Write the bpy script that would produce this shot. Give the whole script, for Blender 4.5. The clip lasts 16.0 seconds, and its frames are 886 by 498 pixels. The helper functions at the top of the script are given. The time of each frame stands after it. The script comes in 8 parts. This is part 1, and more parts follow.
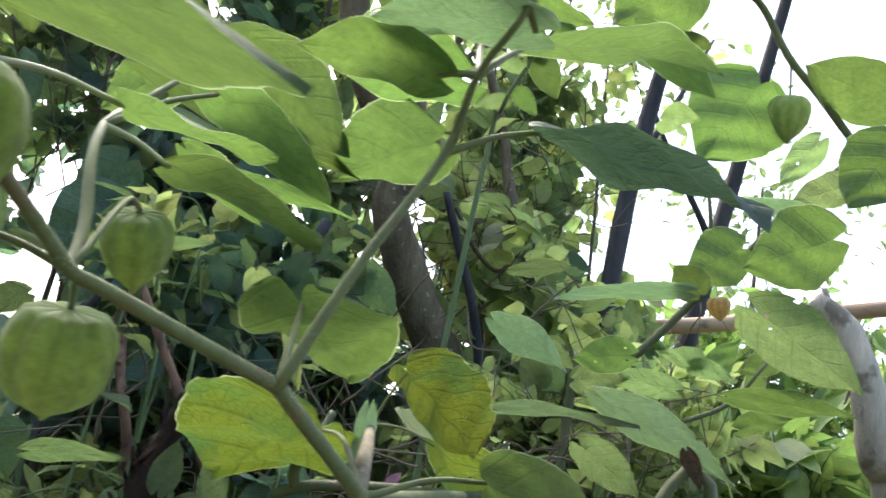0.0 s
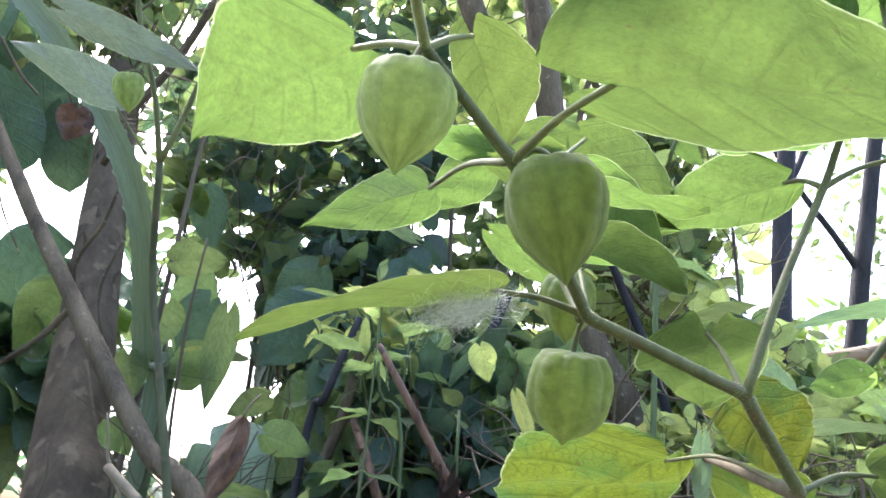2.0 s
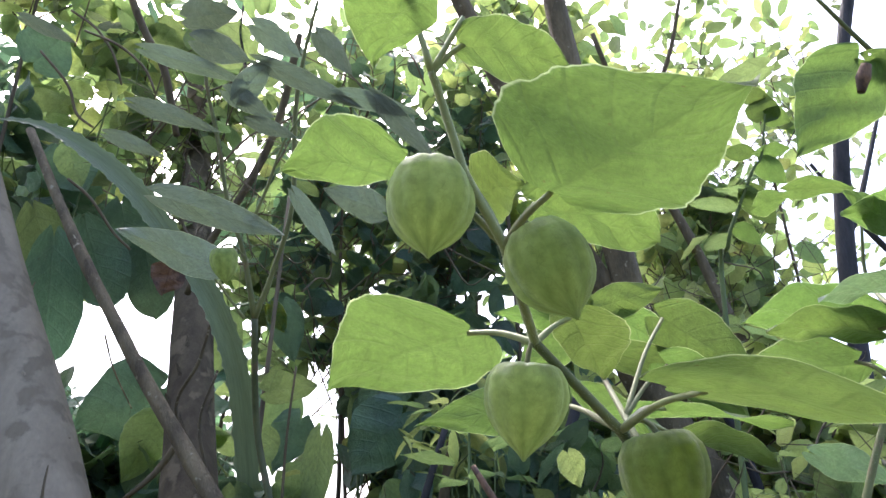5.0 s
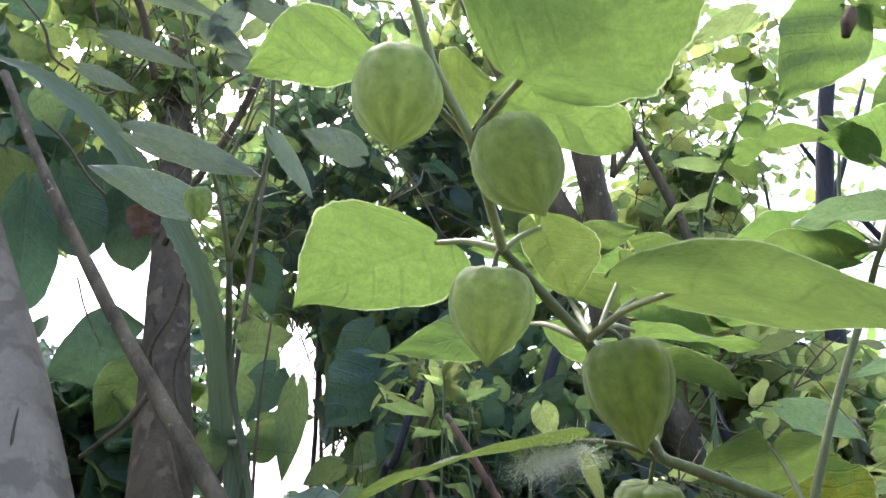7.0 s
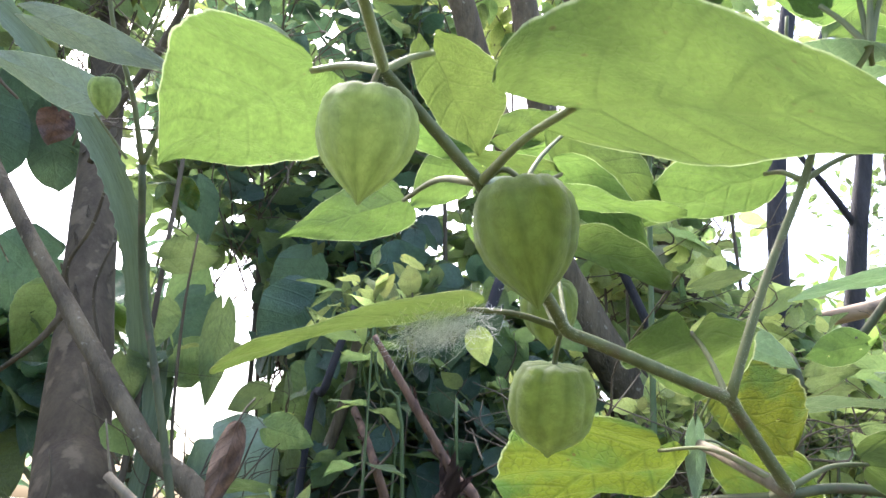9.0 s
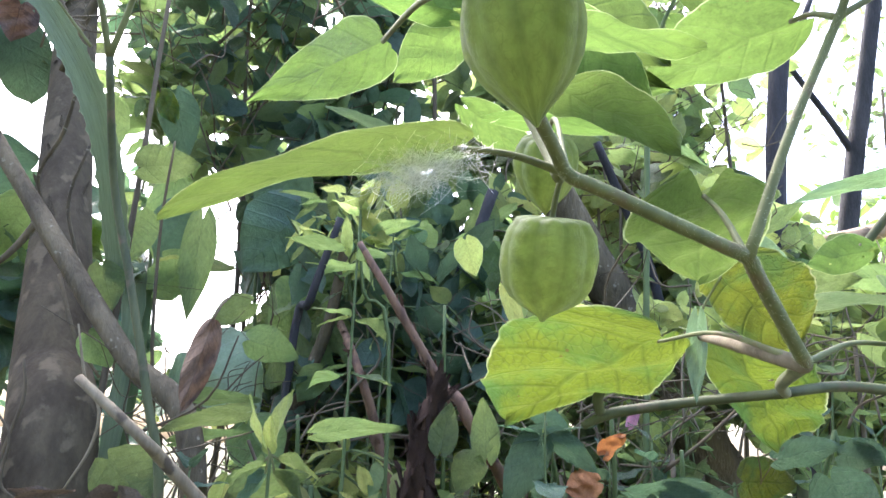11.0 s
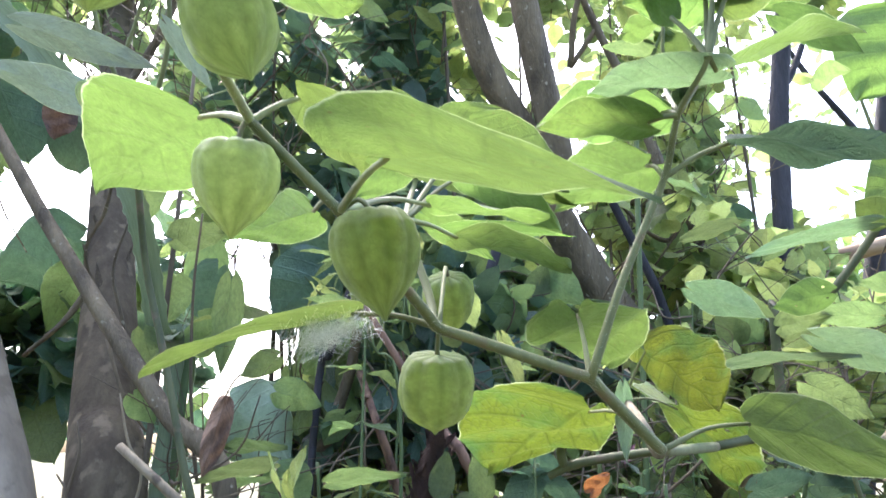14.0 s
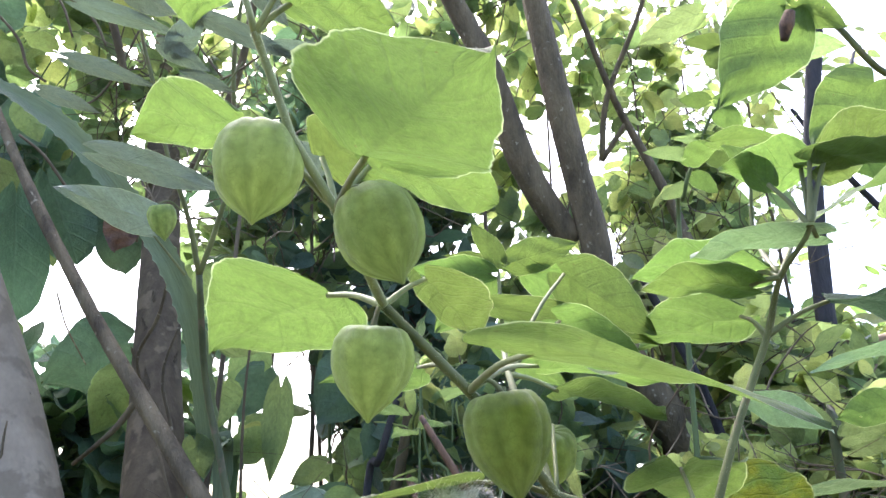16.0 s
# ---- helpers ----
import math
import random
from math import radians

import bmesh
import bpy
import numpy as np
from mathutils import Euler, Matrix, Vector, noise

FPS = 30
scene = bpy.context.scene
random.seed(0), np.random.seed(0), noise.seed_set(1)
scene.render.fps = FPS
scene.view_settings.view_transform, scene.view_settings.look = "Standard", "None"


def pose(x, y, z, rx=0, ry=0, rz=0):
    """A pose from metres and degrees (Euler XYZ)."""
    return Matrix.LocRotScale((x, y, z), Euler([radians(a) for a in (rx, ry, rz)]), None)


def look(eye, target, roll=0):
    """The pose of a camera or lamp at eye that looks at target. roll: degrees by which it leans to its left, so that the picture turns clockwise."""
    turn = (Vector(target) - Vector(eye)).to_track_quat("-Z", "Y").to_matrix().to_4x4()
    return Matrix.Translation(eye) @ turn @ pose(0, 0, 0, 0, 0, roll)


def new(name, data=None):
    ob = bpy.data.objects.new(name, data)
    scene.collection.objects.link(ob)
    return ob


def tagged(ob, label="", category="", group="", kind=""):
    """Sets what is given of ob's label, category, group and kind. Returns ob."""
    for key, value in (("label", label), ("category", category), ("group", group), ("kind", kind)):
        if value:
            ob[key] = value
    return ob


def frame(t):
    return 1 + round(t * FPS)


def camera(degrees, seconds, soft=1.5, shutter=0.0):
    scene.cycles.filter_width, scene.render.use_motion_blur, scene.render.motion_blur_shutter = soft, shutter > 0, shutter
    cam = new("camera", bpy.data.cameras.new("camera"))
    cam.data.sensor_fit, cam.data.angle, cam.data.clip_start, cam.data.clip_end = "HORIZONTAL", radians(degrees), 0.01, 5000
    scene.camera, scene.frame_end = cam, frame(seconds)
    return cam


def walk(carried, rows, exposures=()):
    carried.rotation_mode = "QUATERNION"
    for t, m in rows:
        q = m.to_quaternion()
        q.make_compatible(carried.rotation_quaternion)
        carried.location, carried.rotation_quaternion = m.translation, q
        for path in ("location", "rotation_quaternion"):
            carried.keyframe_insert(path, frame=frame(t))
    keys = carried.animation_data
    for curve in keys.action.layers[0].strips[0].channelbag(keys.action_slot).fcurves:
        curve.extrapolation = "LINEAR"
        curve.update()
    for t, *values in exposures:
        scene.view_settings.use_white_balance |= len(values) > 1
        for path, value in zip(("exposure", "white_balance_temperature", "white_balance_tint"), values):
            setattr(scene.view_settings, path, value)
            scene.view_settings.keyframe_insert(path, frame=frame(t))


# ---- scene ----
EXPOSURES = [(0.0, 2.52, 6350, 8), (1.0, 2.84, 6200, 17), (2.5, 3.12, 5960, 17), (3.5, 2.87, 5910, 17), (6.0, 2.34, 6210, 17), (7.0, 2.61, 6110, 17), (8.5, 2.97, 6160, 17), (11.0, 3.37, 6060, 17), (12.5, 3.57, 6110, 17), (14.0, 3.29, 6010, 17), (16.0, 2.92, 6110, 17)]
cam = camera(60, 16.0, soft=1.5, shutter=0.3)
PATH = [
    (0, (0.017, -0.0056, 1.0114), (-0.0326, 0.9466, 1.3127), 12.79),
    (0.5, (-0.034, -0.0216, 0.9972), (-0.1288, 0.9286, 1.2944), 13.90),
    (1, (-0.0777, -0.0452, 0.976), (-0.2219, 0.899, 1.272), 12.57),
    (1.5, (-0.1144, -0.0648, 0.9626), (-0.2783, 0.8525, 1.3254), 10.73),
    (2, (-0.1163, -0.0741, 0.9531), (-0.2985, 0.8341, 1.3297), 7.20),
    (2.5, (-0.1292, -0.1334, 0.9722), (-0.3375, 0.7754, 1.3338), 1.48),
    (3, (-0.1312, -0.1434, 0.9959), (-0.3497, 0.7465, 1.3962), 3.27),
    (3.5, (-0.1376, -0.1582, 1.0211), (-0.3769, 0.7178, 1.4399), 2.96),
    (6, (-0.1267, -0.1686, 1.0158), (-0.3765, 0.7005, 1.4426), 2.80),
    (6.5, (-0.1273, -0.1615, 1.0075), (-0.3674, 0.7164, 1.4217), 2.67),
    (7, (-0.1267, -0.1466, 0.9968), (-0.358, 0.7431, 1.3903), 3.64),
    (7.5, (-0.1257, -0.1399, 0.9831), (-0.3466, 0.7624, 1.3532), 4.72),
    (8, (-0.1151, -0.121, 0.9747), (-0.3212, 0.7961, 1.3159), 2.76),
    (8.5, (-0.1064, -0.0974, 0.9769), (-0.297, 0.8215, 1.3223), 3.68),
    (11, (-0.1108, -0.0246, 0.9531), (-0.2786, 0.9255, 1.2161), 4.18),
    (11.5, (-0.0919, -0.0384, 0.9482), (-0.2799, 0.9186, 1.1692), 3.50),
    (12, (-0.0624, -0.0503, 0.9385), (-0.2667, 0.9131, 1.112), 2.17),
    (12.5, (-0.0402, -0.0537, 0.9458), (-0.2338, 0.9069, 1.1455), 2.62),
    (13, (-0.0276, -0.0717, 0.9561), (-0.2503, 0.8773, 1.1792), 3.93),
    (13.5, (-0.0221, -0.0898, 0.9801), (-0.2619, 0.8482, 1.2303), 3.26),
    (14, (-0.0254, -0.1136, 0.9914), (-0.2584, 0.8199, 1.264), 2.14),
    (14.5, (-0.0442, -0.1268, 1.0093), (-0.296, 0.7836, 1.3376), 2.95),
    (15, (-0.0548, -0.1445, 1.0245), (-0.2998, 0.7516, 1.3947), 2.14),
    (15.5, (-0.0657, -0.15, 1.0258), (-0.3115, 0.7459, 1.3957), 1.97),
    (16, (-0.0666, -0.1512, 1.0294), (-0.3171, 0.7458, 1.3936), 1.93),
]
walk(cam, [(t, look(eye, target, roll)) for t, eye, target, roll in PATH], EXPOSURES)

# world, sun and sky
SUN_FROM = Vector((-0.38, 0.42, 0.85)).normalized()
world = bpy.data.worlds.new("sky")
scene.world = world
world.use_nodes = True
wn, wl = world.node_tree.nodes, world.node_tree.links
sky = wn.new("ShaderNodeTexSky")
sky.sky_type, sky.sun_disc = "NISHITA", False
sky.sun_elevation = math.asin(SUN_FROM.z)
sky.sun_rotation = math.atan2(SUN_FROM.x, SUN_FROM.y)
sky.air_density, sky.dust_density, sky.ozone_density = 1.0, 6.0, 0.6
wn["Background"].inputs["Strength"].default_value = 0.15
wl.new(sky.outputs[0], wn["Background"].inputs["Color"])
sun = new("sun", bpy.data.lights.new("sun", "SUN"))
sun.data.energy, sun.data.angle, sun.data.color = 0.8, radians(20.0), (1.0, 0.98, 0.93)
sun.matrix_world = look(SUN_FROM * 20, (0, 0, 0))


# ---- materials ----
def mat(name):
    m = bpy.data.materials.new(name)
    m.use_nodes = True
    nt = m.node_tree
    nt.nodes.clear()
    return m, nt.nodes, nt.links


def node(ns, kind, **values):
    n = ns.new(kind)
    for k, v in values.items():
        n.inputs[k].default_value = v
    return n


def math_node(ns, ls, op, a, b=None, c=None):
    n = ns.new("ShaderNodeMath")
    n.operation = op
    for i, v in enumerate((a, b, c)):
        if v is None:
            continue
        if isinstance(v, (int, float)):
            n.inputs[i].default_value = v
        else:
            ls.new(v, n.inputs[i])
    return n.outputs[0]


def mix_colour(ns, ls, factor, a, b, blend="MIX"):
    n = ns.new("ShaderNodeMix")
    n.data_type, n.blend_type = "RGBA", blend
    for socket, v in ((n.inputs[0], factor), (n.inputs[6], a), (n.inputs[7], b)):
        if isinstance(v, (int, float)):
            socket.default_value = v
        elif isinstance(v, tuple):
            socket.default_value = (*v, 1)
        else:
            ls.new(v, socket)
    return n.outputs[2]


def spread(ns, ls, value, lo, hi, a=0.0, b=1.0):
    n = ns.new("ShaderNodeMapRange")
    n.inputs[1].default_value, n.inputs[2].default_value = lo, hi
    n.inputs[3].default_value, n.inputs[4].default_value = a, b
    ls.new(value, n.inputs[0])
    return n.outputs[0]


def leaf_material(name, blade, vein, shine, through_part=0.45, rough=0.5, blotch=None, vein_count=6.0, net=26.0, down=0.0, relief=0.45, net_part=0.5, gloss=0.35, spots=0.0, vein_part=0.5):
    """blade, vein: reflected colours; shine: colour of the light that passes through; blotch: colour of stains or ageing."""
    m, ns, ls = mat(name)
    uv = ns.new("ShaderNodeUVMap")
    sep = ns.new("ShaderNodeSeparateXYZ")
    ls.new(uv.outputs[0], sep.inputs[0])
    u = sep.outputs[0]
    side = math_node(ns, ls, "MULTIPLY", math_node(ns, ls, "ABSOLUTE", math_node(ns, ls, "SUBTRACT", sep.outputs[1], 0.5)), 2.0)
    # midrib and side veins
    rib = spread(ns, ls, side, 0.015, 0.06, 1, 0)
    run = math_node(ns, ls, "SUBTRACT", math_node(ns, ls, "MULTIPLY", u, vein_count), math_node(ns, ls, "MULTIPLY", side, 1.5))
    line = math_node(ns, ls, "ABSOLUTE", math_node(ns, ls, "SUBTRACT", math_node(ns, ls, "FRACT", run), 0.5))
    side_vein = spread(ns, ls, line, 0.01, 0.11, 1, 0)
    vor = node(ns, "ShaderNodeTexVoronoi", Scale=net)
    vor.feature = "DISTANCE_TO_EDGE"
    info = ns.new("ShaderNodeObjectInfo")
    island = ns.new("ShaderNodeNewGeometry")
    chance = math_node(ns, ls, "FRACT", math_node(ns, ls, "ADD", info.outputs["Random"], island.outputs["Random Per Island"]))
    stretch = node(ns, "ShaderNodeVectorMath")
    stretch.operation = "MULTIPLY_ADD"
    ls.new(uv.outputs[0], stretch.inputs[0])
    stretch.inputs[1].default_value = (1.4, 1.0, 1.0)
    ls.new(chance, stretch.inputs[2])
    ls.new(stretch.outputs[0], vor.inputs["Vector"])
    mesh_vein = spread(ns, ls, vor.outputs[0], 0.0, 0.11, net_part, 0)
    veins = math_node(ns, ls, "MAXIMUM", math_node(ns, ls, "MAXIMUM", rib, side_vein), mesh_vein)
    veins = math_node(ns, ls, "MULTIPLY", veins, vein_part)
    # two scales of variation
    coarse = node(ns, "ShaderNodeTexNoise", Scale=3.0, Detail=4.0)
    fine = node(ns, "ShaderNodeTexNoise", Scale=45.0, Detail=3.0)
    ls.new(stretch.outputs[0], coarse.inputs["Vector"])
    mottle = node(ns, "ShaderNodeTexNoise", Scale=13.0, Detail=3.0)
    for texture in (fine, mottle):
        ls.new(stretch.outputs[0], texture.inputs["Vector"])
    col = mix_colour(ns, ls, veins, blade, vein)
    thru = mix_colour(ns, ls, veins, shine, tuple(0.60 * a + 0.12 * b for a, b in zip(shine, vein)))
    if down:
        # pale hairs along the margin
        margin = math_node(ns, ls, "MULTIPLY", spread(ns, ls, side, 0.97, 0.99), min(0.5, down * 4.5))
        col = mix_colour(ns, ls, margin, col, (0.50, 0.56, 0.38))
        thru = mix_colour(ns, ls, margin, thru, (0.72, 0.80, 0.50))
    if blotch:
        where = spread(ns, ls, coarse.outputs[0], 0.5, 0.66)
        col = mix_colour(ns, ls, where, col, blotch)
        thru = mix_colour(ns, ls, where, thru, blotch)
    if spots:
        # small brown spots where insects have fed
        dots = node(ns, "ShaderNodeTexVoronoi", Scale=9.0)
        ls.new(stretch.outputs[0], dots.inputs["Vector"])
        where = math_node(ns, ls, "MULTIPLY", spread(ns, ls, dots.outputs["Distance"], 0.05, 0.12, 1, 0), spread(ns, ls, coarse.outputs[0], 0.5, 0.56))
        where = math_node(ns, ls, "MULTIPLY", where, spots)
        col = mix_colour(ns, ls, where, col, (0.09, 0.06, 0.03))
        thru = mix_colour(ns, ls, where, thru, (0.07, 0.045, 0.02))
    shade = math_node(ns, ls, "MULTIPLY_ADD", coarse.outputs[0], 0.5, 0.75)
    shade = math_node(ns, ls, "MULTIPLY", shade, math_node(ns, ls, "MULTIPLY_ADD", fine.outputs[0], 0.6, 0.7))
    shade = math_node(ns, ls, "MULTIPLY", shade, math_node(ns, ls, "MULTIPLY_ADD", mottle.outputs[0], 0.6, 0.7))
    shade = math_node(ns, ls, "MULTIPLY", shade, math_node(ns, ls, "MULTIPLY_ADD", chance, 0.6, 0.7))
    out = []
    for c in (col, thru):
        h = ns.new("ShaderNodeHueSaturation")
        ls.new(c, h.inputs["Color"])
        ls.new(shade, h.inputs["Value"])
        ls.new(math_node(ns, ls, "MULTIPLY_ADD", chance, 0.022, 0.490), h.inputs["Hue"])
        out.append(h.outputs[0])
    p = node(ns, "ShaderNodeBsdfPrincipled", Roughness=rough)
    p.inputs["Specular IOR Level"].default_value = gloss
    p.inputs["Sheen Weight"].default_value = down
    p.inputs["Sheen Roughness"].default_value = 0.4
    ls.new(out[0], p.inputs["Base Color"])
    tr = ns.new("ShaderNodeBsdfTranslucent")
    ls.new(out[1], tr.inputs[0])
    bump = node(ns, "ShaderNodeBump", Strength=relief, Distance=0.002)
    height = math_node(ns, ls, "ADD", math_node(ns, ls, "MULTIPLY", veins, -1.0), math_node(ns, ls, "ADD", math_node(ns, ls, "MULTIPLY", fine.outputs[0], 0.6), math_node(ns, ls, "MULTIPLY", mottle.outputs[0], 0.8)))
    ls.new(height, bump.inputs["Height"])
    ls.new(bump.outputs[0], p.inputs["Normal"])
    ls.new(bump.outputs[0], tr.inputs["Normal"])
    mx = ns.new("ShaderNodeMixShader")
    mx.inputs[0].default_value = through_part
    ls.new(p.outputs[0], mx.inputs[1])
    ls.new(tr.outputs[0], mx.inputs[2])
    o = ns.new("ShaderNodeOutputMaterial")
    ls.new(mx.outputs[0], o.inputs[0])
    return m


def rough_material(name, dark, light, scale=8.0, rough=0.85, stretch=(1, 1, 0.25), relief=0.6, third=None, third_at=0.6, down=0.0, depth=0.004, third_scale=0.6):
    """Bark, stem and soil: two colours by drawn-out noise, fine grain, and patches of a third colour."""
    m, ns, ls = mat(name)
    tc = ns.new("ShaderNodeTexCoord")
    mp = ns.new("ShaderNodeMapping")
    mp.inputs["Scale"].default_value = stretch
    ls.new(tc.outputs["Object"], mp.inputs[0])
    a = node(ns, "ShaderNodeTexNoise", Scale=scale, Detail=6.0, Roughness=0.65)
    b = node(ns, "ShaderNodeTexNoise", Scale=scale * 9, Detail=3.0)
    for n in (a, b):
        ls.new(mp.outputs[0], n.inputs["Vector"])
    col = mix_colour(ns, ls, spread(ns, ls, a.outputs[0], 0.35, 0.65), dark, light)
    if third:
        c = node(ns, "ShaderNodeTexNoise", Scale=scale * third_scale, Detail=5.0)
        ls.new(tc.outputs["Object"], c.inputs["Vector"])
        col = mix_colour(ns, ls, spread(ns, ls, c.outputs[0], third_at, third_at + 0.06), col, third)
    col = mix_colour(ns, ls, 0.5, col, mix_colour(ns, ls, b.outputs[0], (0.45, 0.45, 0.45), (1, 1, 1)), "MULTIPLY")
    p = node(ns, "ShaderNodeBsdfPrincipled", Roughness=rough)
    p.inputs["Specular IOR Level"].default_value = 0.3
    p.inputs["Sheen Weight"].default_value = down
    ls.new(col, p.inputs["Base Color"])
    bump = node(ns, "ShaderNodeBump", Strength=relief, Distance=depth)
    ls.new(math_node(ns, ls, "ADD", a.outputs[0], math_node(ns, ls, "MULTIPLY", b.outputs[0], 0.35)), bump.inputs["Height"])
    ls.new(bump.outputs[0], p.inputs["Normal"])
    o = ns.new("ShaderNodeOutputMaterial")
    ls.new(p.outputs[0], o.inputs[0])
    return m


LEAF = leaf_material("downy_leaf", (0.048, 0.085, 0.027), (0.072, 0.112, 0.041), (0.115, 0.184, 0.039), 0.48, 0.6, None, 6.0, 24.0, 0.08, 0.45, 0.32, 0.3, 0.6)
# PALE and DUSKY: grey-green blades with the sky's pale sheen mixed into their colour
PALE = leaf_material("grey_sheen_leaf", (0.17, 0.235, 0.16), (0.25, 0.31, 0.22), (0.17, 0.28, 0.11), 0.28, 0.42, None, 7.0, 30.0, 0.2, 0.6, 0.6, 0.5)
DUSKY = leaf_material("dusky_sheen_leaf", (0.145, 0.178, 0.150), (0.19, 0.22, 0.19), (0.125, 0.185, 0.105), 0.22, 0.45, None, 7.0, 30.0, 0.15, 0.9, 0.6, 0.5, 0.4)
YELLOW = leaf_material("yellowing_leaf", (0.084, 0.112, 0.018), (0.034, 0.062, 0.013), (0.125, 0.165, 0.018), 0.44, 0.6, (0.062, 0.118, 0.026), 6.0, 20.0, 0.08, 0.7, 0.7, 0.3, 0.8, 0.75)
# young shoots, and thicket leaves whose sunlight is put into the bright colour
BRIGHT = leaf_material("sunlit_young_leaf", (0.145, 0.19, 0.060), (0.18, 0.23, 0.09), (0.47, 0.57, 0.175), 0.54, 0.5, None, 6.0, 20.0, 0.1, 0.7)
DARK = leaf_material("dark_leaf", (0.046, 0.092, 0.068), (0.078, 0.13, 0.095), (0.115, 0.21, 0.10), 0.38, 0.4, None, 7.0, 22.0, 0.0, 0.9, 0.5, 0.42, 0.5)
MID = leaf_material("green_leaf", (0.080, 0.128, 0.056), (0.11, 0.16, 0.078), (0.25, 0.36, 0.115), 0.46, 0.42, None, 7.0, 20.0, 0.0, 0.9, 0.5, 0.42, 0.6)
STRAP = leaf_material("strap_leaf", (0.105, 0.15, 0.085), (0.12, 0.17, 0.10), (0.13, 0.20, 0.09), 0.2, 0.5, None, 2.0, 30.0, 0.05)
LITTER = leaf_material("leaf_litter", (0.13, 0.10, 0.075), (0.09, 0.07, 0.05), (0.15, 0.10, 0.06), 0.2, 0.85, (0.07, 0.055, 0.045), 7.0, 18.0, 0.0, 0.9)
DEAD = leaf_material("dead_leaf", (0.15, 0.10, 0.068), (0.06, 0.042, 0.032), (0.12, 0.075, 0.05), 0.25, 0.8, (0.062, 0.042, 0.032), 7.0, 18.0, 0.0, 0.9)
ORANGE = leaf_material("orange_dry_leaf", (0.26, 0.12, 0.065), (0.24, 0.08, 0.04), (0.5, 0.18, 0.06), 0.35, 0.8, None, 7.0, 18.0, 0.0, 0.8)
PINK = leaf_material("pink_petal", (0.42, 0.22, 0.31), (0.36, 0.16, 0.26), (0.46, 0.24, 0.34), 0.4, 0.6)
GRASS = leaf_material("grass_blade", (0.08, 0.14, 0.04), (0.11, 0.18, 0.06), (0.25, 0.39, 0.085), 0.45, 0.45, None, 1.0, 10.0, 0.0)
STEM = rough_material("downy_green_stem", (0.082, 0.098, 0.035), (0.142, 0.158, 0.062), 60.0, 0.65, (1, 1, 0.2), 0.3, (0.125, 0.108, 0.052), 0.58, 0.05, 0.0006)
YOUNG_STEM = rough_material("pale_young_stem", (0.18, 0.21, 0.085), (0.28, 0.31, 0.135), 60.0, 0.6, (1, 1, 0.2), 0.3, (0.19, 0.195, 0.09), 0.58, 0.15, 0.0006)
OLD_STEM = rough_material("old_green_stem", (0.038, 0.050, 0.020), (0.080, 0.092, 0.038), 50.0, 0.65, (1, 1, 0.2), 0.4, (0.09, 0.075, 0.045), 0.58, 0.0, 0.0008)
TWIG = rough_material("twig_bark", (0.060, 0.048, 0.030), (0.125, 0.102, 0.066), 30.0, 0.8, (1, 1, 0.2), 0.5, None, 0.6, 0.0, 0.001)
GREEN_TWIG = rough_material("green_twig", (0.050, 0.085, 0.028), (0.095, 0.135, 0.048), 40.0, 0.65, (1, 1, 0.2), 0.3, None, 0.6, 0.0, 0.0006)
RED_TWIG = rough_material("red_brown_twig", (0.060, 0.034, 0.022), (0.175, 0.105, 0.064), 70.0, 0.75, (1, 1, 0.15), 0.6, (0.05, 0.03, 0.022), 0.6, 0.0, 0.0015)
BARK = rough_material("flaking_brown_bark", (0.044, 0.034, 0.020), (0.092, 0.074, 0.044), 26.0, 0.9, (1, 1, 0.5), 0.8, (0.125, 0.102, 0.064), 0.58, 0.0, 0.004, 0.8)
GREY_BARK = rough_material("smooth_grey_bark", (0.150, 0.130, 0.094), (0.215, 0.190, 0.142), 16.0, 0.8, (1, 1, 0.5), 0.6, (0.125, 0.110, 0.078), 0.53, 0.0, 0.004, 1.1)
PALE_BARK = rough_material("pale_dead_wood", (0.24, 0.215, 0.17), (0.39, 0.355, 0.29), 26.0, 0.85, (1, 1, 0.2), 0.9, (0.15, 0.13, 0.10), 0.58, 0.0, 0.006)
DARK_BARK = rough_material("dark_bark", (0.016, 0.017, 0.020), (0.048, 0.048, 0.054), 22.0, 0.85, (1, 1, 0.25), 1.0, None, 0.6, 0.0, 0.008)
BROWN_BARK = rough_material("brown_bark", (0.056, 0.045, 0.027), (0.146, 0.119, 0.071), 24.0, 0.85, (1, 1, 0.3), 1.0, (0.235, 0.215, 0.155), 0.64, 0.0, 0.010, 3.0)
TAN_BARK = rough_material("tan_dry_bark", (0.11, 0.092, 0.06), (0.21, 0.18, 0.12), 50.0, 0.85, (1, 1, 0.2), 0.7, (0.06, 0.05, 0.034), 0.60, 0.0, 0.002)
STUMP_BARK = rough_material("frayed_dark_bark", (0.022, 0.013, 0.010), (0.11, 0.062, 0.042), 60.0, 0.9, (1, 1, 0.12), 1.0, None, 0.6, 0.0, 0.006)
BAMBOO = rough_material("weathered_bamboo", (0.23, 0.15, 0.09), (0.40, 0.29, 0.18), 14.0, 0.6, (0.2, 1, 1), 0.3, (0.14, 0.10, 0.07), 0.6, 0.0, 0.002)
SOIL = rough_material("soil_with_litter", (0.07, 0.055, 0.036), (0.14, 0.115, 0.075), 9.0, 0.95, (1, 1, 1), 1.0, (0.085, 0.11, 0.045), 0.48, 0.0, 0.03)


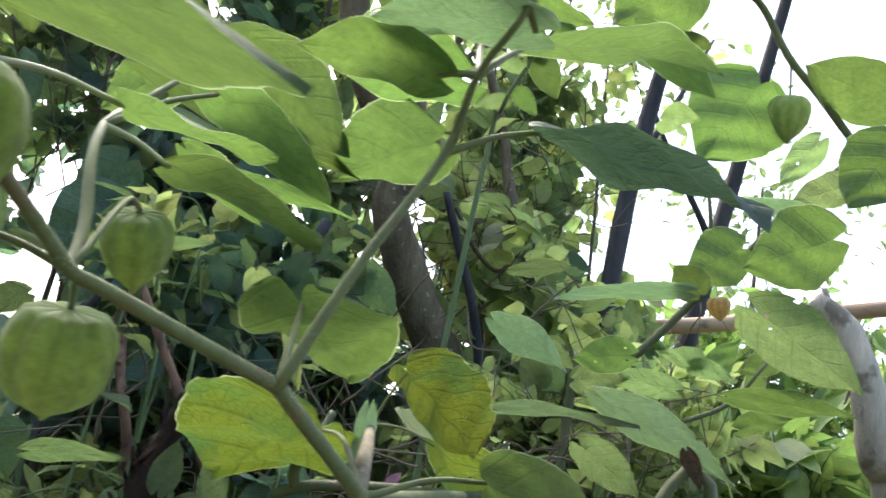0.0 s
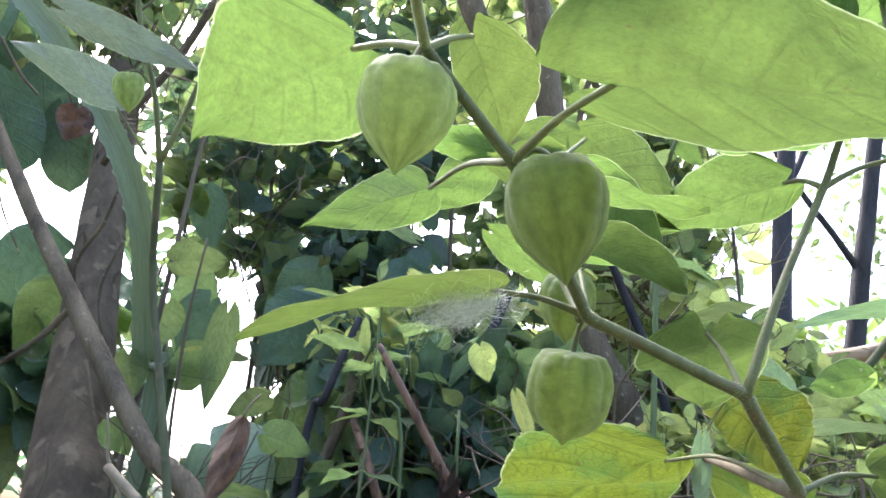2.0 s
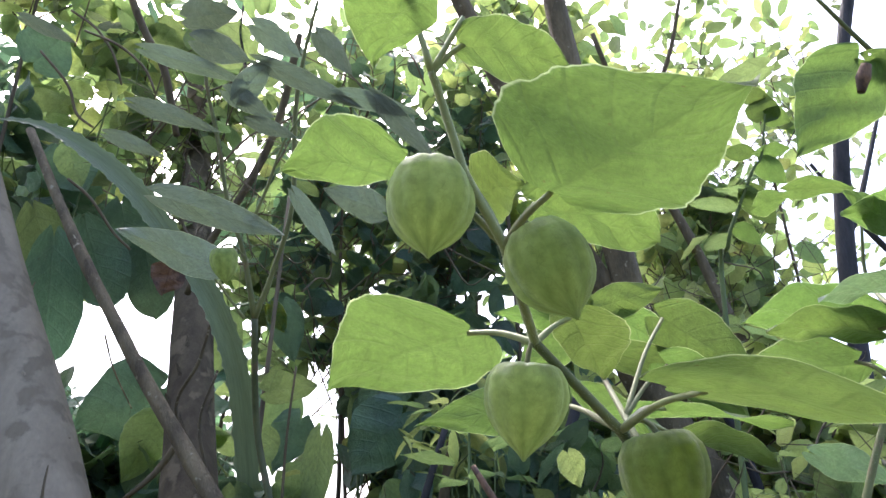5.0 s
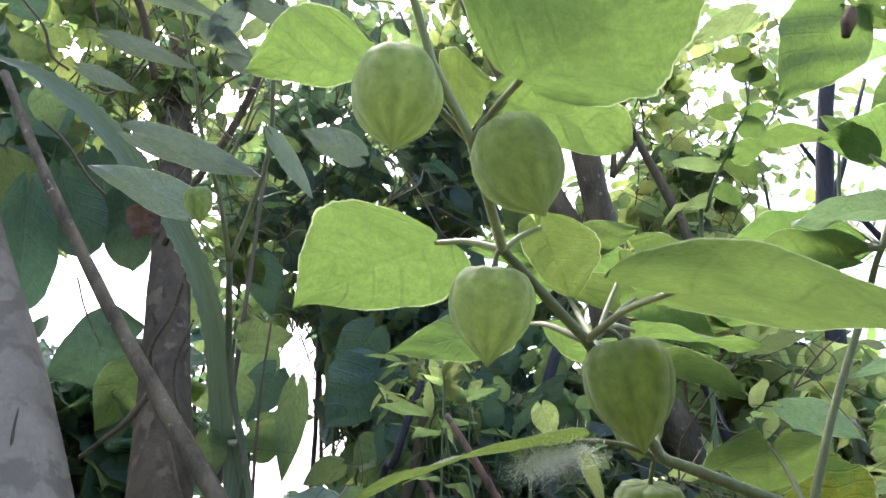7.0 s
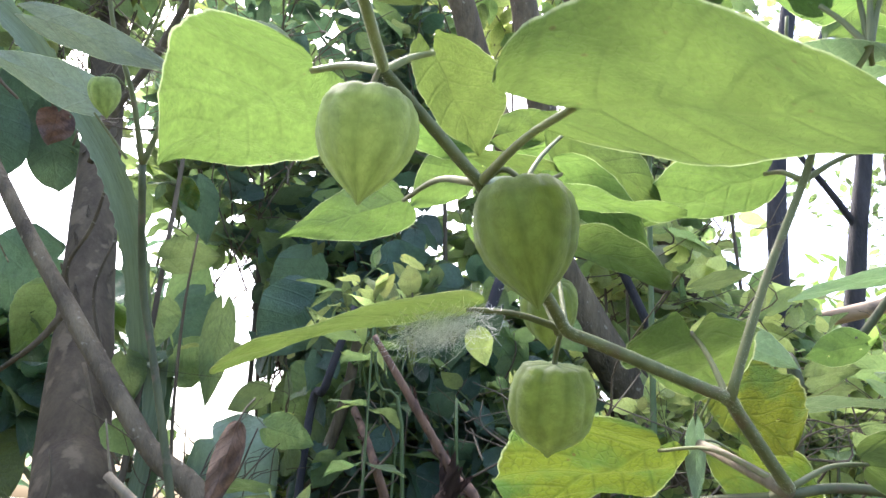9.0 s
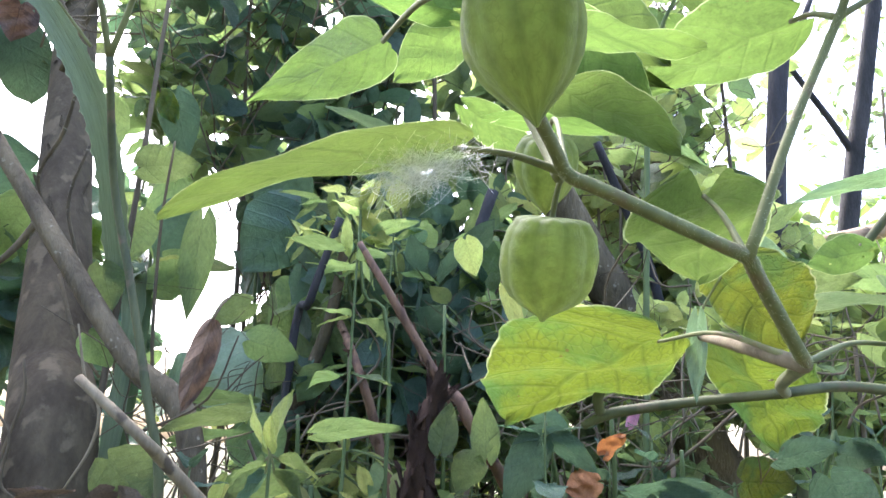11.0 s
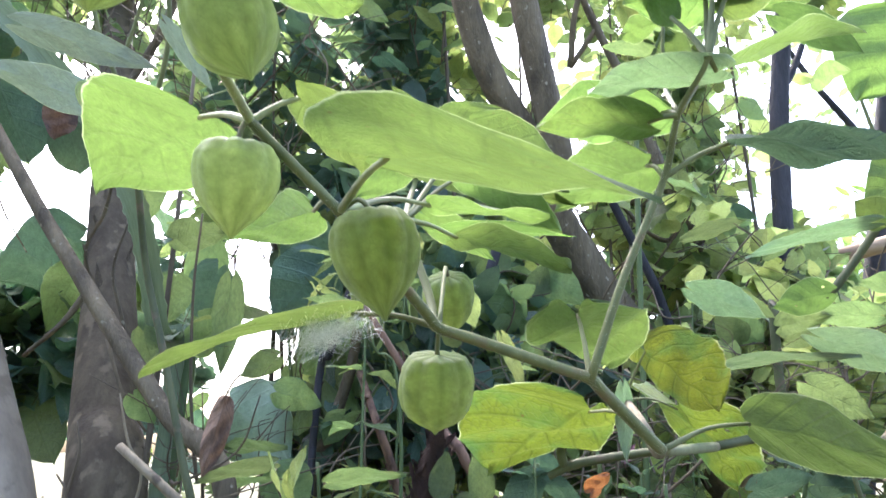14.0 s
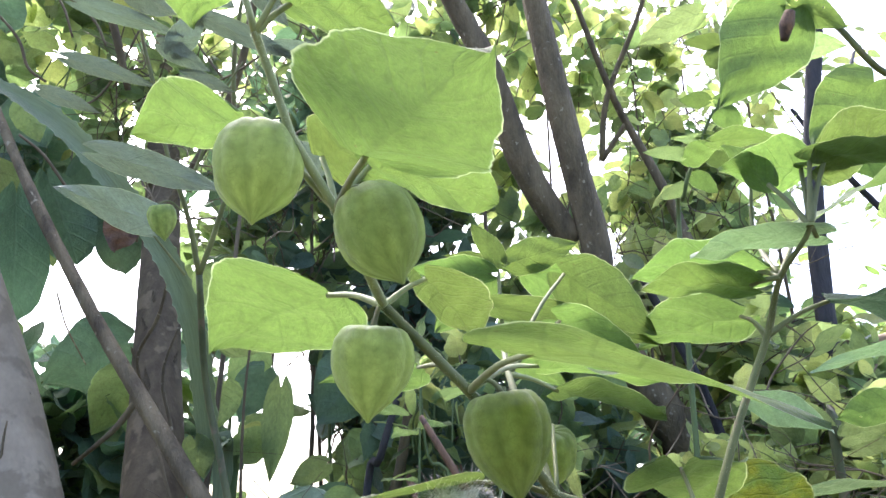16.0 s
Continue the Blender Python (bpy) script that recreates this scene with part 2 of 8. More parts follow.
def husk_material(name, green, ripe_colour, shine):
    """Papery lantern: green with darker ribs and a net of veins."""
    m, ns, ls = mat(name)
    uv = ns.new("ShaderNodeUVMap")
    sep = ns.new("ShaderNodeSeparateXYZ")
    ls.new(uv.outputs[0], sep.inputs[0])
    info = ns.new("ShaderNodeObjectInfo")
    bend = node(ns, "ShaderNodeTexNoise", Scale=3.5, Detail=2.0)
    ls.new(uv.outputs[0], bend.inputs["Vector"])
    round_ = math_node(ns, ls, "ADD", sep.outputs[0], math_node(ns, ls, "MULTIPLY_ADD", bend.outputs[0], 0.03, -0.015))
    ten = math_node(ns, ls, "FRACT", math_node(ns, ls, "MULTIPLY", round_, 10.0))
    line = math_node(ns, ls, "ABSOLUTE", math_node(ns, ls, "SUBTRACT", ten, 0.5))
    rib = spread(ns, ls, line, 0.02, 0.16, 0.6, 0.0)
    broad = spread(ns, ls, line, 0.08, 0.45, 0.5, 0.0)
    vor = node(ns, "ShaderNodeTexVoronoi", Scale=17.0)
    vor.feature = "DISTANCE_TO_EDGE"
    sc = ns.new("ShaderNodeVectorMath")
    sc.operation = "MULTIPLY_ADD"
    ls.new(uv.outputs[0], sc.inputs[0])
    sc.inputs[1].default_value = (2.6, 1.0, 1.0)
    ls.new(info.outputs["Random"], sc.inputs[2])
    ls.new(sc.outputs[0], vor.inputs["Vector"])
    net = spread(ns, ls, vor.outputs[0], 0.0, 0.10, 0.4, 0.0)
    veins = math_node(ns, ls, "MAXIMUM", math_node(ns, ls, "MAXIMUM", rib, broad), net)
    noise_a = node(ns, "ShaderNodeTexNoise", Scale=3.0, Detail=4.0)
    ls.new(sc.outputs[0], noise_a.inputs["Vector"])
    fine = node(ns, "ShaderNodeTexNoise", Scale=60.0, Detail=2.0)
    ls.new(sc.outputs[0], fine.inputs["Vector"])
    ripe = spread(ns, ls, math_node(ns, ls, "ADD", math_node(ns, ls, "MULTIPLY", noise_a.outputs[0], 2.2), sep.outputs[1]), 1.1, 2.0)
    base = mix_colour(ns, ls, ripe, green, ripe_colour)
    col = mix_colour(ns, ls, math_node(ns, ls, "MULTIPLY", veins, 0.9), base, (0.05, 0.105, 0.03))
    thru = mix_colour(ns, ls, math_node(ns, ls, "MULTIPLY", veins, 0.8), shine, tuple(0.6 * c for c in shine))
    patch = node(ns, "ShaderNodeTexNoise", Scale=8.0, Detail=4.0, Roughness=0.6)
    ls.new(sc.outputs[0], patch.inputs["Vector"])
    shade = math_node(ns, ls, "MULTIPLY", math_node(ns, ls, "MULTIPLY_ADD", patch.outputs[0], 1.0, 0.5), math_node(ns, ls, "MULTIPLY_ADD", noise_a.outputs[0], 0.8, 0.6))
    toned = []
    for c in (col, thru):
        h = ns.new("ShaderNodeHueSaturation")
        ls.new(c, h.inputs["Color"])
        ls.new(shade, h.inputs["Value"])
        toned.append(h.outputs[0])
    col, thru = toned
    p = node(ns, "ShaderNodeBsdfPrincipled", Roughness=0.6)
    p.inputs["Sheen Weight"].default_value = 0.35
    p.inputs["Specular IOR Level"].default_value = 0.3
    ls.new(col, p.inputs["Base Color"])
    tr = ns.new("ShaderNodeBsdfTranslucent")
    ls.new(thru, tr.inputs[0])
    bump = node(ns, "ShaderNodeBump", Strength=0.5, Distance=0.001)
    ls.new(math_node(ns, ls, "ADD", veins, math_node(ns, ls, "ADD", math_node(ns, ls, "MULTIPLY", fine.outputs[0], 0.4), math_node(ns, ls, "MULTIPLY", patch.outputs[0], 1.5))), bump.inputs["Height"])
    ls.new(bump.outputs[0], p.inputs["Normal"])
    mx = ns.new("ShaderNodeMixShader")
    mx.inputs[0].default_value = 0.6
    ls.new(p.outputs[0], mx.inputs[1])
    ls.new(tr.outputs[0], mx.inputs[2])
    o = ns.new("ShaderNodeOutputMaterial")
    ls.new(mx.outputs[0], o.inputs[0])
    return m


HUSK = husk_material("papery_husk", (0.096, 0.160, 0.062), (0.175, 0.208, 0.078), (0.54, 0.64, 0.30))
# lower husks: shade from the leaves above is put into this darker green
SHADED_HUSK = husk_material("shaded_green_husk", (0.078, 0.135, 0.048), (0.15, 0.175, 0.055), (0.42, 0.50, 0.19))
DRY_HUSK = husk_material("dry_tan_husk", (0.42, 0.33, 0.16), (0.48, 0.36, 0.16), (0.6, 0.45, 0.2))
WEB = leaf_material("white_thread", (0.85, 0.86, 0.84), (0.85, 0.86, 0.84), (0.85, 0.86, 0.84), 0.5, 0.5)
HAIR = leaf_material("pale_hair", (0.50, 0.54, 0.38), (0.50, 0.54, 0.38), (0.62, 0.68, 0.46), 0.5, 0.5)


# ---- builders ----
def from_lists(name, verts, faces, material, uvs=None):
    me = bpy.data.meshes.new(name)
    me.from_pydata(verts, [], faces)
    if uvs is not None:
        layer = me.uv_layers.new(name="UVMap")
        idx = np.empty(len(me.loops), dtype=np.int32)
        me.loops.foreach_get("vertex_index", idx)
        layer.data.foreach_set("uv", np.asarray(uvs, dtype=np.float32)[idx].ravel())
    me.polygons.foreach_set("use_smooth", np.ones(len(me.polygons), dtype=bool))
    me.materials.append(material)
    me.update()
    return me


def put(name, me, parent=None, m=None, label=""):
    ob = new(name, me)
    if parent is not None:
        ob.parent = parent
        ob.matrix_parent_inverse = parent.matrix_world.inverted()
    if m is not None:
        ob.matrix_world = m
    if label:
        ob["label"] = label
    return ob


def thing(name, label, category, at=(0, 0, 0), group="", kind=""):
    ob = new(name)
    ob.location = at
    ob.matrix_world = Matrix.Translation(at)
    ob.empty_display_size = 0.05
    return tagged(ob, label, category, group, kind)


def smooth_path(points, steps):
    """A Catmull-Rom curve through the points."""
    pts = [Vector(p) for p in points]
    pts = [pts[0] * 2 - pts[1]] + pts + [pts[-1] * 2 - pts[-2]]
    out = []
    for i in range(1, len(pts) - 2):
        a, b, c, d = pts[i - 1 : i + 3]
        for k in range(steps):
            t = k / steps
            out.append(0.5 * (2 * b + (c - a) * t + (2 * a - 5 * b + 4 * c - d) * t**2 + (3 * b - a - 3 * c + d) * t**3))
    return out + [pts[-2]]


def internodes(points):
    """Straight lengths between the nodes of a zigzag stem, with a short bend at each node."""
    pts = [Vector(p) for p in points]
    out = [pts[0]]
    for a, b in zip(pts, pts[1:]):
        out += [a.lerp(b, 0.18), a.lerp(b, 0.82), b]
    return out


def tube_lists(points, radii, steps=5, sides=9, rough=0.0, seed=0, flat=1.0):
    path = smooth_path(points, steps)
    n = len(path)
    rad = np.interp(np.linspace(0, 1, n), np.linspace(0, 1, len(radii)), radii)
    verts, faces = [], []
    side = None
    for i, p in enumerate(path):
        way = (path[min(i + 1, n - 1)] - path[max(i - 1, 0)]).normalized()
        if side is None:
            side = way.orthogonal().normalized()
        side = (side - way * side.dot(way)).normalized()
        other = way.cross(side)
        for k in range(sides):
            a = 2 * math.pi * k / sides
            r = float(rad[i])
            if rough:
                q = Vector((math.cos(a) * 1.3, math.sin(a) * 1.3, i * 0.14)) + Vector((seed * 3.7, 0, 0))
                r *= 1 + rough * noise.noise(q) + 0.5 * rough * noise.noise(q * 2.7)
            verts.append(p + r * (math.cos(a) * side + flat * math.sin(a) * other))
    for i in range(n - 1):
        for k in range(sides):
            k2 = (k + 1) % sides
            faces.append((i * sides + k, i * sides + k2, (i + 1) * sides + k2, (i + 1) * sides + k))
    faces.append(tuple(range(sides))[::-1])
    faces.append(tuple((n - 1) * sides + k for k in range(sides)))
    return verts, faces


def tube(name, points, radii, material, parent=None, steps=5, sides=9, rough=0.0, seed=0, label="", flat=1.0):
    v, f = tube_lists(points, radii, steps, sides, rough, seed, flat)
    base = Vector(points[0])
    me = from_lists(name, [p - base for p in v], f, material)
    return put(name, me, parent, Matrix.Translation(base), label)


def leaf_lists(length, width, seed=0, droop=0.15, fold=0.2, wave=0.06, heart=0.14, teeth=0.05, nu=14, nv=8, fat=0.42, curl=0.0, tip_power=0.95, skew=0.0):
    """A pointed heart-shaped blade: base at the origin, tip along +y, upper face to +z; skew makes one half broader."""
    rnd = random.Random(seed)
    ph, ph2, k = rnd.uniform(0, 6), rnd.uniform(0, 6), rnd.uniform(2.2, 3.6)
    verts, faces, uvs = [], [], []
    us = [(i / nu) ** 1.15 for i in range(nu + 1)]
    top = max((u + 0.012) ** fat * (1 - u) ** tip_power for u in np.linspace(0, 1, 60))
    for u in us:
        half = 0.5 * width * (u + 0.012) ** fat * (1.0 - u) ** tip_power / top
        for j in range(nv + 1):
            v = 2 * j / nv - 1
            av = abs(v)
            # few blunt teeth, a little uneven, and a small ripple of the margin
            scallop = 0.75 * math.sin(k * 6.28 * u + ph + 1.7 * (v > 0)) + 0.45 * math.sin(k * 13.1 * u + ph2) + 0.25 * math.sin(k * 31.0 * u + 3 * v)
            edge = half * (1 + teeth * av**6 * scallop) * (1 + skew * (1 if v > 0 else -1))
            x = v * edge
            y = length * (u - heart * math.sin(min(1, av) * 2.2) * (1 - u) ** 7)
            z = -droop * length * u * u + fold * abs(x) * (1 - 0.3 * u)
            z += wave * width * av * math.sin(7 * u + ph + (2.2 if v > 0 else 0)) + 0.4 * wave * width * math.sin(15 * u + 5 * v + ph2)
            # the blade bulges between its side veins
            z += 0.007 * length * abs(math.sin(3.1416 * (6 * u - 1.5 * av))) * math.sin(3.1416 * min(1, av * 1.1)) * (1 - u)
            if curl:
                z -= curl * x * abs(x) / max(width, 1e-6)
            verts.append(Vector((x, y, z)))
            uvs.append((u, 0.5 + 0.5 * v))
    for i in range(nu):
        for j in range(nv):
            a = i * (nv + 1) + j
            faces.append((a, a + 1, a + nv + 2, a + nv + 1))
    return verts, faces, uvs


def blade_pose(base, tip, normal):
    base, tip, normal = Vector(base), Vector(tip), Vector(normal)
    y = (tip - base).normalized()
    z = (normal - y * normal.dot(y)).normalized()
    x = y.cross(z)
    m = Matrix((x, y, z)).transposed().to_4x4()
    m.translation = base
    return m


def leaf(parent, material, base, tip, normal, width, seed, label="", droop=0.1, fold=0.18, wave=0.07, heart=0.14, teeth=0.028, fat=0.42, stalk=None, curl=0.0, fine=1, holes=0, tip_power=0.95, skew=0.0, thick=1.0, stalk_material=None):
    """One blade from its base to its tip, with its stalk from the stem where that is given."""
    length = (Vector(tip) - Vector(base)).length
    v, f, uv = leaf_lists(length, width, seed, droop, fold, wave, heart, teeth, 14 * fine, 8 * fine, fat, curl, tip_power, skew)
    if holes:
        # small holes eaten by insects
        rnd = random.Random(seed)
        gone = set(rnd.sample(range(len(f) // 8, len(f)), holes))
        f = [face for i, face in enumerate(f) if i not in gone]
    # turn the blade so that the drooped tip still meets the given place
    m = blade_pose(base, tip, normal) @ Matrix.Rotation(math.atan(droop), 4, "X")
    ob = put("leaf", from_lists("leaf", v, f, material, uv), parent, m, label)
    if stalk is not None:
        a, b = Vector(stalk), Vector(base)
        mid = (a + b) / 2 + Vector((0, 0, 0.06 * (b - a).length))
        tube("petiole", [a, mid, b], [0.0018 * thick, 0.0013 * thick, 0.0012 * thick], stalk_material or STEM, ob, 5, 7)
    return ob


HUSK_PROFILES = {
    "round": ((0, 0.02), (0.015, 0.30), (0.05, 0.55), (0.12, 0.78), (0.22, 0.93), (0.36, 1.0), (0.5, 0.99), (0.63, 0.92), (0.74, 0.77), (0.83, 0.55), (0.89, 0.35), (0.935, 0.18), (0.97, 0.09), (1, 0.03)),
    "egg": ((0, 0.02), (0.012, 0.30), (0.04, 0.56), (0.1, 0.80), (0.2, 0.96), (0.33, 1.0), (0.46, 0.97), (0.59, 0.87), (0.7, 0.71), (0.8, 0.50), (0.88, 0.29), (0.94, 0.13), (1, 0.03)),
    "square": ((0, 0.03), (0.008, 0.30), (0.03, 0.55), (0.08, 0.77), (0.18, 0.93), (0.34, 1.0), (0.5, 0.99), (0.65, 0.93), (0.77, 0.77), (0.86, 0.50), (0.925, 0.22), (0.96, 0.10), (1, 0.03)),
}


def husk(parent, top, tip, width, hang, seed, label="", spin=0.0, material=None, shape="egg"):
    """A paper lantern of ten puffed panels between sunken ribs, hung by a thin stalk from the stem at hang."""
    top, tip = Vector(top), Vector(tip)
    length = (tip - top).length
    rings, sides = 30, 100
    verts, faces, uvs = [], [], []
    hs, rs = zip(*HUSK_PROFILES[shape])
    for i in range(rings + 1):
        h = (i / rings) ** 1.25 if i < rings * 0.4 else 0.4 ** 1.25 + (1 - 0.4 ** 1.25) * (i / rings - 0.4) / 0.6
        r0 = float(np.interp(h, hs, rs)) * width / 2
        for k in range(sides + 1):
            a = 2 * math.pi * k / sides
            body = math.sin(math.pi * min(1, 0.06 + h * 0.97)) ** 0.5
            puff = abs(math.cos(5 * a + spin)) ** 0.7
            five = math.cos(5 * a + spin + 1.57)
            rough = noise.noise((math.cos(a) * 2.2 + seed, math.sin(a) * 2.2, h * 3)) + 0.4 * noise.noise((math.cos(a) * 6 + seed, math.sin(a) * 6, h * 9))
            r = r0 * (0.965 + body * (0.055 * puff + 0.028 * five) + 0.035 * body * rough)
            # the crown sinks towards the stalk, with a shoulder on each panel
            sink = length * (0.05 * max(0.0, 1 - h / 0.08) - 0.022 * puff * max(0.0, 1 - abs(h - 0.05) / 0.09))
            verts.append(Vector((r * math.cos(a), length * h + sink, r * math.sin(a))))
            uvs.append((k / sides + spin / 31.4, h))
    n = sides + 1
    for i in range(rings):
        for k in range(sides):
            faces.append((i * n + k, i * n + k + 1, (i + 1) * n + k + 1, (i + 1) * n + k))
    m = blade_pose(top, tip, (0.3, -1, 0.2))
    ob = put("husk", from_lists("husk", verts, faces, material or HUSK, uvs), parent, m, label)
    hang = Vector(hang)
    bend = hang.lerp(top, 0.6) + Vector((0, 0, 0.15 * (hang - top).length + 0.002))
    tube("pedicel", [hang, bend, top, top.lerp(tip, 0.07)], [0.0012, 0.0011, 0.0012, 0.0018], STEM, ob, 4, 7)
    return ob


UNIT = {}


def unit_leaves(material, shape):
    """Six blades one metre long, shared by all leaves of that look."""
    key = (material.name, shape)
    if key not in UNIT:
        made = []
        for s in range(6):
            r = random.Random(s + 11)
            if shape == "oval":
                l = leaf_lists(1, 0.5, s, r.uniform(0, 0.3), r.uniform(0.05, 0.3), 0.06, 0.02, 0.03, 10, 6, 0.62)
            elif shape == "lance":
                l = leaf_lists(1, 0.34, s, r.uniform(0.05, 0.4), r.uniform(0.1, 0.35), 0.06, 0.0, 0.07, 10, 4, 0.7)
            elif shape == "leaflet":
                l = leaf_lists(1, 0.74, s, r.uniform(0, 0.3), r.uniform(0.05, 0.3), 0.06, 0.1, 0.03, 8, 4, 0.46)
            elif shape == "coarse":
                l = leaf_lists(1, 0.62, s, r.uniform(0, 0.3), r.uniform(0.05, 0.3), 0.06, 0.05, 0.0, 4, 2, 0.5)
            else:
                l = leaf_lists(1, 0.82, s, r.uniform(0, 0.3), r.uniform(0, 0.25), 0.07, 0.16, 0.03, 12, 8, 0.42)
            made.append((l, from_lists("leaf", *l[:2], material, l[2])))
        UNIT[key] = made
    return UNIT[key]


def twig_paths(rnd, centre, size, twigs):
    out = []
    c, s = Vector(centre), Vector(size)
    for i in range(twigs):
        while True:
            q = Vector((rnd.uniform(-1, 1), rnd.uniform(-1, 1), rnd.uniform(-1, 1)))
            if q.length < 1:
                break
        end = c + Vector((q.x * s.x, q.y * s.y, q.z * s.z))
        back = end + Vector((-q.x * s.x * 0.9 + rnd.uniform(-0.3, 0.3) * s.x, -q.y * s.y * 0.9, -abs(rnd.gauss(0.6, 0.3)) * s.z))
        mid = (back + end) / 2 + Vector((rnd.uniform(-1, 1), rnd.uniform(-1, 1), rnd.uniform(0, 1))) * 0.12 * s.length
        out.append((back, mid, end))
    return out


CLEARINGS = []


def in_clearing(p):
    """Open gaps in the thicket, through which the sky shows: lines that widen with the distance."""
    for a, way, spread_out in CLEARINGS:
        off = p - a
        along = off.dot(way)
        if along > 1.15 and (off - way * along).length < along * spread_out:
            return True
    return False


def spray(parent, seed, centre, size, twigs, per_twig, length, material, shape="heart", twig_material=None, joined=False, tip_drop=0.35, thick=0.0022, up_tilt=0.3, second=None, gaps=True):
    """Twigs that fill an ellipsoid, with leaves along them as parts of their plant; joined: the leaves as one mesh."""
    rnd = random.Random(seed)
    kinds = [unit_leaves(material, shape)] * 2 + [unit_leaves(second or material, shape)]
    lv, lf, luv, tv, tf = [], [], [], [], []
    singles = sum(o.name.startswith("leaf") for o in parent.children)
    for back, mid, end in twig_paths(rnd, centre, size, twigs):
        if gaps and (in_clearing(mid) or in_clearing(end)):
            continue
        radii = [thick, thick * 0.8, thick * 0.35]
        v, f = tube_lists([back, mid, end], radii, 4, 5)
        tf += [tuple(i + len(tv) for i in face) for face in f]
        tv += v
        path = smooth_path([back, mid, end], 6)
        for k in range(per_twig):
            t = (k + rnd.uniform(0.3, 1.0)) / per_twig
            i = min(len(path) - 2, int(t * (len(path) - 1)))
            at, way = path[i], (path[i + 1] - path[i]).normalized()
            out = way.orthogonal().normalized()
            out.rotate(Matrix.Rotation(rnd.uniform(0, 6.28), 3, way))
            head = (out * 0.9 + way * 0.5 + Vector((0, 0, -tip_drop + rnd.uniform(-0.3, 0.3)))).normalized()
            up = Vector((rnd.gauss(0, 0.45), rnd.gauss(up_tilt, 0.45), 0.75))
            size_k = length * rnd.uniform(0.6, 1.25)
            m = blade_pose(at + head * size_k * 0.12, at + head * size_k * 1.12, up) @ Matrix.Diagonal((size_k * rnd.uniform(0.75, 1.1), size_k, size_k, 1))
            if gaps and (in_clearing(m @ Vector((0, 0.5, 0))) or in_clearing(m @ Vector((0, 1, 0)))):
                continue
            lists, me = rnd.choice(kinds)[rnd.randrange(6)]
            if joined or singles >= 300:
                o = len(lv)
                lv += [m @ p for p in lists[0]]
                lf += [tuple(i + o for i in face) for face in lists[1]]
                luv += lists[2]
            else:
                put("leaf", me, parent, m)
                singles += 1
    if lv:
        tagged(put("foliage", from_lists("foliage", lv, lf, material, luv), parent), kind="stuff")
    if tv:
        tagged(put("brushwood", from_lists("brushwood", tv, tf, twig_material or GREEN_TWIG), parent), kind="stuff")


def flakes(parent, points, radii, count, seed, material, size=0.03):
    """Loose plates of bark that curl away from a trunk."""
    rnd = random.Random(seed)
    meshes = []
    for k in range(5):
        v, f, uv = leaf_lists(1.0, rnd.uniform(0.25, 0.5), k + 40, rnd.uniform(-0.25, -0.05), -0.5, 0.12, 0.0, 0.2, 7, 4, 0.2)
        v = v + [p + Vector((0, 0, -0.04)) for p in v]
        n = len(v) // 2
        f = f + [tuple(i + n for i in face[::-1]) for face in f]
        meshes.append(from_lists("bark_flake", v, f, material))
    path = smooth_path(points, 20)
    rad = np.interp(np.linspace(0, 1, len(path)), np.linspace(0, 1, len(radii)), radii)
    for _ in range(count):
        i = rnd.randrange(1, len(path) - 1)
        way = (path[i + 1] - path[i - 1]).normalized()
        out = way.orthogonal().normalized()
        out.rotate(Matrix.Rotation(rnd.uniform(0, 6.28), 3, way))
        length = size * rnd.uniform(0.5, 1.8)
        at = path[i] + out * float(rad[i]) * rnd.uniform(0.95, 1.02)
        way = way * rnd.choice((-1, 1)) + out * rnd.uniform(0.0, 0.25)
        put("bark_flake", meshes[rnd.randrange(5)], parent, blade_pose(at, at + way, out) @ Matrix.Diagonal((length, length, length, 1)))


def cobweb(parent, centre, along, reach, count, seed):
    """A tangle of fine white threads hung under a leaf."""
    rnd = random.Random(seed)
    c, way = Vector(centre), Vector(along).normalized()
    v, f = [], []
    for _ in range(count):
        a = c + way * rnd.gauss(0, reach * 0.45) + Vector((rnd.gauss(0, 0.002), rnd.gauss(0, 0.004), rnd.gauss(0, 0.003)))
        b = a + way * rnd.gauss(0, reach * 0.3) + Vector((rnd.gauss(0, 0.003), rnd.gauss(0, 0.003), rnd.gauss(-0.001, 0.004)))
        mid = (a + b) / 2 + Vector((0, 0, -0.0015))
        side = Vector((rnd.gauss(0, 1), rnd.gauss(0, 1), rnd.gauss(0, 1))).normalized() * 0.00006
        o = len(v)
        v += [a - side, a + side, mid - side, mid + side, b - side, b + side]
        f += [(o, o + 1, o + 3, o + 2), (o + 2, o + 3, o + 5, o + 4)]
    tagged(put("cobweb", from_lists("cobweb", v, f, WEB), parent, None, "tangle of fine white web threads"), kind="stuff")


def fuzz(parent, points, radii, count, seed, length=0.0012):
    """Fine pale hairs that stand off a stem."""
    rnd = random.Random(seed)
    path = smooth_path(points, 8)
    rad = np.interp(np.linspace(0, 1, len(path)), np.linspace(0, 1, len(radii)), radii)
    v, f = [], []
    for _ in range(count):
        i = rnd.randrange(0, len(path) - 1)
        p = path[i].lerp(path[i + 1], rnd.random())
        way = (path[i + 1] - path[i]).normalized()
        out = way.orthogonal().normalized()
        out.rotate(Matrix.Rotation(rnd.uniform(0, 6.28), 3, way))
        base = p + out * float(rad[i]) * 0.97
        tip = base + (out + way * rnd.uniform(-0.5, 0.5)) * length * rnd.uniform(0.5, 1.2)
        side = way.cross(out) * 0.00005
        o = len(v)
        v += [base - side, base + side, tip]
        f.append((o, o + 1, o + 2))
    tagged(put("fuzz", from_lists("fuzz", v, f, HAIR), parent), kind="stuff")


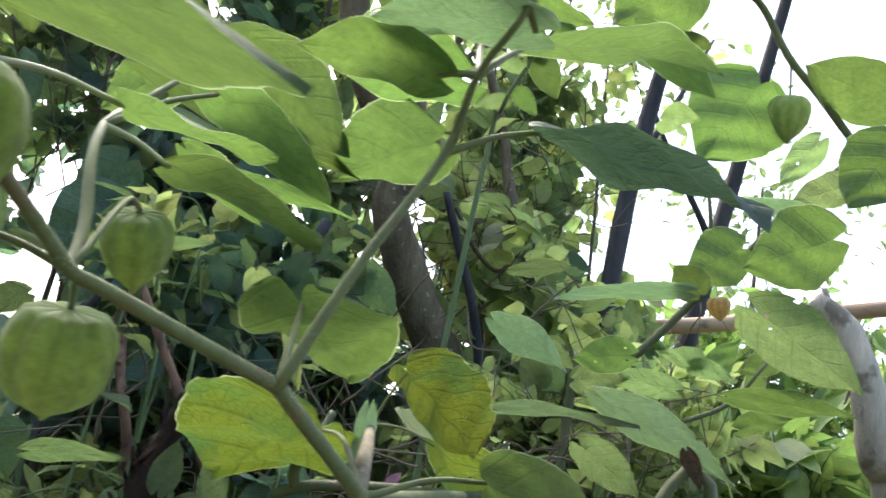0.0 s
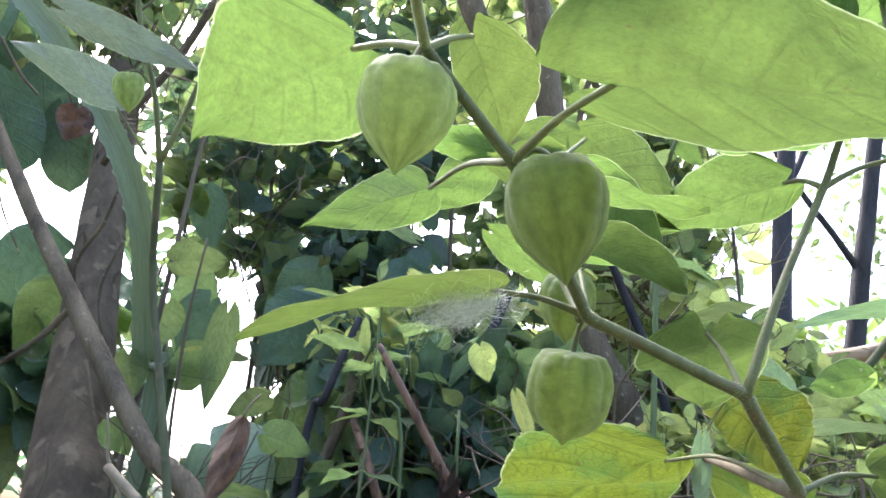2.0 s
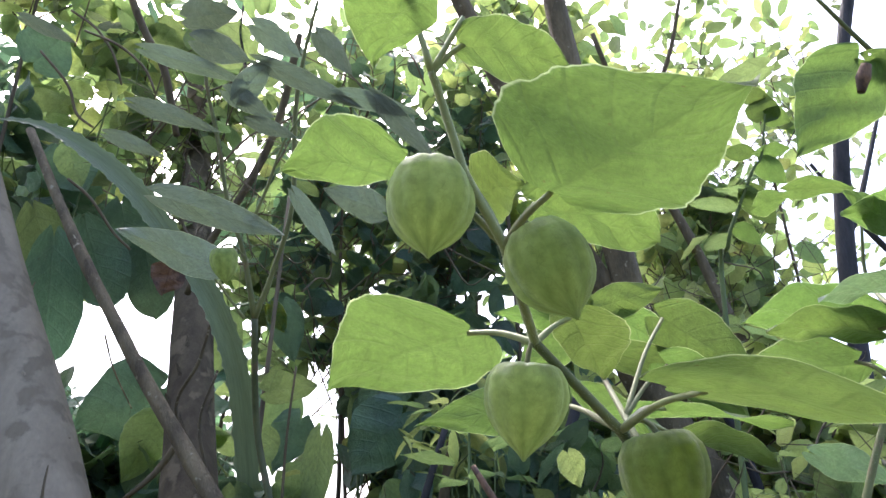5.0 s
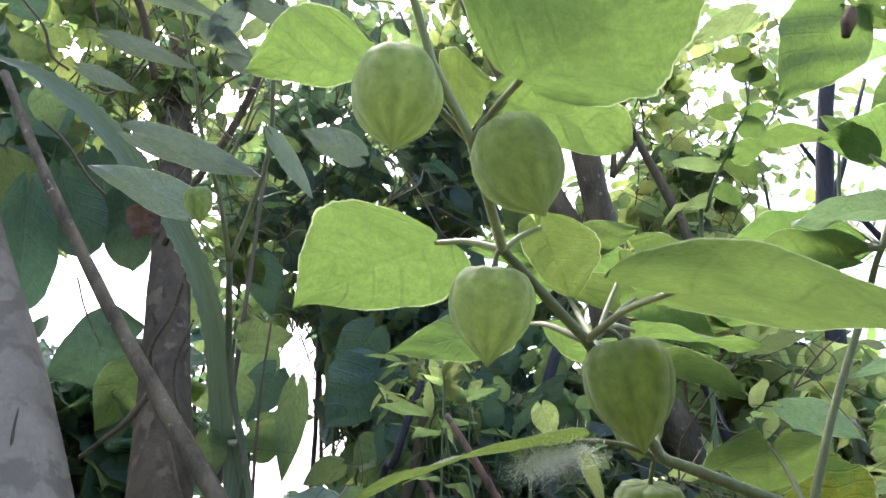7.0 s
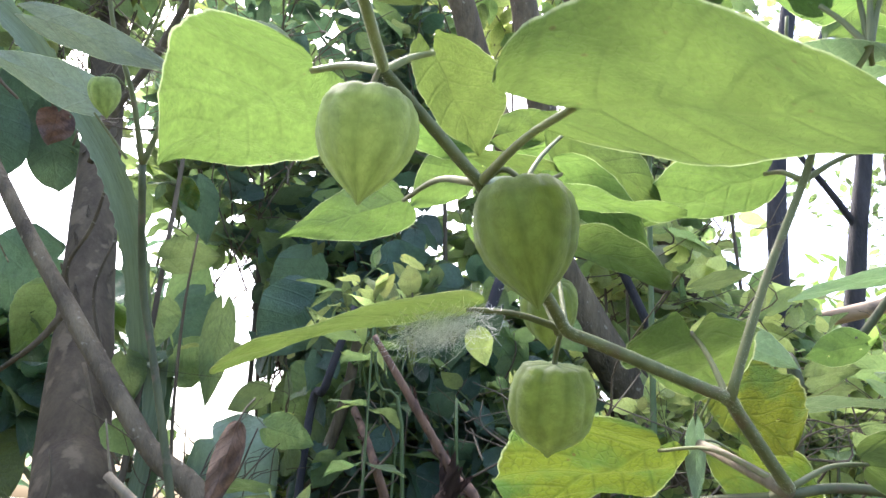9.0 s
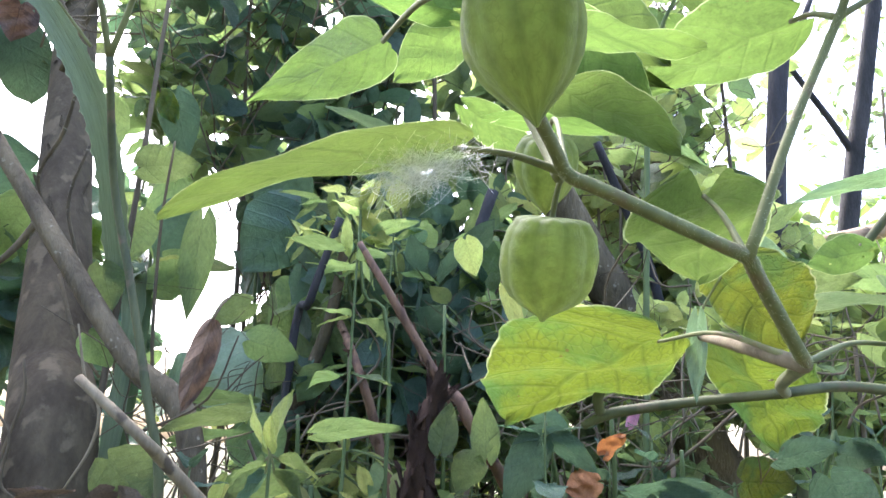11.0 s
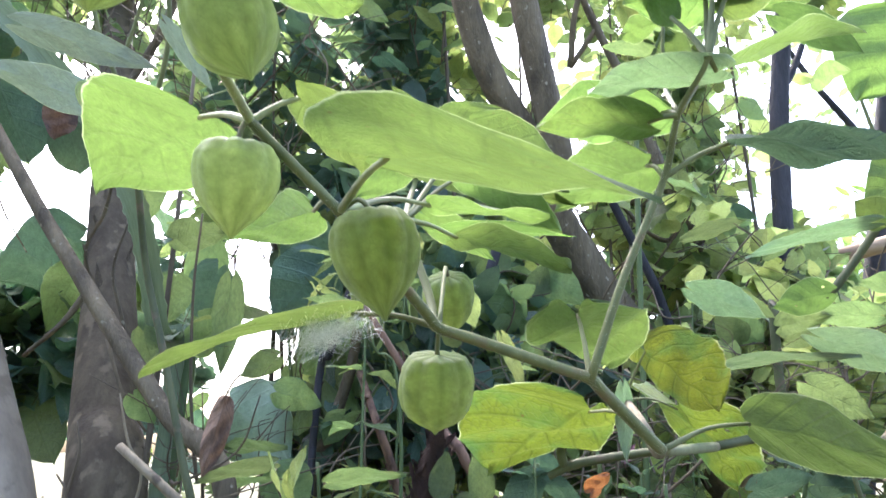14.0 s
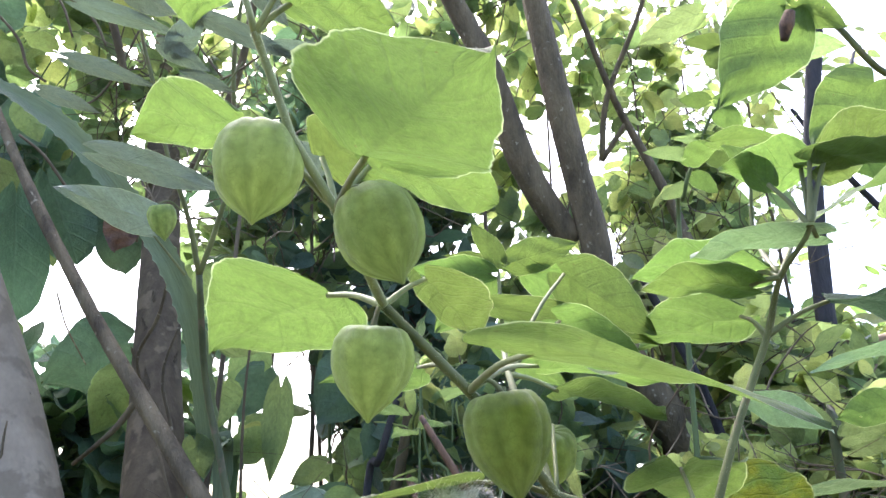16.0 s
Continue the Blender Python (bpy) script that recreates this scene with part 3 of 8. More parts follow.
def strap(parent, points, width, material, normal, seed):
    """A long narrow leaf with small teeth along both edges."""
    path = smooth_path(points, 14)
    n = len(path)
    rnd = random.Random(seed)
    verts, faces, uvs = [], [], []
    for i, p in enumerate(path):
        way = (path[min(i + 1, n - 1)] - path[max(i - 1, 0)]).normalized()
        nrm = Vector(normal)
        nrm = (nrm - way * nrm.dot(way)).normalized()
        side = way.cross(nrm)
        t = i / (n - 1)
        half = width / 2 * min(1.0, 0.3 + 4.5 * t) * (1.0 if t < 0.75 else max(0.1, (1 - t) / 0.25))
        tooth = width * 0.09 * (1 if i % 4 == 0 else 0)
        for k, v in enumerate((-1.0, -0.9, -0.45, 0.0, 0.45, 0.9, 1.0)):
            x = v * half + (math.copysign(tooth, v) if abs(v) == 1 else 0)
            verts.append(p + side * x + nrm * (0.35 * abs(x) ** 1.0 + 0.002 * noise.noise((i * 0.2, v * 2, seed))))
            uvs.append((t * 0.98, 0.5 + 0.5 * v))
    for i in range(n - 1):
        for k in range(6):
            a = i * 7 + k
            faces.append((a, a + 1, a + 8, a + 7))
    return put("leaf", from_lists("leaf", verts, faces, material, uvs), parent)


# ---- ground ----
def ground_sheet():
    n = 60
    xs = [math.copysign(abs(t) ** 5 * 3000, t) for t in np.linspace(-1, 1, n)]
    verts, faces = [], []
    for y in xs:
        for x in xs:
            d = math.hypot(x, y)
            verts.append((x, y + 1.0, 0.05 * noise.noise((x * 0.7, y * 0.7, 0)) * min(1, d) - 0.02 if d < 30 else 0.0))
    for j in range(n - 1):
        for i in range(n - 1):
            a = j * n + i
            faces.append((a, a + 1, a + n + 1, a + n))
    return tagged(put("ground", from_lists("ground", verts, faces, SOIL)), "brown soil with leaf litter under the thicket", "ground", kind="structure")


ground_sheet()



# ---- the fruiting plant in front ----
plant = thing("cape_gooseberry", "downy green fruiting plant with hanging papery green husks", "plant", (0.2931, 0.6216, 0))
stem_ = tube("stem", [(0.2931, 0.6216, 0), (0.2431, 0.6216, 0.998), (0.1688, 0.6028, 1.0164), (0.1339, 0.5943, 1.0235), (0.0858, 0.5843, 1.0248), (0.0393, 0.555, 1.0147)], [0.00636, 0.0053, 0.00477, 0.00424, 0.00403, 0.00382], OLD_STEM, plant, sides=10, rough=0.08)
STUB_END = (-0.0305, 0.5122, 1.0467)
NODE_A, NODE_B, NODE_C, NODE_D, NODE_E, NODE_F = (-0.1838, 0.1080, 1.1545), (-0.1785, 0.1555, 1.1288), (-0.1448, 0.1795, 1.0950), (-0.1136, 0.2380, 1.0550), (-0.0450, 0.2745, 1.0358), (-0.0105, 0.3290, 1.0038)
TOP_FORK, TOP_MID = (-0.2057, 0.0662, 1.2132), (-0.1962, 0.0875, 1.1781)
MAIN_STEM = [NODE_F, NODE_E, NODE_D, NODE_C, NODE_B, NODE_A, TOP_MID, TOP_FORK]
stem_ = tube("stem", [(0.0393, 0.555, 1.0147), (0.0104, 0.4511, 1.0086), NODE_F], [0.0038, 0.0036, 0.0033], STEM, plant, sides=12, steps=8, rough=0.06)
stem_ = tube("stem", internodes(MAIN_STEM[:5]), [0.0033, 0.0030, 0.0026, 0.0024, 0.0022], STEM, plant, sides=12, steps=4, rough=0.06)
stem_ = tube("stem", internodes(MAIN_STEM[4:]), [0.0022, 0.0021, 0.0018, 0.0016], YOUNG_STEM, plant, sides=12, steps=4, rough=0.06, label="pale young upper stem")
branch_ = tube("branch", [TOP_FORK, (TOP_FORK[0] - 0.010, TOP_FORK[1] - 0.010, TOP_FORK[2] + 0.035)], [0.0016, 0.0011], YOUNG_STEM, plant)
branch_ = tube("branch", [TOP_FORK, (TOP_FORK[0] + 0.013, TOP_FORK[1] - 0.004, TOP_FORK[2] + 0.022)], [0.0014, 0.0010], YOUNG_STEM, plant)
fuzz(plant, internodes(MAIN_STEM), [0.0032, 0.0029, 0.0025, 0.0023, 0.0021, 0.0020, 0.0017, 0.0015], 6500, 101, 0.0011)
husk(plant, (-0.2103, 0.0875, 1.1858), (-0.2103, 0.0900, 1.1428), 0.0350, NODE_A, 103, spin=0.4, shape="round")
husk(plant, (-0.1735, 0.1080, 1.1630), (-0.1555, 0.1125, 1.1232), 0.0345, NODE_A, 104, spin=1.5, shape="round")
husk(plant, (-0.1815, 0.1530, 1.1208), (-0.1848, 0.1615, 1.0785), 0.0362, NODE_B, 105, spin=0.9)
husk(plant, (-0.1305, 0.1755, 1.0950), (-0.1222, 0.1820, 1.0478), 0.0375, NODE_C, 106, spin=2.1, material=SHADED_HUSK)
husk(plant, (-0.1190, 0.2575, 1.0468), (-0.1222, 0.2720, 1.0068), 0.0372, NODE_D, 107, spin=2.9, material=SHADED_HUSK, shape="square")
husk(plant, (-0.1234, 0.2899, 1.0950), (-0.1242, 0.3131, 1.0640), 0.0290, NODE_D, 108, spin=0.2, material=SHADED_HUSK)
leaf(plant, LEAF, (-0.1610, 0.0785, 1.1605), (-0.0985, 0.0035, 1.1455), (0.34, 0.12, 0.93), 0.0735, 109, stalk=NODE_A, stalk_material=YOUNG_STEM, wave=0.03, heart=0.04, fat=0.43, tip_power=1.2, droop=0.05, fold=0.2, skew=0.06, teeth=0.05, fine=3, thick=1.1)
leaf(plant, LEAF, (-0.1713, 0.1089, 1.1734), (-0.1224, 0.1310, 1.1628), (0.12, 0.2, 0.97), 0.0420, 110, stalk=NODE_A, stalk_material=YOUNG_STEM, heart=0.13, fat=0.48, tip_power=0.7, droop=0.07, fold=0.19, fine=2)
leaf(plant, LEAF, (-0.1963, 0.1161, 1.1838), (-0.1773, 0.1158, 1.1887), (-0.22, 0.39, 0.89), 0.0381, 130, stalk=NODE_A, stalk_material=YOUNG_STEM, heart=0.13, fat=0.40, tip_power=1.1, fold=0.16, fine=2)
leaf(plant, LEAF, (-0.2129, 0.1708, 1.1403), (-0.3069, 0.2278, 1.1299), (0.09, 0.32, 0.94), 0.0799, 111, stalk=NODE_B, stalk_material=YOUNG_STEM, wave=0.03, heart=0.08, fat=0.47, tip_power=1.15, droop=0.14, fold=0.01, skew=-0.09, fine=3, thick=1.1)
leaf(plant, LEAF, (-0.1101, 0.1365, 1.1006), (-0.0160, 0.1046, 1.0683), (0.27, -0.15, 0.95), 0.0998, 112, stalk=NODE_C, stalk_material=YOUNG_STEM, wave=0.02, heart=0.20, fat=0.37, tip_power=0.86, droop=0.14, fold=0.05, skew=0.08, fine=3, thick=1.15)
leaf(plant, LEAF, (-0.1639, 0.1693, 1.1453), (-0.1538, 0.2318, 1.1328), (0.04, 0.19, 0.98), 0.0375, 113, stalk=NODE_B, stalk_material=YOUNG_STEM, wave=0.05, heart=0.15, fat=0.49, tip_power=0.92, droop=0.07, fold=0.2, skew=0.2, fine=2)
leaf(plant, LEAF, (-0.1543, 0.2268, 1.0601), (-0.2547, 0.2143, 1.0286), (-0.28, -0.12, 0.95), 0.0483, 114, stalk=NODE_D, wave=0.04, heart=0.07, fat=0.37, tip_power=0.8, droop=0.17, fold=0.13, fine=3)
cobweb(plant, (-0.1640, 0.2235, 1.0515), (0.1004, 0.0125, 0.0315), 0.018, 1500, 3)
leaf(plant, LEAF, (-0.1950, 0.2640, 1.1260), (-0.2890, 0.3370, 1.1335), (0.40, 0.66, 0.63), 0.0330, 115, stalk=NODE_C, heart=0.02, fat=0.4, tip_power=1.15, droop=0.12, fold=0.17, fine=2)
leaf(plant, LEAF, (-0.1242, 0.2521, 1.1220), (-0.0622, 0.2507, 1.1126), (0.15, -0.04, 0.99), 0.0336, 116, stalk=NODE_C, stalk_material=YOUNG_STEM, heart=0.03, fat=0.43, tip_power=0.9, droop=0.02, fold=0.02, fine=2)
leaf(plant, LEAF, (-0.1187, 0.2943, 1.1164), (-0.0589, 0.3476, 1.1113), (0.01, 0.08, 1), 0.0412, 118, stalk=(-0.1458, 0.2822, 1.1248), stalk_material=YOUNG_STEM, heart=0.07, fat=0.46, tip_power=0.77, droop=0.08, fold=0.16, fine=2)
leaf(plant, LEAF, (-0.0127, 0.3153, 1.1630), (-0.0736, 0.3986, 1.1669), (0.36, 0.22, 0.9), 0.0501, 121, stalk=(-0.0053, 0.2766, 1.1404), heart=0.08, fat=0.46, tip_power=0.85, droop=0.11, fold=0.15, skew=-0.13, fine=2)
leaf(plant, LEAF, (-0.0535, 0.3172, 1.0760), (-0.0399, 0.4206, 1.0622), (-0.1, 0.14, 0.98), 0.0735, 122, stalk=NODE_E, heart=0.23, fat=0.42, tip_power=0.87, droop=0, fold=0.11, fine=2)
leaf(plant, YELLOW, (-0.0560, 0.4780, 1.0345), (-0.1660, 0.6700, 0.9870), (0.09, 0.26, 0.96), 0.1154, 123, stalk=NODE_F, heart=0.07, fat=0.51, tip_power=0.75, droop=0.13, fold=0.14, skew=-0.2, teeth=0.05, fine=3)
leaf(plant, YELLOW, (-0.0140, 0.4920, 1.0820), (0.0407, 0.5249, 1.0407), (0.25, 0.57, 0.78), 0.0742, 124, stalk=STUB_END, thick=0.7, heart=0.11, fat=0.48, tip_power=0.8, droop=0.09, fold=0.26, skew=0.16, teeth=0.05, fine=3, holes=2)
leaf(plant, YELLOW, (0.0120, 0.5750, 1.0450), (0.0740, 0.7167, 0.9830), (0.47, 0.17, 0.86), 0.1200, 125, stalk=STUB_END, thick=0.7, heart=0.11, fat=0.48, tip_power=0.94, droop=0.14, fold=0.24, skew=-0.13, teeth=0.05, fine=3, holes=2)
leaf(plant, LEAF, (0.0421, 0.3780, 1.0222), (0.1098, 0.2614, 0.9901), (0.82, 0.35, 0.46), 0.0436, 126, stalk=NODE_F, heart=0.04, fat=0.36, tip_power=0.96, droop=0.11, fold=0.16, fine=2)
leaf(plant, LEAF, (-0.1940, 0.0699, 1.2278), (-0.1522, 0.0799, 1.2172), (0.19, 0.23, 0.96), 0.0342, 127, stalk=TOP_FORK, stalk_material=YOUNG_STEM, heart=0.1, fat=0.45, tip_power=0.94, fold=0.14, fine=2)
leaf(plant, LEAF, (-0.2064, 0.0309, 1.2213), (-0.2267, 0.0571, 1.2119), (-0.43, -0.01, 0.9), 0.0386, 128, stalk=(TOP_FORK[0] - 0.006, TOP_FORK[1] - 0.006, TOP_FORK[2] + 0.02), stalk_material=YOUNG_STEM, fat=0.41, tip_power=1.1, fine=2)
leaf(plant, LEAF, (-0.2265, 0.0984, 1.1935), (-0.2913, 0.1112, 1.2042), (0.2, 0.24, 0.95), 0.0466, 129, stalk=NODE_A, stalk_material=YOUNG_STEM, heart=0.07, fat=0.47, tip_power=1.14, droop=0.15, fold=0.12, skew=-0.17, fine=2)
branch_ = tube("branch", [(-0.0449, 0.2732, 1.0349), (-0.0271, 0.2749, 1.0876), (-0.0053, 0.2766, 1.1404), (0.0017, 0.2561, 1.166), (0.0154, 0.2354, 1.185), (0.0194, 0.2379, 1.2166)], [0.00244, 0.00212, 0.00191, 0.00159, 0.00127, 0.00106], STEM, plant, sides=10, rough=0.05)
branch_ = tube("branch", [(0.0017, 0.2561, 1.166), (-0.0023, 0.2977, 1.2069), (-0.0015, 0.2895, 1.2431)], [0.00159, 0.00127, 0.00095], STEM, plant)
fuzz(plant, [(-0.0449, 0.2732, 1.0349), (-0.0271, 0.2749, 1.0876), (-0.0053, 0.2766, 1.1404), (0.0017, 0.2561, 1.166), (0.0154, 0.2354, 1.185)], [0.0023, 0.002, 0.0018, 0.0015, 0.0012], 2000, 102, 0.0012)
stub_ = tube("stub", [(-0.012, 0.3262, 1.003), (-0.0212, 0.4192, 1.0258), STUB_END], [0.00382, 0.00403, 0.00318], TAN_BARK, plant, label="grey dried stub of a branch", sides=10, rough=0.2)
branch_ = tube("branch", [(-0.1168, 0.2431, 1.0555), (-0.1239, 0.2557, 1.0748), (-0.1458, 0.2822, 1.1248), (-0.1671, 0.3702, 1.1864), (-0.1813, 0.4289, 1.2475)], [0.00233, 0.00223, 0.00201, 0.0017, 0.00106], STEM, plant)
leaf(plant, LEAF, (-0.1197, 0.3179, 1.1654), (-0.0674, 0.38, 1.1451), (-0.15, 0.45, 0.88), 0.0360, 119, stalk=(-0.1458, 0.2822, 1.1248), fine=2)
leaf(plant, LEAF, (-0.1195, 0.3482, 1.2076), (-0.061, 0.364, 1.1673), (-0.23, 0.77, 0.6), 0.0445, 120, stalk=(-0.1458, 0.2822, 1.1248), fine=2)
leaf(plant, DARK, (0.0306, 0.2826, 1.1609), (0.124, 0.2714, 1.1384), (0.0, 0.2, 0.98), 0.029, 131, stalk=(-0.0053, 0.2766, 1.1404), fine=2, wave=0.2, fat=0.3, tip_power=0.85, heart=0.05, teeth=0.05)
leaf(plant, LEAF, (0.028, 0.2994, 1.214), (0.1436, 0.4217, 1.2989), (0.03, 0.18, 0.98), 0.0445, 132, stalk=(0.0017, 0.2561, 1.166), fine=2)
leaf(plant, LEAF, (-0.0134, 0.2566, 1.1626), (-0.0684, 0.2535, 1.1635), (-0.05, 0.24, 0.97), 0.0382, 133, stalk=(0.0017, 0.2561, 1.166), fine=2)
leaf(plant, PALE, (0.0201, 0.2472, 1.1839), (-0.0422, 0.2442, 1.1766), (0.01, 0.1, 1), 0.036, 134, stalk=(0.0154, 0.2354, 1.185), fine=2)
leaf(plant, LEAF, (-0.0066, 0.2773, 1.1768), (-0.0749, 0.3015, 1.1862), (0, 0.32, 0.95), 0.053, 135, stalk=(0.0017, 0.2561, 1.166), fine=2)
leaf(plant, LEAF, (0.0261, 0.2358, 1.2199), (0.0745, 0.2412, 1.2422), (0.11, 0.43, 0.89), 0.0424, 136, stalk=(0.0154, 0.2354, 1.185), fine=2)
leaf(plant, LEAF, (0.0168, 0.244, 1.2225), (-0.0238, 0.2436, 1.2247), (0.05, 0.45, 0.89), 0.036, 137, stalk=(0.0154, 0.2354, 1.185), fine=2)
leaf(plant, LEAF, (-0.0003, 0.2425, 1.2135), (-0.0212, 0.2397, 1.2374), (0.03, 0.34, 0.94), 0.0191, 138, stalk=(0.0154, 0.2354, 1.185), fine=2)
leaf(plant, LEAF, (0.0194, 0.2336, 1.2209), (0.0728, 0.236, 1.2229), (0.05, 0.18, 0.98), 0.0276, 139, stalk=(0.0154, 0.2354, 1.185), fine=2)

# ---- gaps in the thicket ----
CLEARINGS.append((Vector((-0.09, -0.1, 0.97)), Vector((-0.6563, 0.7064, 0.265)).normalized(), 0.0287))
CLEARINGS.append((Vector((-0.09, -0.1, 0.97)), Vector((-0.6233, 0.7244, 0.2945)).normalized(), 0.0373))
CLEARINGS.append((Vector((-0.09, -0.1, 0.97)), Vector((-0.5954, 0.7384, 0.3166)).normalized(), 0.0287))
CLEARINGS.append((Vector((-0.09, -0.1, 0.97)), Vector((-0.6378, 0.7283, 0.2504)).normalized(), 0.0258))
CLEARINGS.append((Vector((-0.09, -0.1, 0.97)), Vector((-0.6649, 0.6894, 0.2874)).normalized(), 0.0201))
CLEARINGS.append((Vector((-0.09, -0.1, 0.97)), Vector((-0.6227, 0.5733, 0.5325)).normalized(), 0.0195))
CLEARINGS.append((Vector((-0.09, -0.1, 0.97)), Vector((-0.4778, 0.6996, 0.5312)).normalized(), 0.0149))
CLEARINGS.append((Vector((-0.09, -0.1, 0.97)), Vector((-0.4307, 0.8547, 0.2898)).normalized(), 0.0161))
CLEARINGS.append((Vector((-0.09, -0.1, 0.97)), Vector((-0.4306, 0.875, 0.2214)).normalized(), 0.0161))
CLEARINGS.append((Vector((-0.09, -0.1, 0.97)), Vector((-0.4675, 0.819, 0.3326)).normalized(), 0.0103))
CLEARINGS.append((Vector((-0.09, -0.1, 0.97)), Vector((-0.4193, 0.8934, 0.1614)).normalized(), 0.0126))
CLEARINGS.append((Vector((-0.09, -0.1, 0.97)), Vector((-0.4355, 0.8635, 0.2544)).normalized(), 0.0414))
CLEARINGS.append((Vector((-0.09, -0.1, 0.97)), Vector((-0.4421, 0.867, 0.23)).normalized(), 0.0276))
CLEARINGS.append((Vector((-0.09, -0.1, 0.97)), Vector((-0.4079, 0.9011, 0.1474)).normalized(), 0.0425))
CLEARINGS.append((Vector((-0.09, -0.1, 0.97)), Vector((-0.4598, 0.888, -0.0113)).normalized(), 0.0258))
CLEARINGS.append((Vector((-0.09, -0.1, 0.97)), Vector((-0.4238, 0.9056, -0.0129)).normalized(), 0.0230))
CLEARINGS.append((Vector((-0.09, -0.1, 0.97)), Vector((-0.6147, 0.722, 0.3177)).normalized(), 0.0316))
CLEARINGS.append((Vector((-0.09, -0.1, 0.97)), Vector((-0.5445, 0.8155, 0.1961)).normalized(), 0.0103))
CLEARINGS.append((Vector((-0.09, -0.1, 0.97)), Vector((0.2675, 0.8965, 0.3532)).normalized(), 0.0574))
CLEARINGS.append((Vector((-0.09, -0.1, 0.97)), Vector((0.258, 0.8714, 0.4173)).normalized(), 0.0574))
CLEARINGS.append((Vector((-0.09, -0.1, 0.97)), Vector((0.1608, 0.9044, 0.3952)).normalized(), 0.0230))
CLEARINGS.append((Vector((-0.09, -0.1, 0.97)), Vector((0.2861, 0.9089, 0.3034)).normalized(), 0.0230))
CLEARINGS.append((Vector((-0.09, -0.1, 0.97)), Vector((0.2438, 0.8818, 0.4037)).normalized(), 0.0431))
CLEARINGS.append((Vector((-0.09, -0.1, 0.97)), Vector((0.3605, 0.8221, 0.4407)).normalized(), 0.0460))
CLEARINGS.append((Vector((-0.09, -0.1, 0.97)), Vector((0.3419, 0.7488, 0.5677)).normalized(), 0.0517))
CLEARINGS.append((Vector((-0.09, -0.1, 0.97)), Vector((0.1651, 0.8574, 0.4875)).normalized(), 0.0345))
CLEARINGS.append((Vector((-0.09, -0.1, 0.97)), Vector((0.3195, 0.8762, 0.3608)).normalized(), 0.0345))
CLEARINGS.append((Vector((-0.09, -0.1, 0.97)), Vector((0.2512, 0.8957, 0.3668)).normalized(), 0.0402))
CLEARINGS.append((Vector((-0.09, -0.1, 0.97)), Vector((0.0983, 0.8166, 0.5688)).normalized(), 0.0287))
CLEARINGS.append((Vector((-0.09, -0.1, 0.97)), Vector((0.0138, 0.8062, 0.5915)).normalized(), 0.0201))
CLEARINGS.append((Vector((-0.09, -0.1, 0.97)), Vector((0.149, 0.8833, 0.4446)).normalized(), 0.0230))
CLEARINGS.append((Vector((-0.09, -0.1, 0.97)), Vector((0.0787, 0.8255, 0.5589)).normalized(), 0.0201))
CLEARINGS.append((Vector((-0.09, -0.1, 0.97)), Vector((0.2615, 0.7404, 0.6192)).normalized(), 0.0287))

CLEARINGS.append((Vector((-0.09, -0.1, 0.97)), Vector((0.1690, 0.9856, 0.0115)).normalized(), 0.0300))
CLEARINGS.append((Vector((-0.09, -0.1, 0.97)), Vector((0.1795, 0.9827, -0.0456)).normalized(), 0.0320))
CLEARINGS.append((Vector((-0.09, -0.1, 0.97)), Vector((-0.4659, 0.8782, 0.1081)).normalized(), 0.0240))
CLEARINGS.append((Vector((-0.09, -0.1, 0.97)), Vector((-0.4710, 0.8782, 0.0839)).normalized(), 0.0200))
CLEARINGS.append((Vector((-0.09, -0.1, 0.97)), Vector((-0.4384, 0.8909, 0.1188)).normalized(), 0.0220))
CLEARINGS.append((Vector((-0.09, -0.1, 0.97)), Vector((-0.4625, 0.8857, -0.0405)).normalized(), 0.0180))
CLEARINGS.append((Vector((-0.09, -0.1, 0.97)), Vector((-0.4506, 0.8906, -0.0611)).normalized(), 0.0180))
CLEARINGS.append((Vector((-0.09, -0.1, 0.97)), Vector((-0.4687, 0.8833, 0.0091)).normalized(), 0.0180))
CLEARINGS.append((Vector((-0.09, -0.1, 0.97)), Vector((-0.4196, 0.9075, -0.0183)).normalized(), 0.0160))
for trunk_point in ((-0.0248, 1.4732, 1.269), (-0.0714, 1.4362, 1.336), (-0.1178, 1.3992, 1.4028), (-0.1440, 1.3734, 1.455), (-0.1682, 1.3477, 1.5068), (-0.1618, 1.3411, 1.553), (-0.1554, 1.3345, 1.6)):
    CLEARINGS.append((Vector((-0.09, -0.1, 0.97)), (Vector(trunk_point) - Vector((-0.09, -0.1, 0.97))).normalized(), 0.022))
CLEARINGS.append((Vector((-0.09, -0.1, 0.97)), Vector((0.1162, 0.9885, 0.0967)).normalized(), 0.0250))

# ---- trunks and poles ----
flaky_tree = thing("tree", "brown tree trunk with peeling flaky bark", "tree", (-0.776, 0.9223, -0.02))
trunk_ = tube("trunk", [(-0.776, 0.9223, -0.02), (-0.776, 0.9223, 0.85), (-0.8551, 0.9922, 1.05), (-0.9341, 1.0621, 1.25), (-1.0131, 1.132, 1.45), (-1.1119, 1.2194, 1.7), (-1.27, 1.3592, 2.1), (-1.4676, 1.534, 2.6), (-1.7442, 1.7787, 3.3)], [0.0742, 0.06148, 0.053, 0.04664, 0.0424, 0.03922, 0.03604, 0.0318, 0.01272], BARK, flaky_tree, sides=32, rough=0.045, steps=12)
flakes(flaky_tree, [(-0.9144, 1.0446, 1.2), (-0.9736, 1.0970, 1.35), (-1.0131, 1.132, 1.45), (-1.1119, 1.2194, 1.7)], [0.0475, 0.0445, 0.042, 0.039], 12, 140, BARK, 0.028)
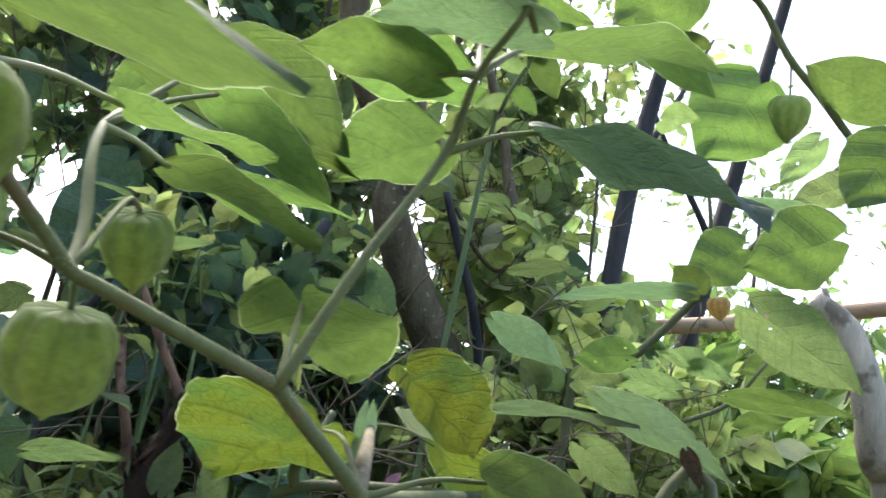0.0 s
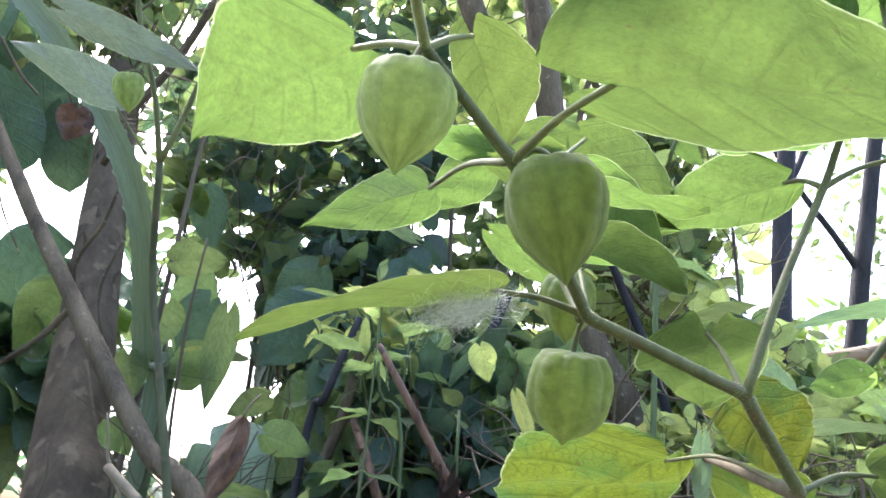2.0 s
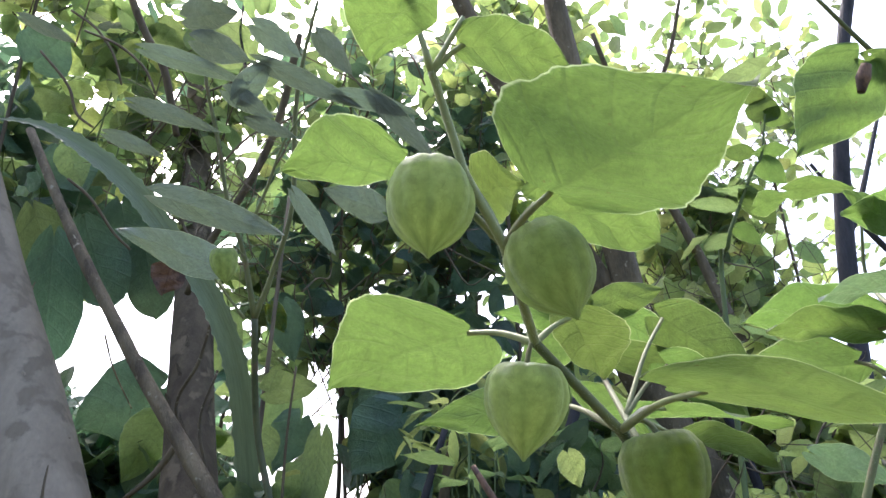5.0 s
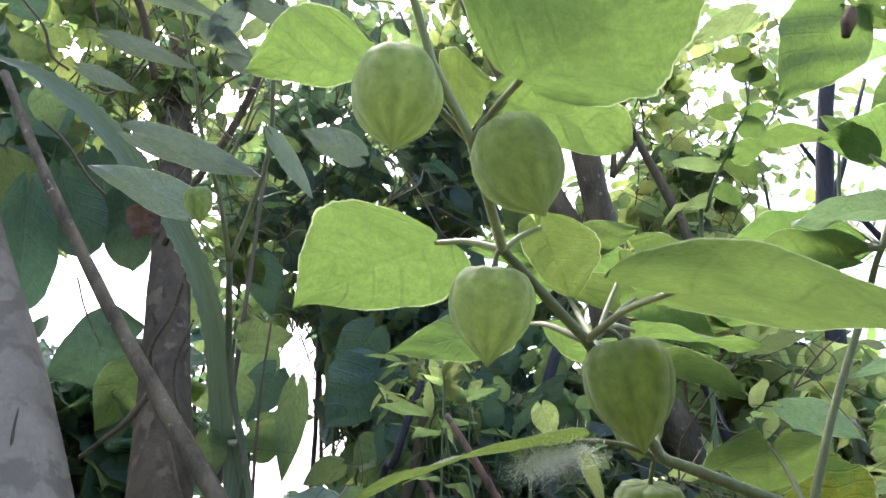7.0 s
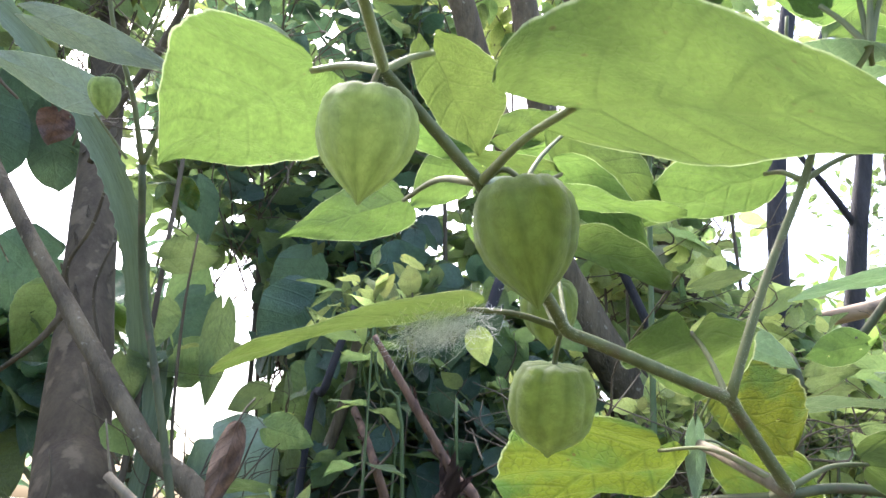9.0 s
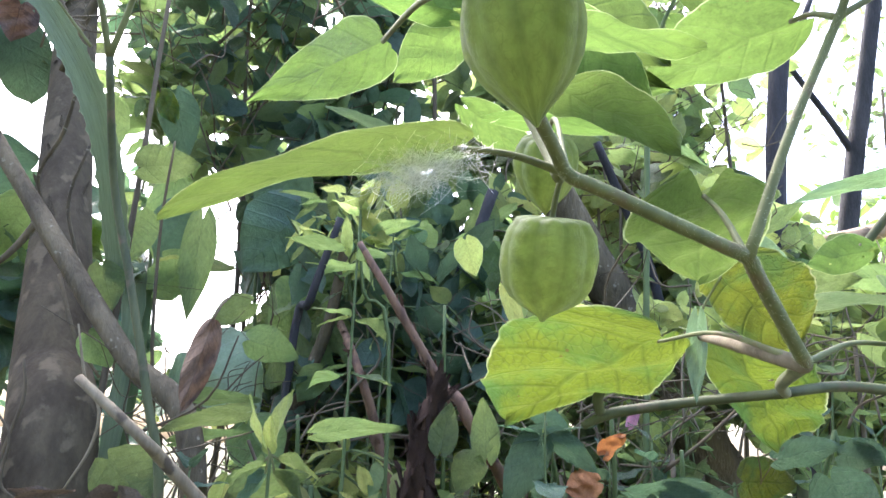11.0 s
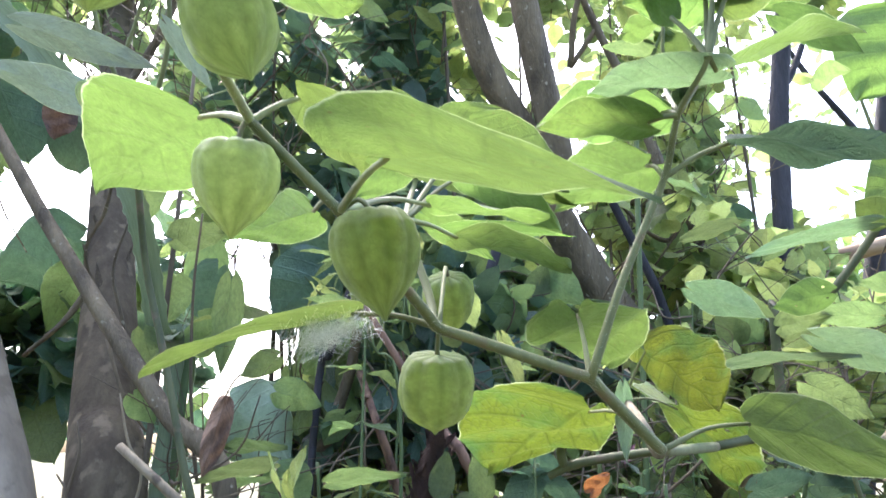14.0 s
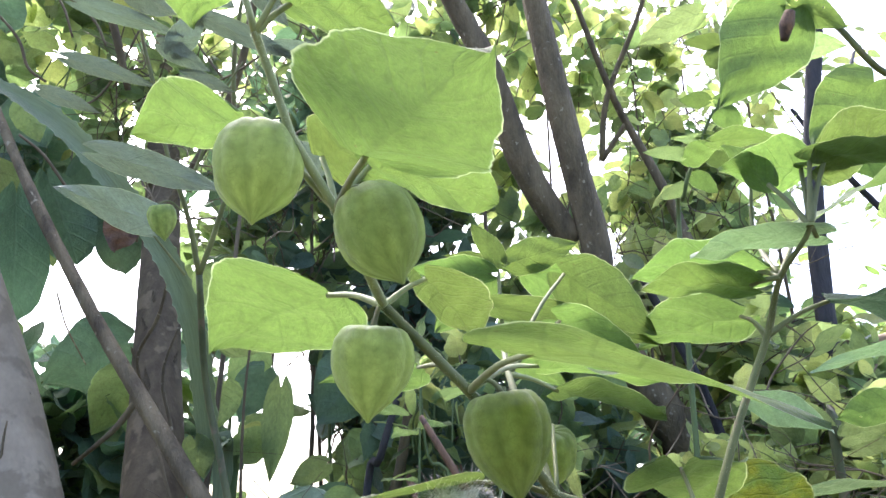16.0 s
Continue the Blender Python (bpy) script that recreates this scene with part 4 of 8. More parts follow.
twig_ = tube("twig", [(-0.9275, 1.0944, 0.9331), (-0.8657, 1.0473, 1.0604), (-0.8478, 1.0036, 1.1816), (-0.8704, 0.9774, 1.2861), (-0.8445, 0.9641, 1.3751)], [0.00212, 0.00265, 0.00318, 0.00265, 0.00212], BROWN_BARK, flaky_tree)
twig_ = tube("twig", [(-0.8673, 0.9859, 1.2114), (-0.8789, 0.9156, 1.2982), (-0.8381, 0.8938, 1.3664), (-0.8107, 0.8685, 1.434)], [0.00212, 0.00265, 0.00318, 0.00212], BROWN_BARK, flaky_tree)
limb_ = tube("limb", [(-0.9169, 0.6043, 1.9595), (-0.9127, 0.6303, 1.9091), (-0.895, 0.6598, 1.8593), (-0.8739, 0.6861, 1.8181), (-0.8643, 0.7135, 1.768), (-0.858, 0.7441, 1.7092)], [0.00509, 0.00636, 0.00636, 0.00636, 0.00636, 0.00509], BARK, flaky_tree, rough=0.12)
limb_ = tube("limb", [(-0.7795, 0.9484, 2.0842), (-0.7941, 0.9652, 2.0414), (-0.8168, 0.9954, 1.9666), (-0.8513, 1.0251, 1.886), (-0.9157, 1.0572, 1.7829), (-0.9911, 1.0838, 1.6847), (-1.0437, 1.1165, 1.5874)], [0.00636, 0.00795, 0.00795, 0.00795, 0.00795, 0.00795, 0.00636], BROWN_BARK, flaky_tree, rough=0.12)
twig_ = tube("twig", [(-1.0283, 0.6649, 1.8951), (-0.9736, 0.6906, 1.8747), (-0.9339, 0.7184, 1.8414), (-0.9182, 0.7419, 1.8026)], [0.00187, 0.00233, 0.00233, 0.00187], TWIG, flaky_tree, rough=0.12)
twig_ = tube("twig", [(-1.0853, 0.6766, 1.9622), (-1.0445, 0.7017, 1.9348), (-1.0183, 0.7288, 1.8949), (-1.0076, 0.7563, 1.8452)], [0.00187, 0.00233, 0.00233, 0.00187], TWIG, flaky_tree, rough=0.12)
twig_ = tube("twig", [(-1.1434, 0.6935, 1.8938), (-1.1007, 0.7317, 1.8409), (-1.0896, 0.7571, 1.7957), (-1.062, 0.7756, 1.7742)], [0.00212, 0.00265, 0.00265, 0.00212], TWIG, flaky_tree, rough=0.12)
twig_ = tube("twig", [(-1.0367, 0.7278, 1.6378), (-1.0028, 0.7513, 1.6099), (-0.9706, 0.7847, 1.5608), (-0.9455, 0.8038, 1.5366)], [0.00204, 0.00254, 0.00254, 0.00204], TWIG, flaky_tree, rough=0.12)
twig_ = tube("twig", [(-0.8376, 0.8229, 2.0575), (-0.8468, 0.8446, 2.0079), (-0.8408, 0.8751, 1.9492)], [0.00212, 0.00265, 0.00212], DARK_BARK, flaky_tree, rough=0.12)
twig_ = tube("twig", [(-1.0393, 0.7928, 1.7524), (-0.9911, 0.8109, 1.7436), (-0.9384, 0.8016, 1.7935), (-0.8942, 0.7819, 1.8595)], [0.00187, 0.00233, 0.00233, 0.00187], TWIG, flaky_tree, rough=0.12)
twig_ = tube("twig", [(-0.7444, 0.7048, 1.6075), (-0.691, 0.6962, 1.6563), (-0.6397, 0.7003, 1.678), (-0.5789, 0.6993, 1.7155)], [0.00153, 0.00191, 0.00191, 0.00153], TWIG, flaky_tree, rough=0.12)
grey_tree = thing("tree", "smooth pale grey trunk with mottled bark", "tree", (-0.7800, 0.7729, -0.02))
trunk_ = tube("trunk", [(-0.7800, 0.7729, -0.02), (-0.8050, 0.7800, 0.6), (-0.8800, 0.7974, 0.9), (-1.0499, 0.8219, 1.2), (-1.2455, 0.8464, 1.5), (-1.5062, 0.8791, 1.9), (-1.8973, 0.9282, 2.5), (-2.484, 1.0017, 3.4)], [0.0901, 0.08268, 0.0742, 0.06678, 0.05936, 0.053, 0.0424, 0.01484], GREY_BARK, grey_tree, sides=28, rough=0.07, steps=10)
twig_ = tube("twig", [(-0.9551, 0.7617, 1.12), (-0.9627, 0.7651, 1.1583), (-0.9637, 0.7655, 1.1817)], [0.00212, 0.0017, 0.00106], BROWN_BARK, grey_tree, sides=6)
flakes(grey_tree, [(-0.8050, 0.7800, 0.6), (-0.8800, 0.7974, 0.9), (-1.0499, 0.8219, 1.2), (-1.2455, 0.8464, 1.5)], [0.077, 0.07, 0.062, 0.056], 30, 141, GREY_BARK, 0.03)
pole = thing("dead_branch", "thin bare brown branch leaning across the flaky trunk", "branch", (-0.5505, 0.866, 0))
limb_ = tube("limb", [(-0.5105, 0.866, -0.01), (-0.5205, 0.866, 0.465), (-0.5505, 0.866, 0.93), (-0.6622, 0.8643, 1.05), (-0.7955, 0.8621, 1.2), (-0.9216, 0.8599, 1.35), (-1.0406, 0.8577, 1.5), (-1.1523, 0.8555, 1.65), (-1.2901, 0.8526, 1.85)], [0.01908, 0.01802, 0.01643, 0.01431, 0.01272, 0.01145, 0.01039, 0.00954, 0.00795], BROWN_BARK, pole, sides=16, rough=0.2, steps=8)
twig_ = tube("twig", [(-0.8611, 0.9118, 1.2387), (-0.8858, 0.914, 1.2046), (-0.9104, 0.9144, 1.1787), (-0.9769, 0.9314, 1.1387)], [0.00636, 0.0053, 0.00424, 0.00318], BROWN_BARK, pole)
twig_ = tube("twig", [(-0.8276, 0.9337, 1.166), (-0.7812, 0.9277, 1.0807), (-0.7447, 0.9464, 1.0262)], [0.00318, 0.00265, 0.00212], BROWN_BARK, pole)
twig_ = tube("twig", [(-0.8657, 0.6993, 1.349), (-0.8432, 0.7051, 1.3007), (-0.823, 0.7346, 1.2525)], [0.00159, 0.00127, 0.00085], BROWN_BARK, pole)
stick = thing("broken_stick", "pale broken stick with a snapped end leaning up", "stick", (0.5174, 1.0881, 0))
limb_ = tube("limb", [(0.528, 1.0929, -0.01), (0.2058, 0.9481, 0.293), (-0.0089, 0.8516, 0.4951), (-0.4262, 0.6642, 0.8916), (-0.4738, 0.6201, 0.9472), (-0.5459, 0.6104, 1.0001)], [0.0095, 0.0085, 0.0078, 0.0064, 0.0052, 0.0047], TAN_BARK, stick, sides=10, rough=0.14)
twig_ = tube("twig", [(-0.6351, 0.619, 0.8492), (-0.5708, 0.6286, 0.8655), (-0.4959, 0.6385, 0.8904), (-0.4422, 0.6503, 0.8858), (-0.4143, 0.6572, 0.8796)], [0.00186, 0.00278, 0.00278, 0.00278, 0.00148], TWIG, stick)
twig_ = tube("twig", [(-0.6077, 0.6007, 0.8577), (-0.5296, 0.6146, 0.8664), (-0.488, 0.6194, 0.8839), (-0.4203, 0.6318, 0.8896), (-0.389, 0.6405, 0.878)], [0.00159, 0.00239, 0.00239, 0.00239, 0.00127], TAN_BARK, stick)
twig_ = tube("twig", [(-0.6189, 0.6469, 0.837), (-0.5859, 0.6498, 0.855), (-0.5474, 0.6563, 0.8612), (-0.4868, 0.6656, 0.8749)], [0.00106, 0.00159, 0.00159, 0.00085], TWIG, stick)
twig_ = tube("twig", [(-0.55, 0.6827, 0.8378), (-0.5218, 0.6846, 0.8561), (-0.4992, 0.6856, 0.873)], [0.00106, 0.00159, 0.00085], TWIG, stick)
twig_ = tube("twig", [(-0.6162, 0.7236, 0.8952), (-0.5919, 0.7194, 0.9391), (-0.586, 0.7129, 0.9761), (-0.6015, 0.7036, 1.0059), (-0.6122, 0.6901, 1.0605)], [0.00117, 0.00175, 0.00175, 0.00175, 0.00093], TAN_BARK, stick)
twig_ = tube("twig", [(-0.7001, 0.7141, 0.966), (-0.6874, 0.7217, 0.9415), (-0.6934, 0.7297, 0.8973), (-0.6745, 0.7372, 0.8794)], [0.00106, 0.00159, 0.00159, 0.00085], TWIG, stick)
twig_ = tube("twig", [(-0.4041, 0.6132, 0.889), (-0.3585, 0.6261, 0.8709), (-0.3331, 0.6346, 0.8544)], [0.00106, 0.00159, 0.00085], TWIG, stick)
twig_ = tube("twig", [(-0.4019, 0.6237, 0.8936), (-0.3582, 0.6358, 0.8776), (-0.312, 0.6457, 0.8746)], [0.00106, 0.00159, 0.00085], TAN_BARK, stick)
twig_ = tube("twig", [(-0.7372, 0.7813, 1.0311), (-0.7336, 0.7906, 0.99), (-0.7505, 0.7988, 0.9342), (-0.764, 0.8077, 0.8786)], [0.00133, 0.00199, 0.00199, 0.00106], TWIG, stick)
leaf(stick, LITTER, (-0.659, 0.7179, 0.881), (-0.6039, 0.726, 0.8958), (-0.44, 0.58, 0.69), 0.025, 142, curl=0.8)
leaf(stick, LITTER, (-0.6222, 0.7263, 0.8766), (-0.6713, 0.713, 0.8927), (-0.45, 0.57, 0.68), 0.025, 143, curl=0.8)
leaf(stick, LITTER, (-0.5672, 0.733, 0.8974), (-0.5977, 0.731, 0.8777), (-0.41, 0.6, 0.69), 0.0225, 144, curl=0.8)
leaf(stick, DARK, (-0.6896, 0.7133, 0.8735), (-0.6466, 0.7267, 0.851), (-0.46, 0.57, 0.68), 0.025, 145, curl=0.8)
leaf(stick, DARK, (-0.5915, 0.736, 0.8596), (-0.5424, 0.748, 0.8497), (-0.41, 0.62, 0.67), 0.0374, 146, curl=0.8)
leaf(stick, MID, (-0.6465, 0.7292, 0.8388), (-0.5975, 0.7412, 0.8288), (-0.44, 0.6, 0.67), 0.0374, 147, curl=0.8)
leaf(stick, LITTER, (-0.5426, 0.7416, 0.8802), (-0.5611, 0.7329, 0.9038), (-0.39, 0.61, 0.69), 0.0225, 148, curl=0.8)
forked_tree = thing("tree", "forked brown tree trunk with pale lichen spots", "tree", (0.2211, 1.5923, -0.02))
trunk_ = tube("trunk", [(0.2211, 1.5923, -0.02), (0.1911, 1.5923, 0.8427), (0.1429, 1.5637, 1.0217), (-0.0248, 1.4732, 1.269), (-0.1178, 1.3992, 1.4028), (-0.1682, 1.3477, 1.5068), (-0.1554, 1.3345, 1.6), (-0.1942, 1.2898, 1.8), (-0.2492, 1.2228, 2.1), (-0.3166, 1.1335, 2.5)], [0.0636, 0.05724, 0.05088, 0.04558, 0.03816, 0.03392, 0.0318, 0.02968, 0.0265, 0.0212], BROWN_BARK, forked_tree, sides=22, rough=0.15, steps=8)
limb_ = tube("limb", [(-0.2028, 1.3399, 1.629), (-0.2968, 1.2726, 1.7882), (-0.358, 1.2081, 1.9924), (-0.4314, 1.1606, 2.1463), (-0.5924, 0.9943, 2.5033)], [0.02756, 0.02968, 0.0265, 0.02332, 0.0159], BROWN_BARK, forked_tree, sides=16, rough=0.12, steps=8)
limb_ = tube("limb", [(-0.2149, 1.4811, 2.437), (-0.1259, 1.6111, 2.1782), (-0.0825, 1.6617, 2.0832), (-0.0023, 1.6979, 1.9038), (0.0853, 1.6652, 1.6079)], [0.00636, 0.00848, 0.0106, 0.01272, 0.01484], BROWN_BARK, forked_tree, sides=10, rough=0.12)
limb_ = tube("limb", [(-0.0821, 1.6591, 2.0901), (-0.1533, 1.6793, 1.9913)], [0.00742, 0.00742], BROWN_BARK, forked_tree, sides=8)
limb_ = tube("limb", [(-0.1533, 1.6793, 1.9913), (-0.1278, 1.6217, 2.1506), (-0.0263, 1.5592, 2.3742), (0.0221, 1.4994, 2.5548)], [0.00848, 0.00742, 0.00636, 0.00424], BROWN_BARK, forked_tree, sides=8)
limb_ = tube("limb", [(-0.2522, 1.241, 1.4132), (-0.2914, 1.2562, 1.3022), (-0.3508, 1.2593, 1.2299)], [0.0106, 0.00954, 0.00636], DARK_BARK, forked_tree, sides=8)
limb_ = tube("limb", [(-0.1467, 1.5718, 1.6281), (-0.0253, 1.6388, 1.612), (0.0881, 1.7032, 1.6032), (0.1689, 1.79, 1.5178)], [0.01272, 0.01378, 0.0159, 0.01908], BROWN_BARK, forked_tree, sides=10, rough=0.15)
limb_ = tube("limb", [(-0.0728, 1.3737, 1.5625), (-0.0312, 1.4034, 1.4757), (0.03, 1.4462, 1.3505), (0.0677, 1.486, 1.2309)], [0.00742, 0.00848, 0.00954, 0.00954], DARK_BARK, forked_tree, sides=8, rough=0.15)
limb_ = tube("limb", [(-0.0654, 1.4756, 1.5935), (0.0021, 1.507, 1.5054), (0.0632, 1.5205, 1.473), (0.1026, 1.5018, 1.5385)], [0.00424, 0.0053, 0.0053, 0.00424], BROWN_BARK, forked_tree, sides=7, rough=0.15)
dark_tree = thing("tree", "slim dark tree trunk standing against the sky", "tree", (0.3419, 1.5947, -0.02))
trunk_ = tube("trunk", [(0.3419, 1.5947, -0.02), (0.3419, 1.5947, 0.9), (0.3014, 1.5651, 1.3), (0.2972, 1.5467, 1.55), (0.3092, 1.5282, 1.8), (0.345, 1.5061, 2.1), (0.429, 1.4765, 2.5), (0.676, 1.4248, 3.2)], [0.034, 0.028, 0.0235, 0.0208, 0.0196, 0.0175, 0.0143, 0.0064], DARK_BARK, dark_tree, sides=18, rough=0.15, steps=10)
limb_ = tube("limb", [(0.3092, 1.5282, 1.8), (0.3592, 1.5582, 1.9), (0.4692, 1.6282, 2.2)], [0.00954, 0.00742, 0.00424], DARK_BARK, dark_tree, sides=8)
thin_tree = thing("tree", "thin dark trunk behind the bamboo rail", "tree", (0.5822, 2.9168, 0))
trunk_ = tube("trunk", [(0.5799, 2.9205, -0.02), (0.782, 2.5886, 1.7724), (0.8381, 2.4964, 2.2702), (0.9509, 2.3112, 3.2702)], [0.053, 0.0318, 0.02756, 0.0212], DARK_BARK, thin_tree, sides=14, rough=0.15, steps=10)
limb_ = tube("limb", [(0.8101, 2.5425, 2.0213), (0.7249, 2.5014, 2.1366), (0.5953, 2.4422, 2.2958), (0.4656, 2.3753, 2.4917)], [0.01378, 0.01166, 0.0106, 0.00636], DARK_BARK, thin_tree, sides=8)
dead_tree = thing("tree", "pale dead grey trunk with a bent broken top", "tree", (0.8322, 1.4099, 0))
trunk_ = tube("trunk", [(0.8322, 1.4099, -0.02), (0.8322, 1.4099, 1.0694), (0.7765, 1.3834, 1.2493), (0.7385, 1.3684, 1.3609), (0.7055, 1.3721, 1.4492), (0.641, 1.3746, 1.5013)], [0.053, 0.04028, 0.03392, 0.03074, 0.02968, 0.01908], PALE_BARK, dead_tree, sides=14, rough=0.2, steps=8)
rail = thing("bamboo_rail", "weathered tan bamboo rail across the thicket", "bamboo pole", (0.1523, 2.2951, 1.5022))
culm_ = tube("culm", [(0.1523, 2.2951, 1.5022), (0.455, 2.229, 1.5849), (0.7776, 2.166, 1.661), (1.1704, 2.0953, 1.7732), (1.6401, 2.0229, 1.9033)], [0.02332, 0.02332, 0.02332, 0.02332, 0.02332], BAMBOO, rail, sides=14, rough=0.05)
flakes(dead_tree, [(0.8322, 1.4099, 1.0694), (0.7765, 1.3834, 1.2493), (0.7385, 1.3684, 1.3609), (0.7055, 1.3721, 1.4492)], [0.036, 0.032, 0.029, 0.027], 26, 149, PALE_BARK, 0.03)
limb_ = tube("limb", [(0.7055, 1.3721, 1.4492), (0.6755, 1.3721, 1.4792), (0.6555, 1.3671, 1.5242)], [0.01272, 0.00954, 0.0053], PALE_BARK, dead_tree, rough=0.2)

# ---- broken stalks in the middle ----
stalk_a = thing("broken_stalk", "reddish brown snapped stalk standing upright", "dead stalk", (-0.3172, 1.0104, 0), group="broken stalks")
stalk_ = tube("stalk", [(-0.3172, 1.0104, 0), (-0.3172, 1.0104, 0.7611), (-0.3546, 0.9831, 0.9622), (-0.3858, 0.9565, 1.0601), (-0.442, 1.0421, 1.1321)], [0.0085, 0.0085, 0.0072, 0.0058, 0.0052], RED_TWIG, stalk_a, sides=10, rough=0.2)
stalk_b = thing("broken_stalk", "long reddish dry stalk leaning to one side", "dead stalk", (-0.1437, 0.8982, 0), group="broken stalks")
stalk_ = tube("stalk", [(-0.1437, 0.8982, 0), (-0.1437, 0.8982, 0.7788), (-0.2187, 0.8161, 0.9949), (-0.2522, 0.8317, 1.0333), (-0.3115, 0.8036, 1.1242), (-0.3552, 0.8038, 1.1871)], [0.0075, 0.0075, 0.0064, 0.0056, 0.0048, 0.0040], RED_TWIG, stalk_b, sides=10, rough=0.2)
flakes(stalk_b, [(-0.2187, 0.8161, 0.9949), (-0.2522, 0.8317, 1.0333), (-0.3115, 0.8036, 1.1242)], [0.006, 0.0052, 0.0045], 40, 150, RED_TWIG, 0.016)
flakes(stalk_a, [(-0.3546, 0.9831, 0.9622), (-0.3858, 0.9565, 1.0601), (-0.442, 1.0421, 1.1321)], [0.007, 0.0055, 0.005], 30, 151, RED_TWIG, 0.016)
stalk_c = thing("broken_stalk", "dark frayed stump of a dead stalk", "dead stalk", (-0.2662, 0.8201, 0), group="broken stalks")
stalk_ = tube("stalk", [(-0.2662, 0.8201, 0), (-0.2662, 0.8201, 0.7705), (-0.2638, 0.7951, 0.8929), (-0.2611, 0.7829, 0.9542), (-0.2479, 0.7727, 1.0159), (-0.2419, 0.7707, 1.0315)], [0.019, 0.019, 0.017, 0.0125, 0.0075, 0.0035], STUMP_BARK, stalk_c, sides=10, rough=0.2, steps=10)
flakes(stalk_c, [(-0.2635, 0.8079, 0.8318), (-0.2638, 0.7951, 0.8929), (-0.2611, 0.7829, 0.9542), (-0.2479, 0.7727, 1.0159)], [0.018, 0.017, 0.013, 0.008], 150, 152, STUMP_BARK, 0.028)
stalk_d = thing("broken_stalk", "slanting dark brown stalk behind the leaves", "dead stalk", (-0.5424, 1.1244, 0), group="broken stalks")
stalk_ = tube("stalk", [(-0.5424, 1.1244, 0), (-0.5424, 1.1244, 0.8967), (-0.5079, 1.1018, 1.0389), (-0.4733, 1.0865, 1.146), (-0.452, 1.0632, 1.2788)], [0.01166, 0.01166, 0.0106, 0.00954, 0.00742], BROWN_BARK, stalk_d, sides=10, rough=0.2)

# ---- grey-green plant on the far side ----
plant_b = thing("cape_gooseberry", "tall grey-green downy plant beside the flaky trunk", "plant", (-0.545, 0.7419, 0))
stem_ = tube("stem", [(-0.478, 0.7419, 0), (-0.488, 0.7350, 0.55), (-0.510, 0.7260, 0.88), (-0.540, 0.7225, 0.99), (-0.583, 0.7180, 1.12), (-0.6100, 0.7000, 1.22), (-0.5989, 0.6355, 1.337)], [0.00636, 0.00583, 0.0053, 0.00488, 0.00466, 0.00445, 0.00424], OLD_STEM, plant_b, sides=10)
branch_ = tube("branch", [(-0.5989, 0.6355, 1.337), (-0.6056, 0.5996, 1.4063), (-0.621, 0.5645, 1.4688), (-0.6262, 0.532, 1.5318), (-0.6358, 0.4922, 1.6072), (-0.6246, 0.4672, 1.6646)], [0.00382, 0.00318, 0.00276, 0.00254, 0.00212, 0.00148], STEM, plant_b)
branch_ = tube("branch", [(-0.5989, 0.6355, 1.337), (-0.5732, 0.6175, 1.3888), (-0.5435, 0.5881, 1.466), (-0.5321, 0.5414, 1.5677), (-0.517, 0.5144, 1.6316), (-0.495, 0.4891, 1.6959)], [0.00382, 0.00318, 0.00318, 0.00297, 0.00254, 0.00212], STEM, plant_b)
branch_ = tube("branch", [(-0.5788, 0.5789, 1.3151), (-0.5959, 0.5628, 1.3379), (-0.6085, 0.5507, 1.355)], [0.00191, 0.00148, 0.00106], STEM, plant_b)
branch_ = tube("branch", [(-0.5807, 0.5613, 1.4242), (-0.5576, 0.5464, 1.4681), (-0.5341, 0.5287, 1.518), (-0.505, 0.5184, 1.556)], [0.00233, 0.00191, 0.00148, 0.00106], STEM, plant_b)
leaf(plant_b, DUSKY, (-0.6733, 0.5107, 1.4483), (-0.5372, 0.567, 1.4134), (-0.43, 0.63, 0.65), 0.0417, 153, fine=2)
leaf(plant_b, DUSKY, (-0.6176, 0.562, 1.3765), (-0.7279, 0.5132, 1.4113), (-0.48, 0.62, 0.62), 0.0483, 154, fine=2)
leaf(plant_b, DUSKY, (-0.6948, 0.4567, 1.5458), (-0.5999, 0.4966, 1.5199), (-0.44, 0.55, 0.71), 0.0228, 155, fine=2)
leaf(plant_b, DUSKY, (-0.7297, 0.4634, 1.5116), (-0.6655, 0.4923, 1.4903), (-0.48, 0.54, 0.69), 0.0201, 156, fine=2)
leaf(plant_b, DUSKY, (-0.676, 0.4337, 1.6034), (-0.5634, 0.4808, 1.5735), (-0.41, 0.52, 0.75), 0.0242, 157, fine=2)
leaf(plant_b, DUSKY, (-0.59, 0.4779, 1.5639), (-0.539, 0.505, 1.5384), (-0.38, 0.57, 0.73), 0.0268, 158, fine=2)
leaf(plant_b, DUSKY, (-0.5665, 0.4995, 1.5335), (-0.5128, 0.5227, 1.5178), (-0.36, 0.59, 0.72), 0.0201, 159, fine=2)
leaf(plant_b, DUSKY, (-0.5208, 0.5502, 1.4571), (-0.4793, 0.5933, 1.3937), (-0.34, 0.68, 0.65), 0.0228, 160, fine=2)
leaf(plant_b, DUSKY, (-0.4237, 0.5848, 1.4434), (-0.4878, 0.5554, 1.4658), (-0.3, 0.67, 0.68), 0.0403, 161, fine=2)
leaf(plant_b, DUSKY, (-0.5474, 0.4743, 1.596), (-0.4358, 0.5276, 1.5528), (-0.31, 0.58, 0.75), 0.0268, 162, fine=2)
leaf(plant_b, DUSKY, (-0.4606, 0.5139, 1.5662), (-0.3702, 0.548, 1.5498), (-0.25, 0.61, 0.75), 0.0242, 163, fine=2)
